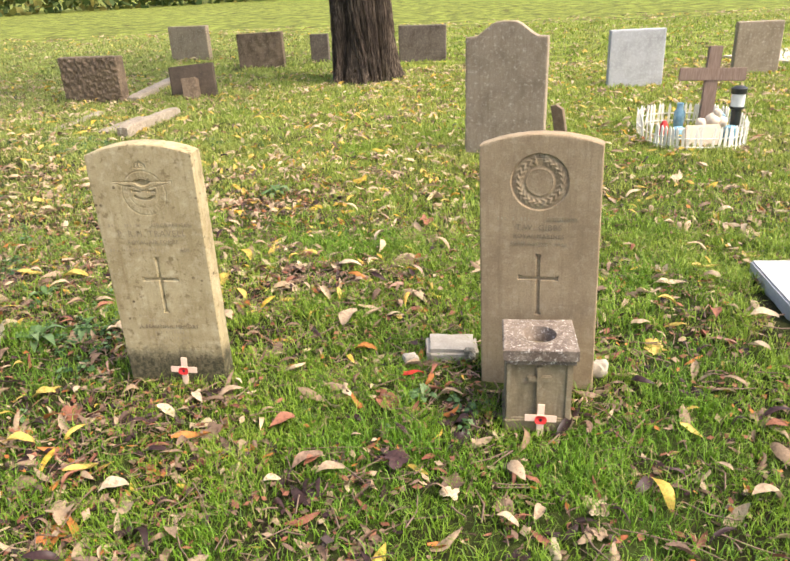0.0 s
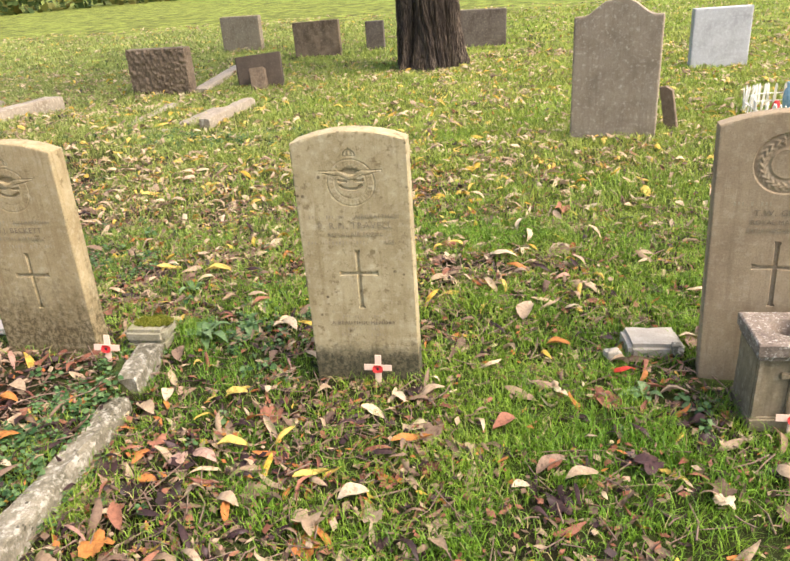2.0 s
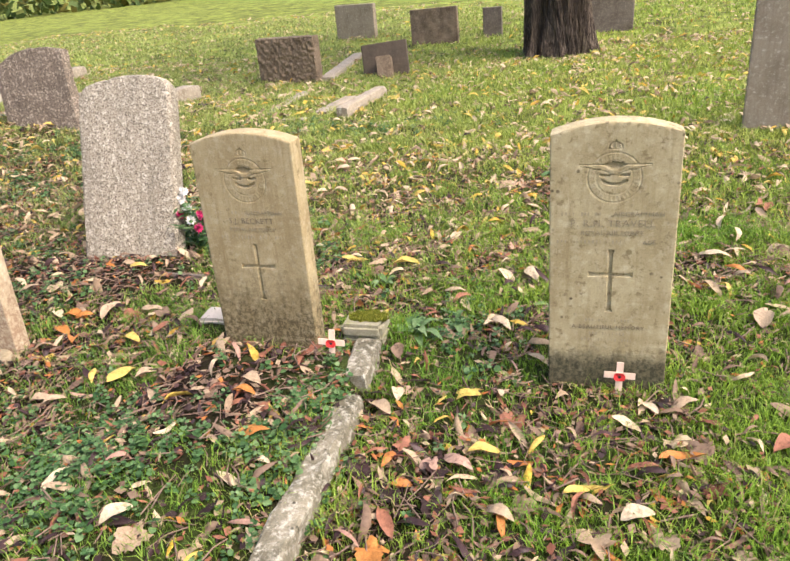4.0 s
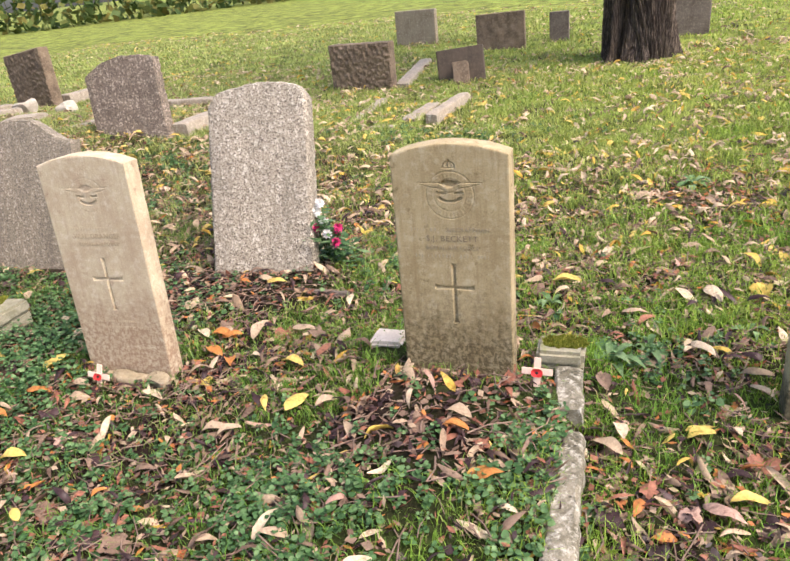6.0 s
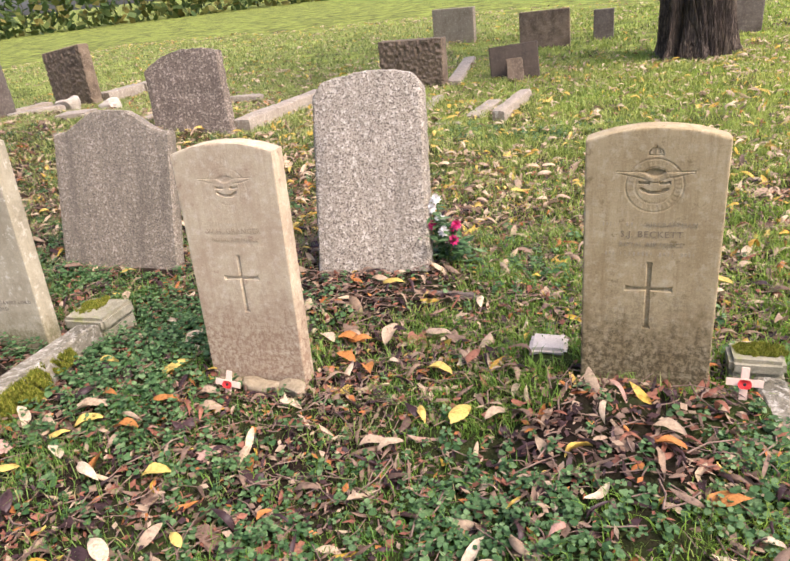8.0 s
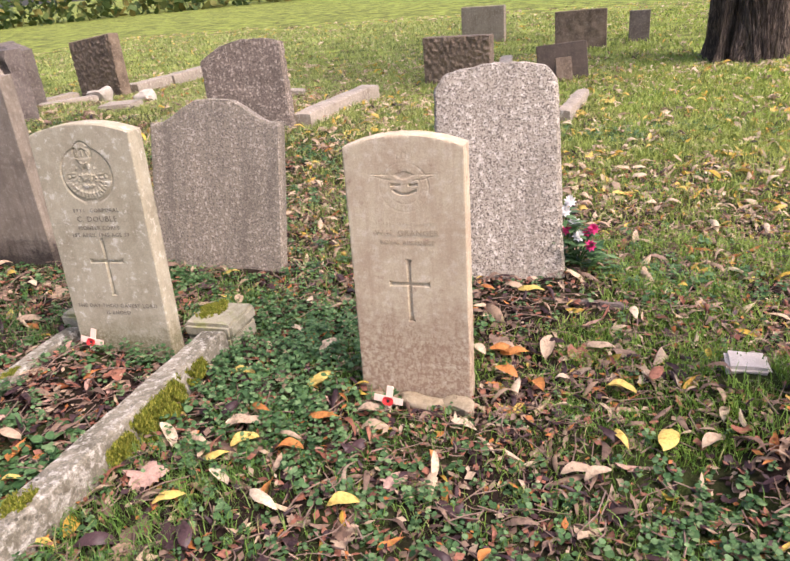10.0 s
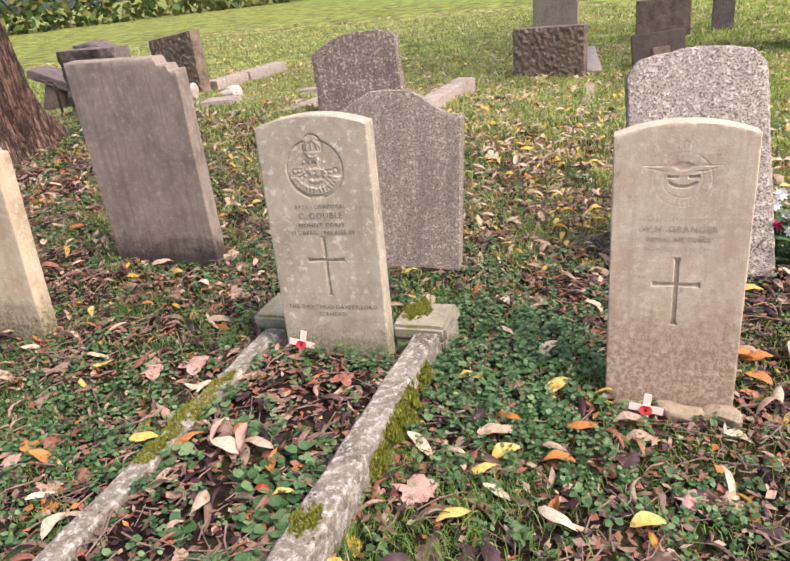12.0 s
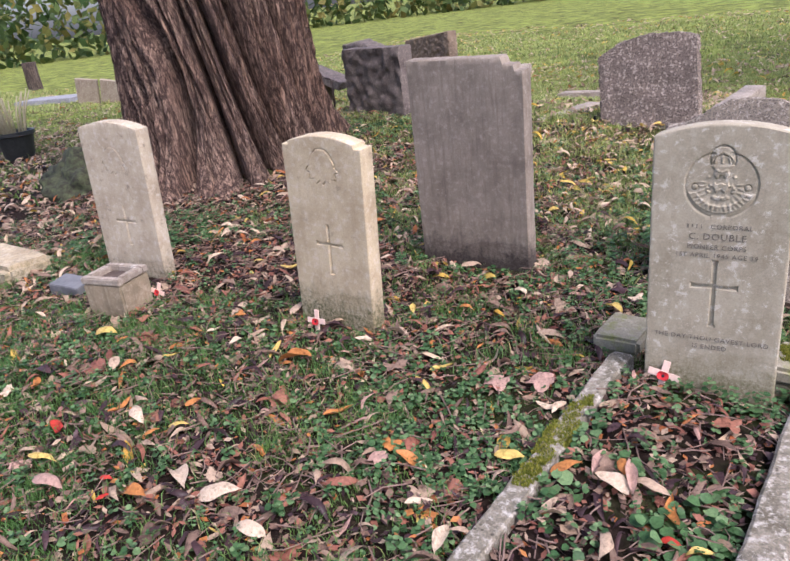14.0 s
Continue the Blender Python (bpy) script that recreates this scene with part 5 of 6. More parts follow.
part("leaves", fast_mesh("leaves", np.stack([fp - fu, fp + fw, fp + fu, fp - fw], 1).reshape(-1, 3), np.arange(1040).reshape(-1, 4), [], M_IVY), bunch, "dark green leaves of the bunch")


# ---- trees ----
def trunk_mesh(name, mat, r0, r1, flare, height, folds, twist, depth, seed, around=960, up=230):
    """A fluted trunk: deep folds that run up with a slight twist, flaring at the root."""
    a = np.linspace(0, 2 * math.pi, around, endpoint=False)
    v = np.linspace(0, 1, up) ** 1.6
    A, V = np.meshgrid(a, v)
    Zt = -0.25 + V * (height + 0.25)
    swing = A + twist * Zt + 0.5 * (vnoise(np.cos(A) * 2 + seed + 8, Zt * 0.8 + np.sin(A) * 2 + 8) - 0.5)
    fold = np.abs(np.sin(swing * folds / 2 + 0.7 * np.sin(swing * 2 + seed)))
    fold2 = np.abs(np.sin(swing * folds * 1.3 + seed))
    body = r1 + (r0 - r1) * np.exp(-Zt / (height * 0.9)) + flare * np.exp(-np.clip(Zt, -0.1, None) / 0.28) * (0.6 + 0.5 * np.cos(swing * 3 + seed))
    R = body * (1 - 1.45 * depth * (1 - fold) ** 2.4 - depth * 0.16 * (1 - fold2) ** 1.5)
    strip = np.abs(fbm(swing * 15 + 20, Zt * 1.1 + seed, 4) - 0.5)
    split = np.abs(fbm(swing * 34 + 50, Zt * 2.6 + seed, 3) - 0.5)
    R = R + 0.06 * r0 * (fbm(swing * 9 + 20, Zt * 2.2 + seed, 4) - 0.5) - 0.070 * r0 * np.exp(-strip / 0.035) - 0.036 * r0 * np.exp(-split / 0.03)
    R = R + 0.060 * r0 * (fbm(swing * 60 + 3, Zt * 9 + seed, 3) - 0.5)
    lean = 0.015 * Zt * Zt / height
    verts = np.stack([R * np.cos(A) - lean, R * np.sin(A), Zt], -1).reshape(-1, 3)
    idx = np.arange(around * up).reshape(up, around)
    nxt = np.roll(idx, -1, axis=1)
    quads = np.stack([idx[:-1], nxt[:-1], nxt[1:], idx[1:]], -1).reshape(-1, 4)
    return fast_mesh(name, verts, quads, [], mat)


def crown_mesh(name, centres, count, size, seed):
    """Many small leaves in uneven clumps."""
    r = np.random.default_rng(seed)
    pick = r.integers(0, len(centres), count)
    c = np.array([p[:3] for p in centres])[pick]
    rad = np.array([p[3] for p in centres])[pick]
    d = r.normal(size=(count, 3))
    d /= np.linalg.norm(d, axis=1)[:, None]
    p = c + d * (rad * r.random(count) ** 0.45)[:, None] * np.array([1, 1, 0.6])
    u = r.normal(size=(count, 3))
    u /= np.linalg.norm(u, axis=1)[:, None]
    w = np.cross(u, r.normal(size=(count, 3)))
    w /= np.linalg.norm(w, axis=1)[:, None]
    s = size * (0.6 + 0.8 * r.random(count))[:, None]
    v = np.stack([p - u * s, p + w * s * 0.45, p + u * s, p - w * s * 0.45], 1).reshape(-1, 3)
    return fast_mesh(name, v, np.arange(count * 4).reshape(-1, 4), [], M_CROWN, False)


def tree(at, label, mat, r0, r1, flare, height, folds, twist, depth, seed, reach, leaves):
    tr = thing("tree", at, label, "tree")
    part("trunk", trunk_mesh("trunk", mat, r0, r1, flare, height, folds, twist, depth, seed), tr)
    r = random.Random(seed)
    clumps = []
    for k in range(9):
        a, z = 2.4 * k + r.random(), height * (0.62 + 0.36 * k / 9)
        out = reach * (0.55 + 0.45 * r.random())
        tip = Vector((out * math.cos(a), out * math.sin(a), z + out * 0.55))
        mid = tip * 0.5 + Vector((0, 0, z * 0.5 - 0.15 * out))
        part("limb", tube("limb", [(0, 0, z - 0.15), mid, tip * 0.8 + Vector((0, 0, z * 0.2)), tip], r1 * 0.32, mat, 9, 0.15), tr)
        for _ in range(6):
            q = tip + Vector((r.uniform(-1, 1), r.uniform(-1, 1), r.uniform(-0.4, 0.6))) * reach * 0.35
            clumps.append((q.x, q.y, q.z, reach * r.uniform(0.16, 0.30)))
    part("crown", crown_mesh("crown", clumps, leaves, 0.11, int(seed) + 50), tr, "thinning autumn crown")
    return tr


big_tree = tree(pose(-8.49, 3.59, 0.33), "massive red-brown fluted tree trunk with deep folds", M_BARK, 0.75, 0.52, 0.31, 6.5, 21, 0.36, 0.235, 3.0, 3.2, 5200)
tree(pose(-1.665, 9.57, 0.05), "dark grey-brown tree trunk with hollow folds at its root", M_BARK_GREY, 0.42, 0.30, 0.14, 5.5, 7, 0.1, 0.30, 6.0, 2.6, 4200)

# the mossy root that swells out of the ground beside the trunk
M_ROOT = plain("mossy_root", (0.014, 0.012, 0.007), (0.070, 0.085, 0.034), 30.0, 0.95, 0.9)
bm = bmesh.new()
bmesh.ops.create_icosphere(bm, subdivisions=5, radius=1.0)
for v in bm.verts:
    k = 1 + 0.30 * noise.noise(v.co * 2.3) + 0.12 * noise.noise(v.co * 7.0) + 0.05 * noise.noise(v.co * 19.0)
    v.co = Vector((v.co.x * 0.40 * k, v.co.y * 0.34 * k, v.co.z * 0.33 * k))
root_mesh = bpy.data.meshes.new("root")
bm.to_mesh(root_mesh)
bm.free()
root_mesh.materials.append(M_ROOT)
for f in root_mesh.polygons:
    f.use_smooth = True
part("root", root_mesh, big_tree, "dark mossy swelling root", pose(-0.74, -0.78, -0.08, 0, 0, 40))

# the far end of the churchyard
r9 = np.random.default_rng(31)
count = 30000
ang = r9.random(count) * 2 * math.pi
far = 46 + 7 * r9.random(count)
hx, hy = -3 + far * np.cos(ang), 3 + far * np.sin(ang)
hz = 0.1 + (2.2 + 2.4 * fbm(np.cos(ang) * 9 + 30, np.sin(ang) * 9 + 30, 3)) * r9.random(count)
hu, hw = r9.normal(size=(count, 3)), r9.normal(size=(count, 3))
hu, hw = 0.34 * hu / np.linalg.norm(hu, axis=1)[:, None], 0.25 * hw / np.linalg.norm(hw, axis=1)[:, None]
hp = np.stack([hx, hy, hz], -1)
hedge = new("hedge", fast_mesh("hedge", np.stack([hp - hu, hp + hw, hp + hu, hp - hw], 1).reshape(-1, 3), np.arange(count * 4).reshape(-1, 4), [], M_CROWN, False))
tagged(hedge, "dark leafy hedge round the far churchyard", "hedge", kind="stuff")

# ---- where things stand, so that nothing grows through them ----
STANDING = [(0.11, 2.15, 0.19, 0.07), (-1.150, 2.145, 0.18, 0.05), (-2.296, 2.12, 0.18, 0.05), (-3.569, 2.06, 0.18, 0.05), (-4.614, 2.01, 0.18, 0.06), (-5.976, 1.88, 0.18, 0.05),
            (-7.316, 1.87, 0.19, 0.08), (0.10, 1.96, 0.11, 0.10), (-3.442, 2.97, 0.27, 0.08), (-4.715, 2.80, 0.31, 0.07), (-5.776, 2.64, 0.27, 0.07), (-4.345, 1.45, 0.046, 0.66),
            (-4.890, 1.42, 0.035, 0.63), (-1.905, 1.38, 0.026, 0.44), (-1.945, 2.02, 0.040, 0.12), (-4.372, 2.21, 0.10, 0.10), (-4.937, 2.20, 0.08, 0.10), (-1.977, 2.21, 0.075, 0.06),
            (-2.58, 2.20, 0.075, 0.055), (1.45, 2.53, 0.43, 0.34), (-7.085, 1.59, 0.13, 0.11), (-7.52, 1.60, 0.12, 0.07), (0.07, 5.34, 0.30, 0.06), (-0.185, 2.335, 0.09, 0.07)]


def clear(x, y):
    free = np.hypot(x + 8.49, y - 3.59) > 0.78
    free &= np.hypot(x + 1.665, y - 9.57) > 0.45
    for cx, cy, rx, ry in STANDING:
        free &= (np.abs(x - cx) > rx) | (np.abs(y - cy) > ry)
    return free


def spot(x, y, cx, cy, rx, ry):
    return np.exp(-((x - cx) / rx) ** 2 - ((y - cy) / ry) ** 2)


def drift(x, y):
    """Where the wind has pushed leaves together."""
    return ease(0.36, 0.62, fbm(x * 5.5 + 31, y * 5.5 + 8, 3))


def leafiness(x, y):
    """How thick the dead leaves lie."""
    left = ease(-1.2, 3.6, -x)
    near = 1 - ease(3.0, 6.5, y)
    heap = 2.2 * spot(x, y, -2.3, 1.86, 0.26, 0.16) + 2.2 * spot(x, y, -4.55, 1.80, 0.24, 0.14) + 1.6 * spot(x, y, -3.4, 2.76, 0.4, 0.12) + 1.0 * spot(x, y, -0.12, 1.98, 0.12, 0.16)
    heap = heap + 1.2 * spot(x, y, -1.6, 1.45, 0.35, 0.25) + 1.0 * spot(x, y, -5.6, 2.35, 0.4, 0.12) + 1.3 * spot(x, y, -1.38, 4.15, 0.28, 0.25) + 1.0 * spot(x, y, -0.85, 2.95, 0.4, 0.25) + 0.8 * spot(x, y, -4.6, 1.5, 0.22, 0.3)
    heap = heap + 0.9 * spot(x, y, -7.4, 2.75, 1.1, 0.6) + 1.6 * spot(x, y, -1.5, 9.0, 0.4, 0.2) + 1.0 * spot(x, y, -5.9, 6.4, 0.4, 0.9)
    return (0.31 + 0.88 * left * near) * (0.35 + 1.3 * fbm(x * 1.7 + 70, y * 1.7 + 20, 3)) * (0.5 + 1.05 * drift(x, y)) + heap


def greenness(x, y):
    """How thick the grass stands."""
    left = ease(0.0, 4.6, -x) * (1 - ease(4.5, 7.0, y))
    patch = ease(0.30, 0.60, fbm(x * 1.4 + 5, y * 1.4 + 50, 4))
    heap = 0.8 * spot(x, y, -1.38, 4.15, 0.28, 0.25) + 0.5 * spot(x, y, -0.85, 2.95, 0.4, 0.25) + spot(x, y, -2.3, 1.86, 0.3, 0.2) + spot(x, y, -4.5, 1.8, 0.3, 0.2) + spot(x, y, -3.4, 2.76, 0.4, 0.12) + 0.8 * spot(x, y, -0.12, 1.98, 0.12, 0.16)
    plot = ((x > -4.84) & (x < -4.38) & (y < 1.95)) * 0.85
    tree_bare = spot(x, y, -8.2, 2.95, 1.4, 1.0) * 0.9
    return np.clip((0.40 + 0.60 * patch) * (0.45 + 0.9 * ease(0.3, 0.7, vnoise(x * 13 + 2, y * 13 + 7))) * (1 - 0.48 * left) * (1 - left * 0.40 * (1 - patch)) * (1 - 0.40 * drift(x, y)) - heap - plot - tree_bare, 0.0, 1)


def ivyness(x, y):
    """How thick the small-leaved ground plants grow."""
    v = 1.3 * spot(x, y, -4.05, 2.35, 0.35, 0.35) + 1.0 * spot(x, y, -3.95, 1.80, 0.3, 0.5) + 0.55 * spot(x, y, -3.1, 1.35, 0.6, 0.3) + 2.6 * spot(x, y, -2.005, 1.62, 0.085, 0.40)
    v = v + 0.8 * spot(x, y, -2.55, 1.45, 0.45, 0.2) + 0.45 * spot(x, y, -4.62, 1.15, 0.25, 0.28) + 0.6 * spot(x, y, -4.86, 1.78, 0.10, 0.12) + 0.8 * spot(x, y, -4.55, 1.93, 0.25, 0.05)
    v = v + 0.7 * spot(x, y, -5.1, 3.6, 0.45, 1.0) + 0.55 * spot(x, y, -5.2, 1.3, 0.5, 0.4) + 0.8 * spot(x, y, -8.1, 4.45, 0.7, 0.35) + 0.9 * spot(x, y, -7.55, 2.3, 0.25, 0.3)
    v = v + 0.8 * spot(x, y, -0.2, 1.95, 0.14, 0.14) + 0.7 * spot(x, y, -3.2, 5.75, 0.7, 0.25) + 0.6 * spot(x, y, -2.9, 3.1, 0.4, 0.3) + 0.5 * spot(x, y, -1.65, 2.3, 0.22, 0.3)
    v = v + 0.45 * spot(x, y, -6.6, 1.5, 0.5, 0.4) + 0.7 * spot(x, y, -4.9, 2.6, 0.25, 0.15) + 0.6 * spot(x, y, -8.0, 1.9, 0.5, 0.2) + 0.35 * spot(x, y, -6.4, 2.9, 0.6, 0.3)
    return v * (0.25 + 1.1 * ease(0.38, 0.62, fbm(x * 3 + 11, y * 3 + 33, 3))) * 0.95 + 0.09 * ease(2.0, 5.0, -x) * (1 - ease(4, 6, y))


def scatter(r, x0, x1, y0, y1, per_m2, thickness):
    n = int((x1 - x0) * (y1 - y0) * per_m2)
    x, y = x0 + (x1 - x0) * r.random(n), y0 + (y1 - y0) * r.random(n)
    keep = (r.random(n) < thickness(x, y)) & clear(x, y)
    return x[keep], y[keep]


# ---- grass: blades that bend at their middle ----
def blades(r, x, y, tall, wide):
    n = len(x)
    z = land(x, y)
    tall = tall * (0.45 + 0.9 * r.random(n)) * (0.75 + 0.6 * vnoise(x * 5 + 9, y * 5))
    a, b = r.random(n) * 2 * math.pi, r.random(n) * 2 * math.pi
    bend = tall * (0.3 + 1.1 * r.random(n))
    wx, wy = wide * np.cos(b), wide * np.sin(b)
    dx, dy = bend * np.cos(a), bend * np.sin(a)
    p = np.empty((n, 5, 3))
    p[:, 0] = np.stack([x - wx, y - wy, z - 0.006], -1)
    p[:, 1] = np.stack([x + wx, y + wy, z - 0.006], -1)
    p[:, 2] = np.stack([x + wx * 0.75 + dx * 0.35, y + wy * 0.75 + dy * 0.35, z + tall * 0.62], -1)
    p[:, 3] = np.stack([x - wx * 0.75 + dx * 0.35, y - wy * 0.75 + dy * 0.35, z + tall * 0.62], -1)
    p[:, 4] = np.stack([x + dx, y + dy, z + tall * (0.95 - 0.35 * r.random(n))], -1)
    return p.reshape(-1, 3)


rg = np.random.default_rng(5)
sheets = []
for x0, x1, y0, y1, per, tall, wide in ((-9.0, 2.4, 0.35, 2.2, 24000, 0.040, 0.0016), (-9.0, 2.6, 2.2, 3.6, 17000, 0.043, 0.0021), (-10.5, 3.6, 3.6, 6.0, 7000, 0.045, 0.0027),
                                        (-11.5, 5.0, 6.0, 10.0, 2800, 0.048, 0.004), (-17, 8, 10, 18, 420, 0.06, 0.008), (-30, -9.0, 2, 10, 420, 0.06, 0.008),
                                        (-14, 8, -7, 0.35, 700, 0.05, 0.006), (2.4, 9.0, 0.35, 6.0, 900, 0.05, 0.006), (5.0, 11.0, 6.0, 10.0, 500, 0.055, 0.007)):
    gx1, gy1 = scatter(rg, x0, x1, y0, y1, per, greenness)
    tuft = 0.010 * np.stack([np.sin(gx1 * 300), np.cos(gy1 * 300)], 0)
    sheets.append(blades(rg, gx1 + tuft[0], gy1 + tuft[1], tall, wide))
gv = np.concatenate(sheets)
gb = np.arange(len(gv) // 5)[:, None] * 5
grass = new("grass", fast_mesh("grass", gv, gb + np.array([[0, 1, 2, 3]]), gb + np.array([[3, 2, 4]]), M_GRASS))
tagged(grass, "short green grass blades, thinner under the leaves", "grass", kind="stuff")


# ---- ground plants: low sprigs of small rounded leaves ----
def sprigs(r, x, y, size, leaves=6):
    """Rosettes: each stem bears a whorl of leaves that droop outwards, the upper ones smaller."""
    high, whole = (0.006 + 0.042 * r.random(len(x)) ** 1.3) * (1 + 1.3 * spot(x, y, -4.0, 2.2, 0.35, 0.4)), 0.55 + 0.8 * r.random(len(x))
    start = r.random(len(x)) * 6.28
    x, y, high, whole, start = (np.repeat(v, leaves) for v in (x, y, high, whole, start))
    n = len(x)
    tier = np.tile(np.arange(leaves) / leaves, n // leaves)
    a = start + tier * leaves * 2.1 + (r.random(n) - 0.5) * 0.7
    s = size * whole * (1.15 - 0.6 * tier) * (0.8 + 0.4 * r.random(n))
    x, y = x + s * 0.35 * np.cos(a), y + s * 0.35 * np.sin(a)
    z = land(x, y) + high * (0.55 + 0.6 * tier)
    t = -0.25 + 0.85 * tier + (r.random(n) - 0.5) * 0.6
    u = np.stack([np.cos(a) * np.cos(t), np.sin(a) * np.cos(t), np.sin(t)], -1)
    k = (r.random(n) - 0.5) * 0.9
    w = np.stack([-np.sin(a) * np.cos(k), np.cos(a) * np.cos(k), np.sin(k)], -1)
    up = np.cross(u, w)
    c = np.stack([x, y, z], -1)
    p = np.empty((n, 8, 3))
    for j, (f, g, h) in enumerate(((0, 0, 0), (0.10, 0.46, 0.14), (0.55, 0.62, 0.10), (0.86, 0.36, 0.0), (1.08, 0, -0.12), (0.86, -0.36, 0.0), (0.55, -0.62, 0.10), (0.10, -0.46, 0.14))):
        p[:, j] = c + s[:, None] * (f * u + g * w + h * up)
    return p.reshape(-1, 3)


sheets = []
for x0, x1, y0, y1, per, size in ((-9.0, 1.0, 0.35, 3.0, 1500, 0.0150), (-4.86, -4.38, 0.35, 1.62, 330, 0.031), (-9.5, 0.0, 3.0, 6.5, 750, 0.019)):
    ix, iy = scatter(rg, x0, x1, y0, y1, per, ivyness)
    sheets.append(sprigs(rg, ix, iy, size))
iv = np.concatenate(sheets)
ib = np.arange(len(iv) // 8)[:, None] * 8
ivy = new("ground_ivy", fast_mesh("ground_ivy", iv, np.concatenate([ib + np.array([[0, 1, 2, 4]]), ib + np.array([[0, 4, 6, 7]])]),
                                  np.concatenate([ib + np.array([[2, 3, 4]]), ib + np.array([[4, 5, 6]])]), M_IVY))
tagged(ivy, "low blue-green ground plants with small rounded leaves", "ground plants", kind="stuff")


# ---- broad-leaved weeds and a rank tuft ----
M_DOCK = foliage("dock_leaf", (0.085, 0.165, 0.055), (0.135, 0.225, 0.085), (0.21, 0.30, 0.14), 0.5, island=False)


def dock_leaf(length, width, rise, droop):
    """A long leaf with a sunken midrib and waved edges, arching out from the root."""
    verts, faces, n = [], [], 9
    for i in range(n):
        u = i / (n - 1)
        w = width * (0.16 + 0.84 * math.sin(math.pi * min(1, u * 1.06)) ** 0.7) * (1 - u ** 6)
        z = rise * math.sin(u * 2.2) - droop * u * u
        for side in (-1, -0.5, 0, 0.5, 1):
            verts.append((u * length, side * w, z + 0.25 * w * abs(side) + 0.10 * w * math.sin(9 * u + 3 * side) * abs(side)))
    for i in range(n - 1):
        for j in range(4):
            faces.append((i * 5 + j, i * 5 + j + 1, i * 5 + j + 6, i * 5 + j + 5))
    return mesh("leaf", verts, faces, M_DOCK)


DOCK_LEAVES = [dock_leaf(0.125, 0.020, 0.034, 0.030), dock_leaf(0.105, 0.017, 0.046, 0.022), dock_leaf(0.080, 0.014, 0.042, 0.016)]
rd = random.Random(17)
for x, y, size, count in ((-1.825, 2.315, 1.0, 11), (-1.700, 2.440, 0.8, 8), (-1.410, 4.340, 1.1, 10), (-0.260, 2.020, 0.7, 9), (-2.060, 2.75, 0.8, 7), (-1.35, 2.62, 0.7, 7)):
    weed = thing("dock_plant", pose(x, y, lay(x, y) + 0.004, 0, 0, rd.uniform(0, 360)), "broad-leaved green dock plant low in the grass", "weed", "dock plants")
    for k in range(count):
        s = size * rd.uniform(0.75, 1.15)
        part("leaf", DOCK_LEAVES[k % 3], weed, "", pose(0, 0, 0, rd.uniform(-14, 14), rd.uniform(-12, 8), k * 137.5 + rd.uniform(-15, 15)) @ Matrix.Scale(s, 4))


# ---- dead leaves ----
SPAN = np.array([0.0, 0.10, 0.24, 0.42, 0.60, 0.77, 0.91, 1.0])
BREADTH = np.array([0.04, 0.46, 0.82, 1.0, 0.92, 0.66, 0.30, 0.02])


def oval_leaves(r, x, y, z, length, slim, curl, tilt, span=SPAN, breadth=BREADTH):
    """Pointed oval leaves with a fold along the midrib, curled and tipped at random."""
    n = len(x)
    s = span[None, :, None] - 0.5
    side = np.array([-1, 0, 1])[None, None, :]
    L, W = length[:, None, None], (length * slim)[:, None, None]
    bow, fold, roll = (curl * (r.random(n) - 0.35))[:, None, None], (0.2 + 1.0 * r.random(n))[:, None, None], (r.random(n) - 0.5)[:, None, None]
    px = s * L + 0 * side
    sway = ((r.random(n) - 0.5) * 0.25)[:, None, None] * L * (4 * s * s)
    py = side * breadth[None, :, None] * W * (1 - 0.25 * fold) + sway
    pz = bow * L * (1 - 4 * s * s) * -1 + np.abs(side) * breadth[None, :, None] * W * fold * 0.8 + roll * side * W * s * 1.2
    pz = pz + 0.022 * L * np.sin(s * 11 + roll * 9) * np.abs(side)
    return settle(r, np.stack([px, py, pz], -1).reshape(n, -1, 3), x, y, z, tilt)


def settle(r, p, x, y, z, tilt):
    n = len(x)
    a, b, c = r.random(n) * 2 * math.pi, (r.random(n) - 0.5) * tilt, (r.random(n) - 0.5) * tilt
    flip = np.where(r.random(n) < 0.45, -1.0, 1.0)
    p[:, :, 2] *= flip[:, None]
    ca, sa, cb, sb, cc, sc = np.cos(a), np.sin(a), np.cos(b), np.sin(b), np.cos(c), np.sin(c)
    q = p.copy()
    q[:, :, 0], q[:, :, 2] = p[:, :, 0] * cb[:, None] + p[:, :, 2] * sb[:, None], -p[:, :, 0] * sb[:, None] + p[:, :, 2] * cb[:, None]
    p = q.copy()
    q[:, :, 1], q[:, :, 2] = p[:, :, 1] * cc[:, None] - p[:, :, 2] * sc[:, None], p[:, :, 1] * sc[:, None] + p[:, :, 2] * cc[:, None]
    p = q.copy()
    q[:, :, 0], q[:, :, 1] = p[:, :, 0] * ca[:, None] - p[:, :, 1] * sa[:, None], p[:, :, 0] * sa[:, None] + p[:, :, 1] * ca[:, None]
    low = q[:, :, 2].min(axis=1)
    q += np.stack([x, y, z - 0.55 * low], -1)[:, None, :]
    return q.reshape(-1, 3)


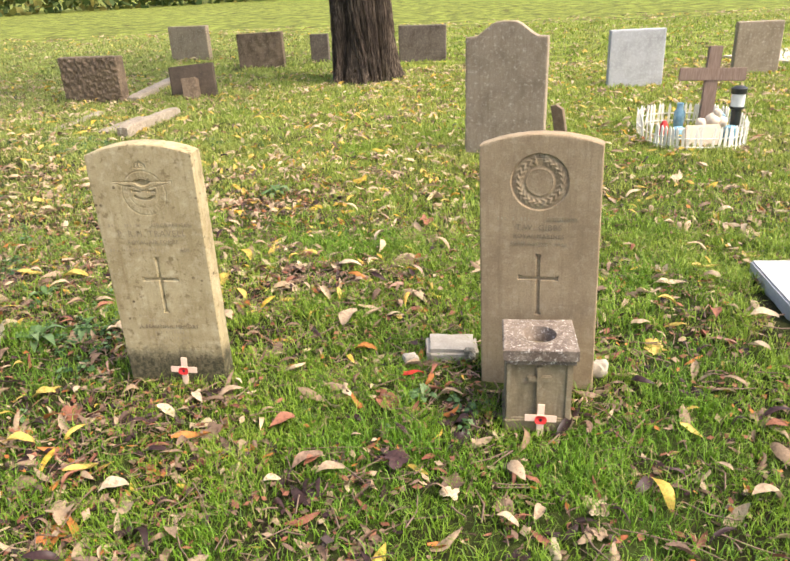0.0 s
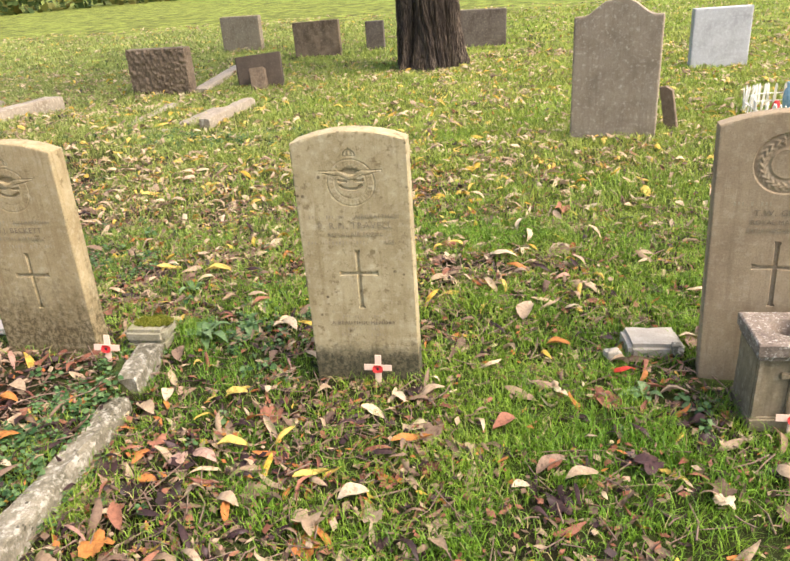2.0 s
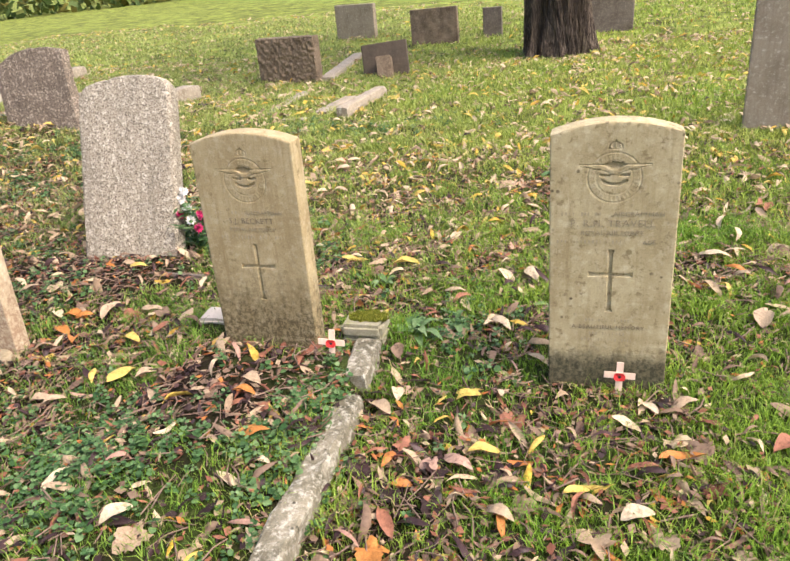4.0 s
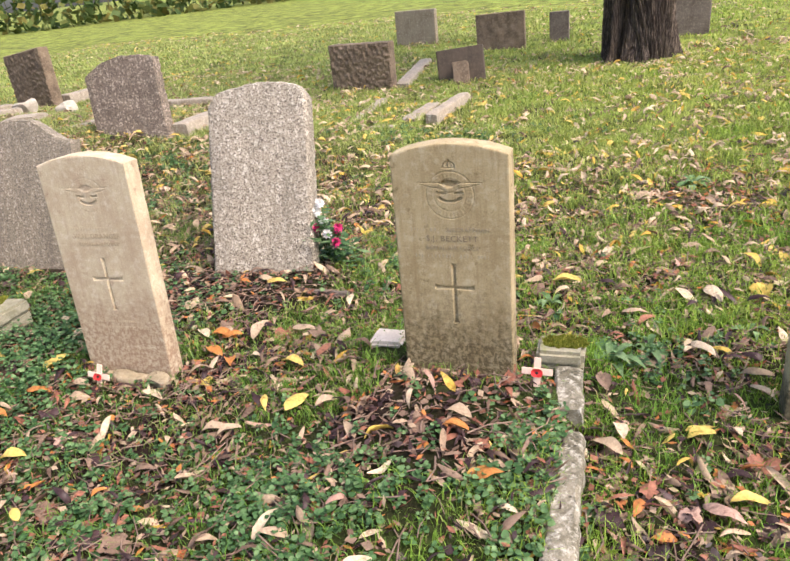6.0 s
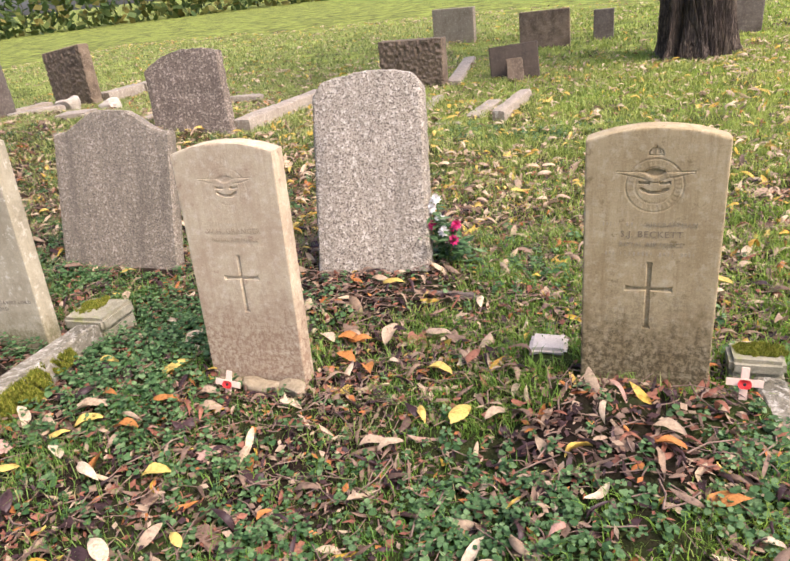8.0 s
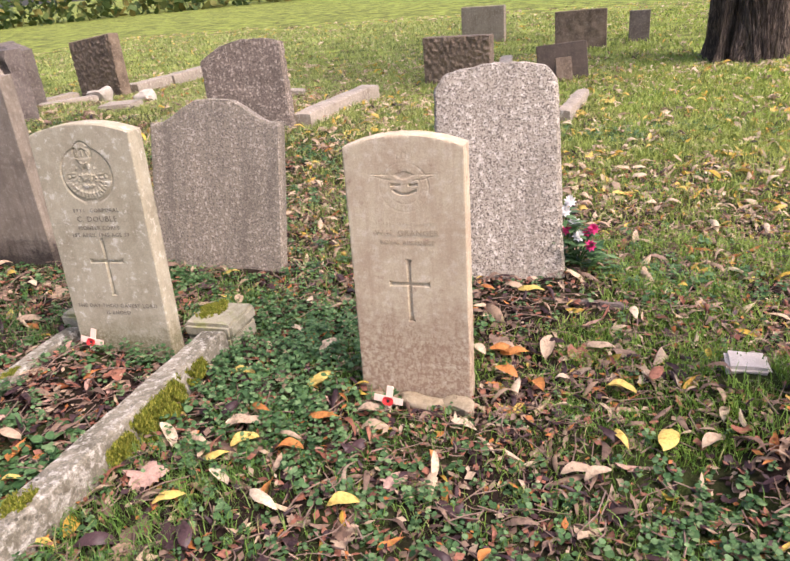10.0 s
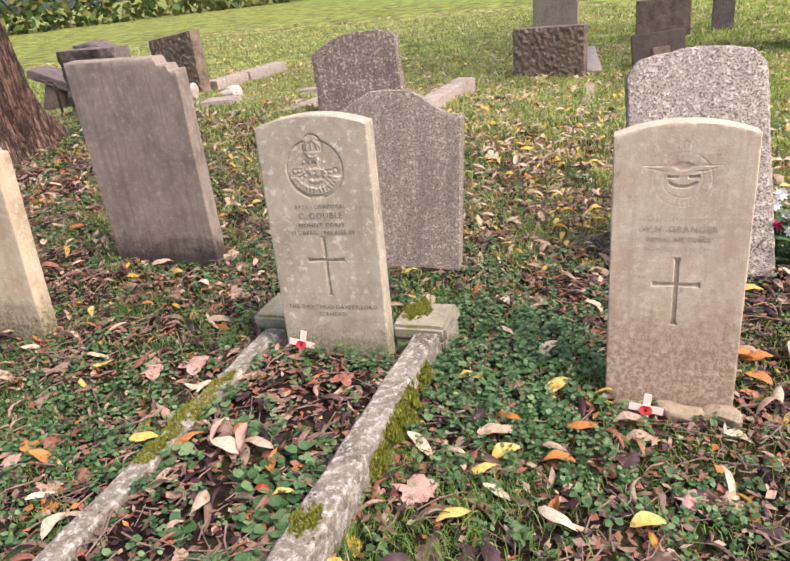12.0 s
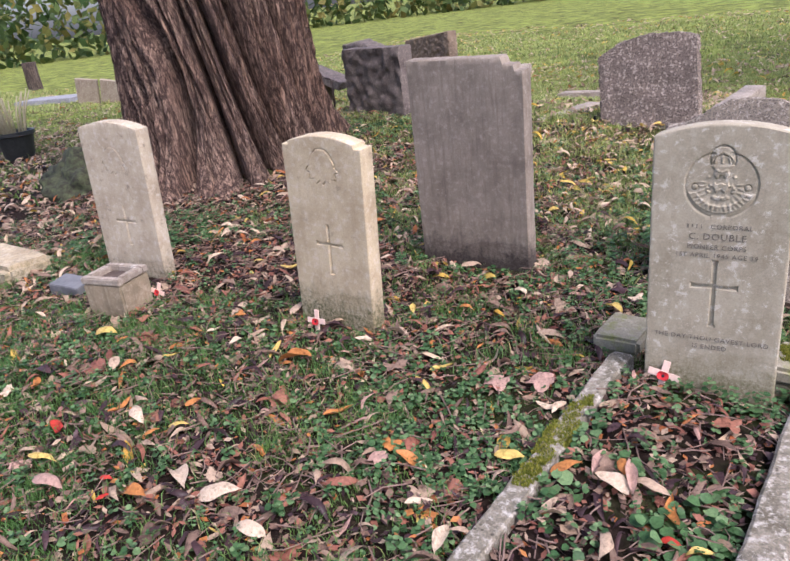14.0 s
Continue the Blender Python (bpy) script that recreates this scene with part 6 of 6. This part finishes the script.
OVAL_QUADS = np.array([[i * 3 + j, i * 3 + j + 1, i * 3 + j + 4, i * 3 + j + 3] for i in range(7) for j in range(2)])
LOBE_A = np.linspace(0, 2 * math.pi, 30, endpoint=False)
LOBE_R = 0.5 * (0.66 + 0.30 * np.abs(np.cos(LOBE_A * 2.5)) ** 1.2 * (0.75 + 0.25 * np.cos(LOBE_A)) + 0.05 * np.cos(LOBE_A * 15)) * (1 - 0.25 * (np.cos(LOBE_A) < -0.9))


def lobed_leaves(r, x, y, z, length, tilt):
    """Lobed leaves of the maple kind."""
    n = len(x)
    p = np.zeros((n, 31, 3))
    L = length[:, None]
    jag = LOBE_R[None, :] * (0.94 + 0.12 * r.random((n, 30)))
    p[:, 1:, 0], p[:, 1:, 1] = jag * np.cos(LOBE_A) * L * 1.1, jag * np.sin(LOBE_A) * L * 0.85
    p[:, 1:, 2] = L * (0.10 * np.cos(LOBE_A * 3 + r.random((n, 1)) * 6) + 0.12 * np.abs(np.sin(LOBE_A)) * r.random((n, 1)) + 0.05 * (r.random((n, 30)) - 0.5))
    return settle(r, p, x, y, z, tilt)


LOBE_TRIS = np.array([[0, 1 + k, 1 + (k + 1) % 30] for k in range(30)])
KINDS = ["tan", "cream", "yellow", "orange", "brown", "dark", "pink", "red", "rust"]
LAWN = np.array([0.19, 0.085, 0.050, 0.035, 0.27, 0.26, 0.02, 0.0, 0.09])
LITTER = np.array([0.170, 0.022, 0.014, 0.038, 0.27, 0.33, 0.025, 0.0, 0.13])
FAR_LAWN = np.array([0.30, 0.36, 0.20, 0.015, 0.08, 0.03, 0.0, 0.0, 0.015])
DRY = np.array([0.42, 0.14, 0.03, 0.06, 0.24, 0.06, 0.01, 0.0, 0.06])
HEAP = np.array([0.10, 0.02, 0.0, 0.05, 0.27, 0.38, 0.03, 0.0, 0.20])

rl = np.random.default_rng(11)
lv, lq, lt, mq, mt, total = [], [], [], [], [], 0
for x0, x1, y0, y1, per, lo, hi in ((-9.0, 2.4, 0.35, 3.6, 620, 0.034, 0.115), (-10.5, 3.6, 3.6, 6.5, 390, 0.05, 0.115), (-11.5, 5.5, 6.5, 10.5, 380, 0.055, 0.12),
                                    (-18, 9, 10.5, 20, 60, 0.07, 0.12), (-15, -9, 1, 8, 260, 0.06, 0.12), (-26, -15, 1, 10, 90, 0.06, 0.11),
                                    (-14, 8, -7, 0.35, 60, 0.06, 0.11), (2.4, 9.0, 0.35, 6.5, 70, 0.06, 0.11), (5.5, 11.0, 6.5, 10.5, 60, 0.07, 0.12)):
    x, y = scatter(rl, x0, x1, y0, y1, per, leafiness)
    n = len(x)
    left = ease(0.8, 4.8, -x) * (1 - ease(4.0, 7.5, y))
    away = ease(2.2, 4.4, y) * (1 - ease(5.5, 9, -x) * (1 - ease(7, 10, y)))
    heap = np.clip(spot(x, y, -2.3, 1.86, 0.3, 0.18) + spot(x, y, -4.5, 1.82, 0.22, 0.14) + 0.6 * spot(x, y, -3.4, 2.76, 0.4, 0.12), 0, 1)
    odds = LAWN * (1 - left[:, None]) + LITTER * left[:, None]
    odds = odds * (1 - away[:, None]) + FAR_LAWN * away[:, None]
    odds = odds * (1 - heap[:, None]) + HEAP * heap[:, None]
    dry = (ease(6.2, 8.4, -x - 0.35 * (2.2 - y)) * (1 - ease(8, 10, y)))[:, None]
    odds = odds * (1 - dry) + DRY * dry
    tone = (rl.random(n)[:, None] > np.cumsum(odds / odds.sum(axis=1)[:, None], axis=1)).sum(axis=1).clip(0, 8)
    length = (lo + (hi - lo) * rl.random(n) ** 1.7) * (1 - 0.25 * heap)
    lift = 0.002 + 0.022 * greenness(x, y) * rl.random(n) + 0.012 * heap * rl.random(n)
    z = land(x, y) + lift
    lobed = rl.random(n) < 0.07 * (1 - heap)
    o = ~lobed
    lv.append(oval_leaves(rl, x[o], y[o], z[o], length[o], np.where(tone[o] > 3, 0.05, 0.10) + 0.12 * rl.random(o.sum()), 0.65, 1.15))
    lq.append((total + np.arange(o.sum())[:, None, None] * 24 + OVAL_QUADS[None]).reshape(-1, 4))
    mq.append(np.repeat(tone[o], 14))
    total += o.sum() * 24
    lv.append(lobed_leaves(rl, x[lobed], y[lobed], z[lobed], length[lobed] * 1.05, 0.7))
    lt.append((total + np.arange(lobed.sum())[:, None, None] * 31 + LOBE_TRIS[None]).reshape(-1, 3))
    mt.append(np.repeat(tone[lobed], 30))
    total += lobed.sum() * 31
litter_mesh = fast_mesh("leaf_litter", np.concatenate(lv), np.concatenate(lq), np.concatenate(lt), LEAF["tan"])
for key in KINDS[1:]:
    litter_mesh.materials.append(LEAF[key])
litter_mesh.polygons.foreach_set("material_index", np.concatenate(mq + mt))
litter = new("leaf_litter", litter_mesh)
tagged(litter, "fallen autumn leaves, tan, yellow, brown and dark", "leaf litter", kind="stuff")

# crumbs of broken leaf between the blades
cx1, cy1 = scatter(rl, -9, 2.4, 0.35, 5.0, 2700, lambda x, y: np.clip(0.75 * leafiness(x, y), 0, 0.9))
n = len(cx1)
ca, cl = rl.random(n) * 2 * math.pi, 0.006 + 0.013 * rl.random(n)
cu = np.stack([np.cos(ca), np.sin(ca), 0.8 * (rl.random(n) - 0.5)], -1) * cl[:, None]
cw = np.stack([-np.sin(ca), np.cos(ca), 1.2 * (rl.random(n) - 0.5)], -1) * (cl * (0.25 + 0.45 * rl.random(n)))[:, None]
cp = np.stack([cx1, cy1, land(cx1, cy1) + 0.004 + 0.02 * rl.random(n)], -1)
crumb_mesh = fast_mesh("leaf_crumbs", np.stack([cp - cu, cp + cw, cp + cu, cp - cw], 1).reshape(-1, 3), np.arange(n * 4).reshape(-1, 4), [], LEAF["brown"], False)
for key in ("dark", "rust", "tan", "orange"):
    crumb_mesh.materials.append(LEAF[key])
crumb_mesh.polygons.foreach_set("material_index", np.searchsorted([0.30, 0.56, 0.82, 0.95], rl.random(n)))
crumbs = new("leaf_crumbs", crumb_mesh)
tagged(crumbs, "small brown crumbs of broken leaves", "leaf litter", kind="stuff")

# twigs among the leaves
tw_v, tw_q = [], []
tx, ty = scatter(rl, -9, 2.4, 0.35, 4.0, 260, lambda x, y: np.clip(leafiness(x, y), 0, 1))
for k in range(len(tx)):
    a, l, rad = rl.random() * 6.28, 0.04 + 0.14 * rl.random() ** 2, 0.0012 + 0.002 * rl.random()
    z0 = float(land(tx[k], ty[k])) + 0.012 + 0.015 * rl.random()
    d, side = np.array([math.cos(a), math.sin(a), (rl.random() - 0.5) * 0.25]), np.array([-math.sin(a), math.cos(a), 0])
    bend = (rl.random() - 0.5) * 0.3 * l
    for s in (-1.0, 0.0, 1.0):
        c = np.array([tx[k], ty[k], z0]) + d * l * s * 0.5 + side * bend * (1 - s * s)
        for off in (side * rad, np.array([0, 0, rad]), -side * rad):
            tw_v.append(c + off)
    n = k * 9
    for i in range(2):
        for j in range(3):
            tw_q.append((n + i * 3 + j, n + i * 3 + (j + 1) % 3, n + i * 3 + 3 + (j + 1) % 3, n + i * 3 + 3 + j))
twigs = new("twigs", fast_mesh("twigs", np.array(tw_v), np.array(tw_q), [], M_TWIG))
tagged(twigs, "thin brown twigs scattered among dead leaves", "twigs", kind="stuff")

# the large single leaves
rs = np.random.default_rng(77)
zero = np.zeros(1)
SHAPES = {}
STEPS = np.linspace(0, 1, 11)
STEP_QUADS = np.array([[i * 3 + j, i * 3 + j + 1, i * 3 + j + 4, i * 3 + j + 3] for i in range(10) for j in range(2)])
for key in KINDS:
    for form in range(3):
        v = oval_leaves(np.random.default_rng(100 + form), zero, zero, zero, np.ones(1), np.array([0.16 + 0.04 * form]), 0.35, 0.0, STEPS, 0.03 + np.sin(STEPS ** 0.8 * math.pi) ** 0.8)
        span = v[-2] - v[1]
        a = -math.atan2(span[1], span[0])
        v = np.stack([v[:, 0] * math.cos(a) - v[:, 1] * math.sin(a), v[:, 0] * math.sin(a) + v[:, 1] * math.cos(a), v[:, 2]], -1)
        SHAPES[key, form] = fast_mesh("fallen_leaf", v, STEP_QUADS, [], LEAF[key])
    SHAPES[key, "lobed"] = fast_mesh("fallen_leaf", lobed_leaves(np.random.default_rng(9), zero, zero, zero, np.ones(1), 0.1), [], LOBE_TRIS, LEAF[key])
WORDS = {"tan": "tan papery", "cream": "pale cream", "yellow": "bright yellow", "orange": "orange-brown", "brown": "brown curled", "dark": "dark purple-brown",
         "pink": "pinkish tan", "red": "deep red", "rust": "rust brown"}


def fallen_leaf(x, y, turn, length, colour, lobed=False, slim=1.0):
    length = min(length, 0.130)
    ob = new("fallen_leaf", SHAPES[colour, "lobed" if lobed else int(rs.integers(0, 3))])
    wide = 1.0 if lobed else rs.uniform(0.85, 1.35) * slim
    ob.matrix_basis = pose(x, y, lay(x, y) + 0.026, rs.uniform(-10, 10), rs.uniform(-10, 10), turn) @ Matrix.Diagonal((length, length * wide, length, 1))
    return tagged(ob, WORDS[colour] + (" lobed" if lobed else " oval") + " leaf fallen on the grass", "leaf", "large fallen leaves")


fallen_leaf(-0.956, 1.759, 9, 0.123, "orange")
fallen_leaf(-1.480, 1.680, 11, 0.096, "yellow")
fallen_leaf(-2.265, 2.970, 0, 0.150, "yellow")
fallen_leaf(-1.210, 1.572, 16, 0.104, "yellow")
fallen_leaf(-1.082, 1.505, 18, 0.086, "cream")
fallen_leaf(-0.607, 2.546, 76, 0.140, "tan")
fallen_leaf(-0.387, 3.157, -33, 0.150, "cream")
fallen_leaf(-0.697, 3.071, -20, 0.150, "cream")
fallen_leaf(-0.430, 2.594, 2, 0.056, "cream")
fallen_leaf(0.543, 1.853, -50, 0.077, "yellow")
fallen_leaf(-0.152, 1.544, 19, 0.069, "cream", True)
fallen_leaf(0.026, 1.632, -68, 0.098, "tan")
fallen_leaf(-0.306, 2.123, 15, 0.075, "red")
fallen_leaf(-0.308, 1.671, -23, 0.099, "dark", True)
fallen_leaf(0.920, 3.112, -6, 0.116, "yellow")
fallen_leaf(0.728, 2.915, -4, 0.121, "cream")
fallen_leaf(0.890, 2.338, -42, 0.076, "cream")
fallen_leaf(-0.503, 2.319, 1, 0.085, "orange")
fallen_leaf(-0.490, 1.610, 10, 0.088, "tan")
fallen_leaf(-0.570, 1.655, 43, 0.106, "brown")
fallen_leaf(-0.649, 1.569, 16, 0.050, "cream")
fallen_leaf(0.991, 2.594, -11, 0.104, "cream")
fallen_leaf(0.787, 1.890, -12, 0.060, "rust")
fallen_leaf(-1.564, 2.430, 47, 0.062, "cream")
fallen_leaf(-0.515, 2.004, -46, 0.061, "cream")
fallen_leaf(0.525, 2.519, 16, 0.081, "tan")
fallen_leaf(-0.464, 3.151, 75, 0.099, "tan")
fallen_leaf(0.816, 2.601, -94, 0.110, "rust")
fallen_leaf(-2.107, 1.566, 14, 0.086, "orange")
fallen_leaf(-2.044, 1.464, -4, 0.056, "cream")
fallen_leaf(-1.567, 1.950, 16, 0.081, "yellow")
fallen_leaf(-1.520, 2.437, -56, 0.139, "cream")
fallen_leaf(-1.536, 2.851, -59, 0.150, "cream")
fallen_leaf(-2.952, 4.169, 12, 0.150, "yellow")
fallen_leaf(-1.618, 1.611, 33, 0.072, "pink", True)
fallen_leaf(-1.541, 1.622, -34, 0.114, "pink")
fallen_leaf(-3.004, 1.543, 44, 0.100, "tan")
fallen_leaf(-2.815, 1.911, 77, 0.141, "yellow")
fallen_leaf(-3.335, 2.324, 3, 0.123, "orange")
fallen_leaf(-3.189, 2.364, 87, 0.150, "tan")
fallen_leaf(-3.005, 2.405, 6, 0.107, "tan")
fallen_leaf(-3.123, 2.196, -8, 0.050, "cream")
fallen_leaf(-2.014, 2.937, 8, 0.122, "yellow")
fallen_leaf(-1.443, 2.891, -67, 0.150, "cream")
fallen_leaf(-1.568, 1.986, 17, 0.088, "yellow")
fallen_leaf(-3.894, 2.013, 67, 0.116, "yellow")
fallen_leaf(-4.024, 1.707, 30, 0.111, "tan")
fallen_leaf(-3.817, 1.437, -21, 0.108, "cream")
fallen_leaf(-3.615, 1.486, 22, 0.087, "yellow")
fallen_leaf(-3.516, 1.600, 72, 0.076, "pink")
fallen_leaf(-2.942, 2.151, -4, 0.093, "yellow")
fallen_leaf(-3.462, 1.397, 47, 0.078, "orange")
fallen_leaf(-3.236, 1.414, 68, 0.051, "orange")
fallen_leaf(-2.231, 1.746, 1, 0.077, "orange")
fallen_leaf(-3.050, 1.760, 18, 0.091, "tan")
fallen_leaf(-2.704, 1.905, 46, 0.093, "tan")
fallen_leaf(-2.232, 1.805, -16, 0.086, "tan")
fallen_leaf(-2.138, 1.581, 35, 0.070, "orange")
fallen_leaf(-1.739, 2.689, -7, 0.097, "tan")
fallen_leaf(-4.203, 1.609, -41, 0.126, "cream")
fallen_leaf(-4.026, 1.734, 22, 0.113, "cream")
fallen_leaf(-4.022, 1.560, 32, 0.075, "yellow")
fallen_leaf(-3.966, 1.490, -27, 0.088, "cream")
fallen_leaf(-4.161, 1.435, -35, 0.128, "pink", True)
fallen_leaf(-3.888, 2.010, 68, 0.150, "yellow")
fallen_leaf(-3.788, 1.793, 2, 0.108, "orange")
fallen_leaf(-3.840, 1.651, 8, 0.086, "orange")
fallen_leaf(-3.296, 2.327, 2, 0.102, "orange")
fallen_leaf(-2.938, 1.903, -63, 0.082, "yellow")
fallen_leaf(-3.508, 1.601, -36, 0.089, "pink", True)
fallen_leaf(-3.195, 2.132, -52, 0.096, "orange")
fallen_leaf(-2.996, 1.756, 39, 0.085, "tan")
fallen_leaf(-4.550, 1.383, 112, 0.125, "orange")
fallen_leaf(-4.458, 1.277, 30, 0.062, "yellow")
fallen_leaf(-4.748, 1.452, 93, 0.105, "pink", slim=0.5)
fallen_leaf(-4.661, 1.434, 112, 0.120, "pink", slim=0.5)
fallen_leaf(-4.523, 1.284, 12, 0.050, "red")
fallen_leaf(-4.179, 2.157, 2, 0.076, "tan")
fallen_leaf(-4.009, 2.321, 4, 0.096, "orange")
fallen_leaf(-4.111, 2.304, -37, 0.099, "cream")
fallen_leaf(-5.789, 0.770, 15, 0.088, "orange")
fallen_leaf(-5.736, 0.881, -20, 0.133, "cream")
fallen_leaf(-5.585, 0.891, 35, 0.133, "cream")
fallen_leaf(-5.197, 1.260, -11, 0.117, "orange")
fallen_leaf(-5.296, 1.227, 22, 0.081, "pink", True)
fallen_leaf(-5.549, 1.349, 54, 0.098, "orange")
fallen_leaf(-5.963, 1.049, 27, 0.075, "yellow")
fallen_leaf(-6.003, 0.981, 61, 0.050, "orange")
fallen_leaf(-6.038, 1.168, 78, 0.060, "orange")
fallen_leaf(-6.216, 0.729, 21, 0.105, "yellow")
fallen_leaf(-6.075, 0.669, 7, 0.150, "pink")
fallen_leaf(-4.980, 1.409, 32, 0.089, "yellow")
fallen_leaf(-5.183, 1.716, 22, 0.114, "pink", True)
fallen_leaf(-5.062, 1.794, 0, 0.122, "pink", True)
fallen_leaf(-5.103, 1.142, 45, 0.079, "cream")
fallen_leaf(-6.327, 0.846, -19, 0.118, "red")
fallen_leaf(-5.934, 0.772, 16, 0.050, "red")
fallen_leaf(-5.857, 0.720, 62, 0.050, "red")
fallen_leaf(-5.902, 1.529, 26, 0.150, "orange")
fallen_leaf(-6.701, 0.972, -34, 0.103, "orange")
fallen_leaf(-6.856, 1.358, 9, 0.150, "yellow")
fallen_leaf(-6.408, 1.574, 46, 0.062, "cream")

# more leaves of middling size, thickest in the litter
for k in range(170):
    x, y = rs.uniform(-6.9, 0.9), rs.uniform(0.75, 2.75)
    if rs.random() > 0.25 + 0.75 * float(ease(0.0, 3.5, -x)) or not bool(clear(np.array(x), np.array(y))):
        continue
    colour = ("tan", "tan", "cream", "brown", "orange", "cream", "rust", "yellow", "dark")[int(rs.integers(0, 9))]
    fallen_leaf(x, y, rs.uniform(0, 360), rs.uniform(0.06, 0.11), colour, bool(rs.random() < 0.14))
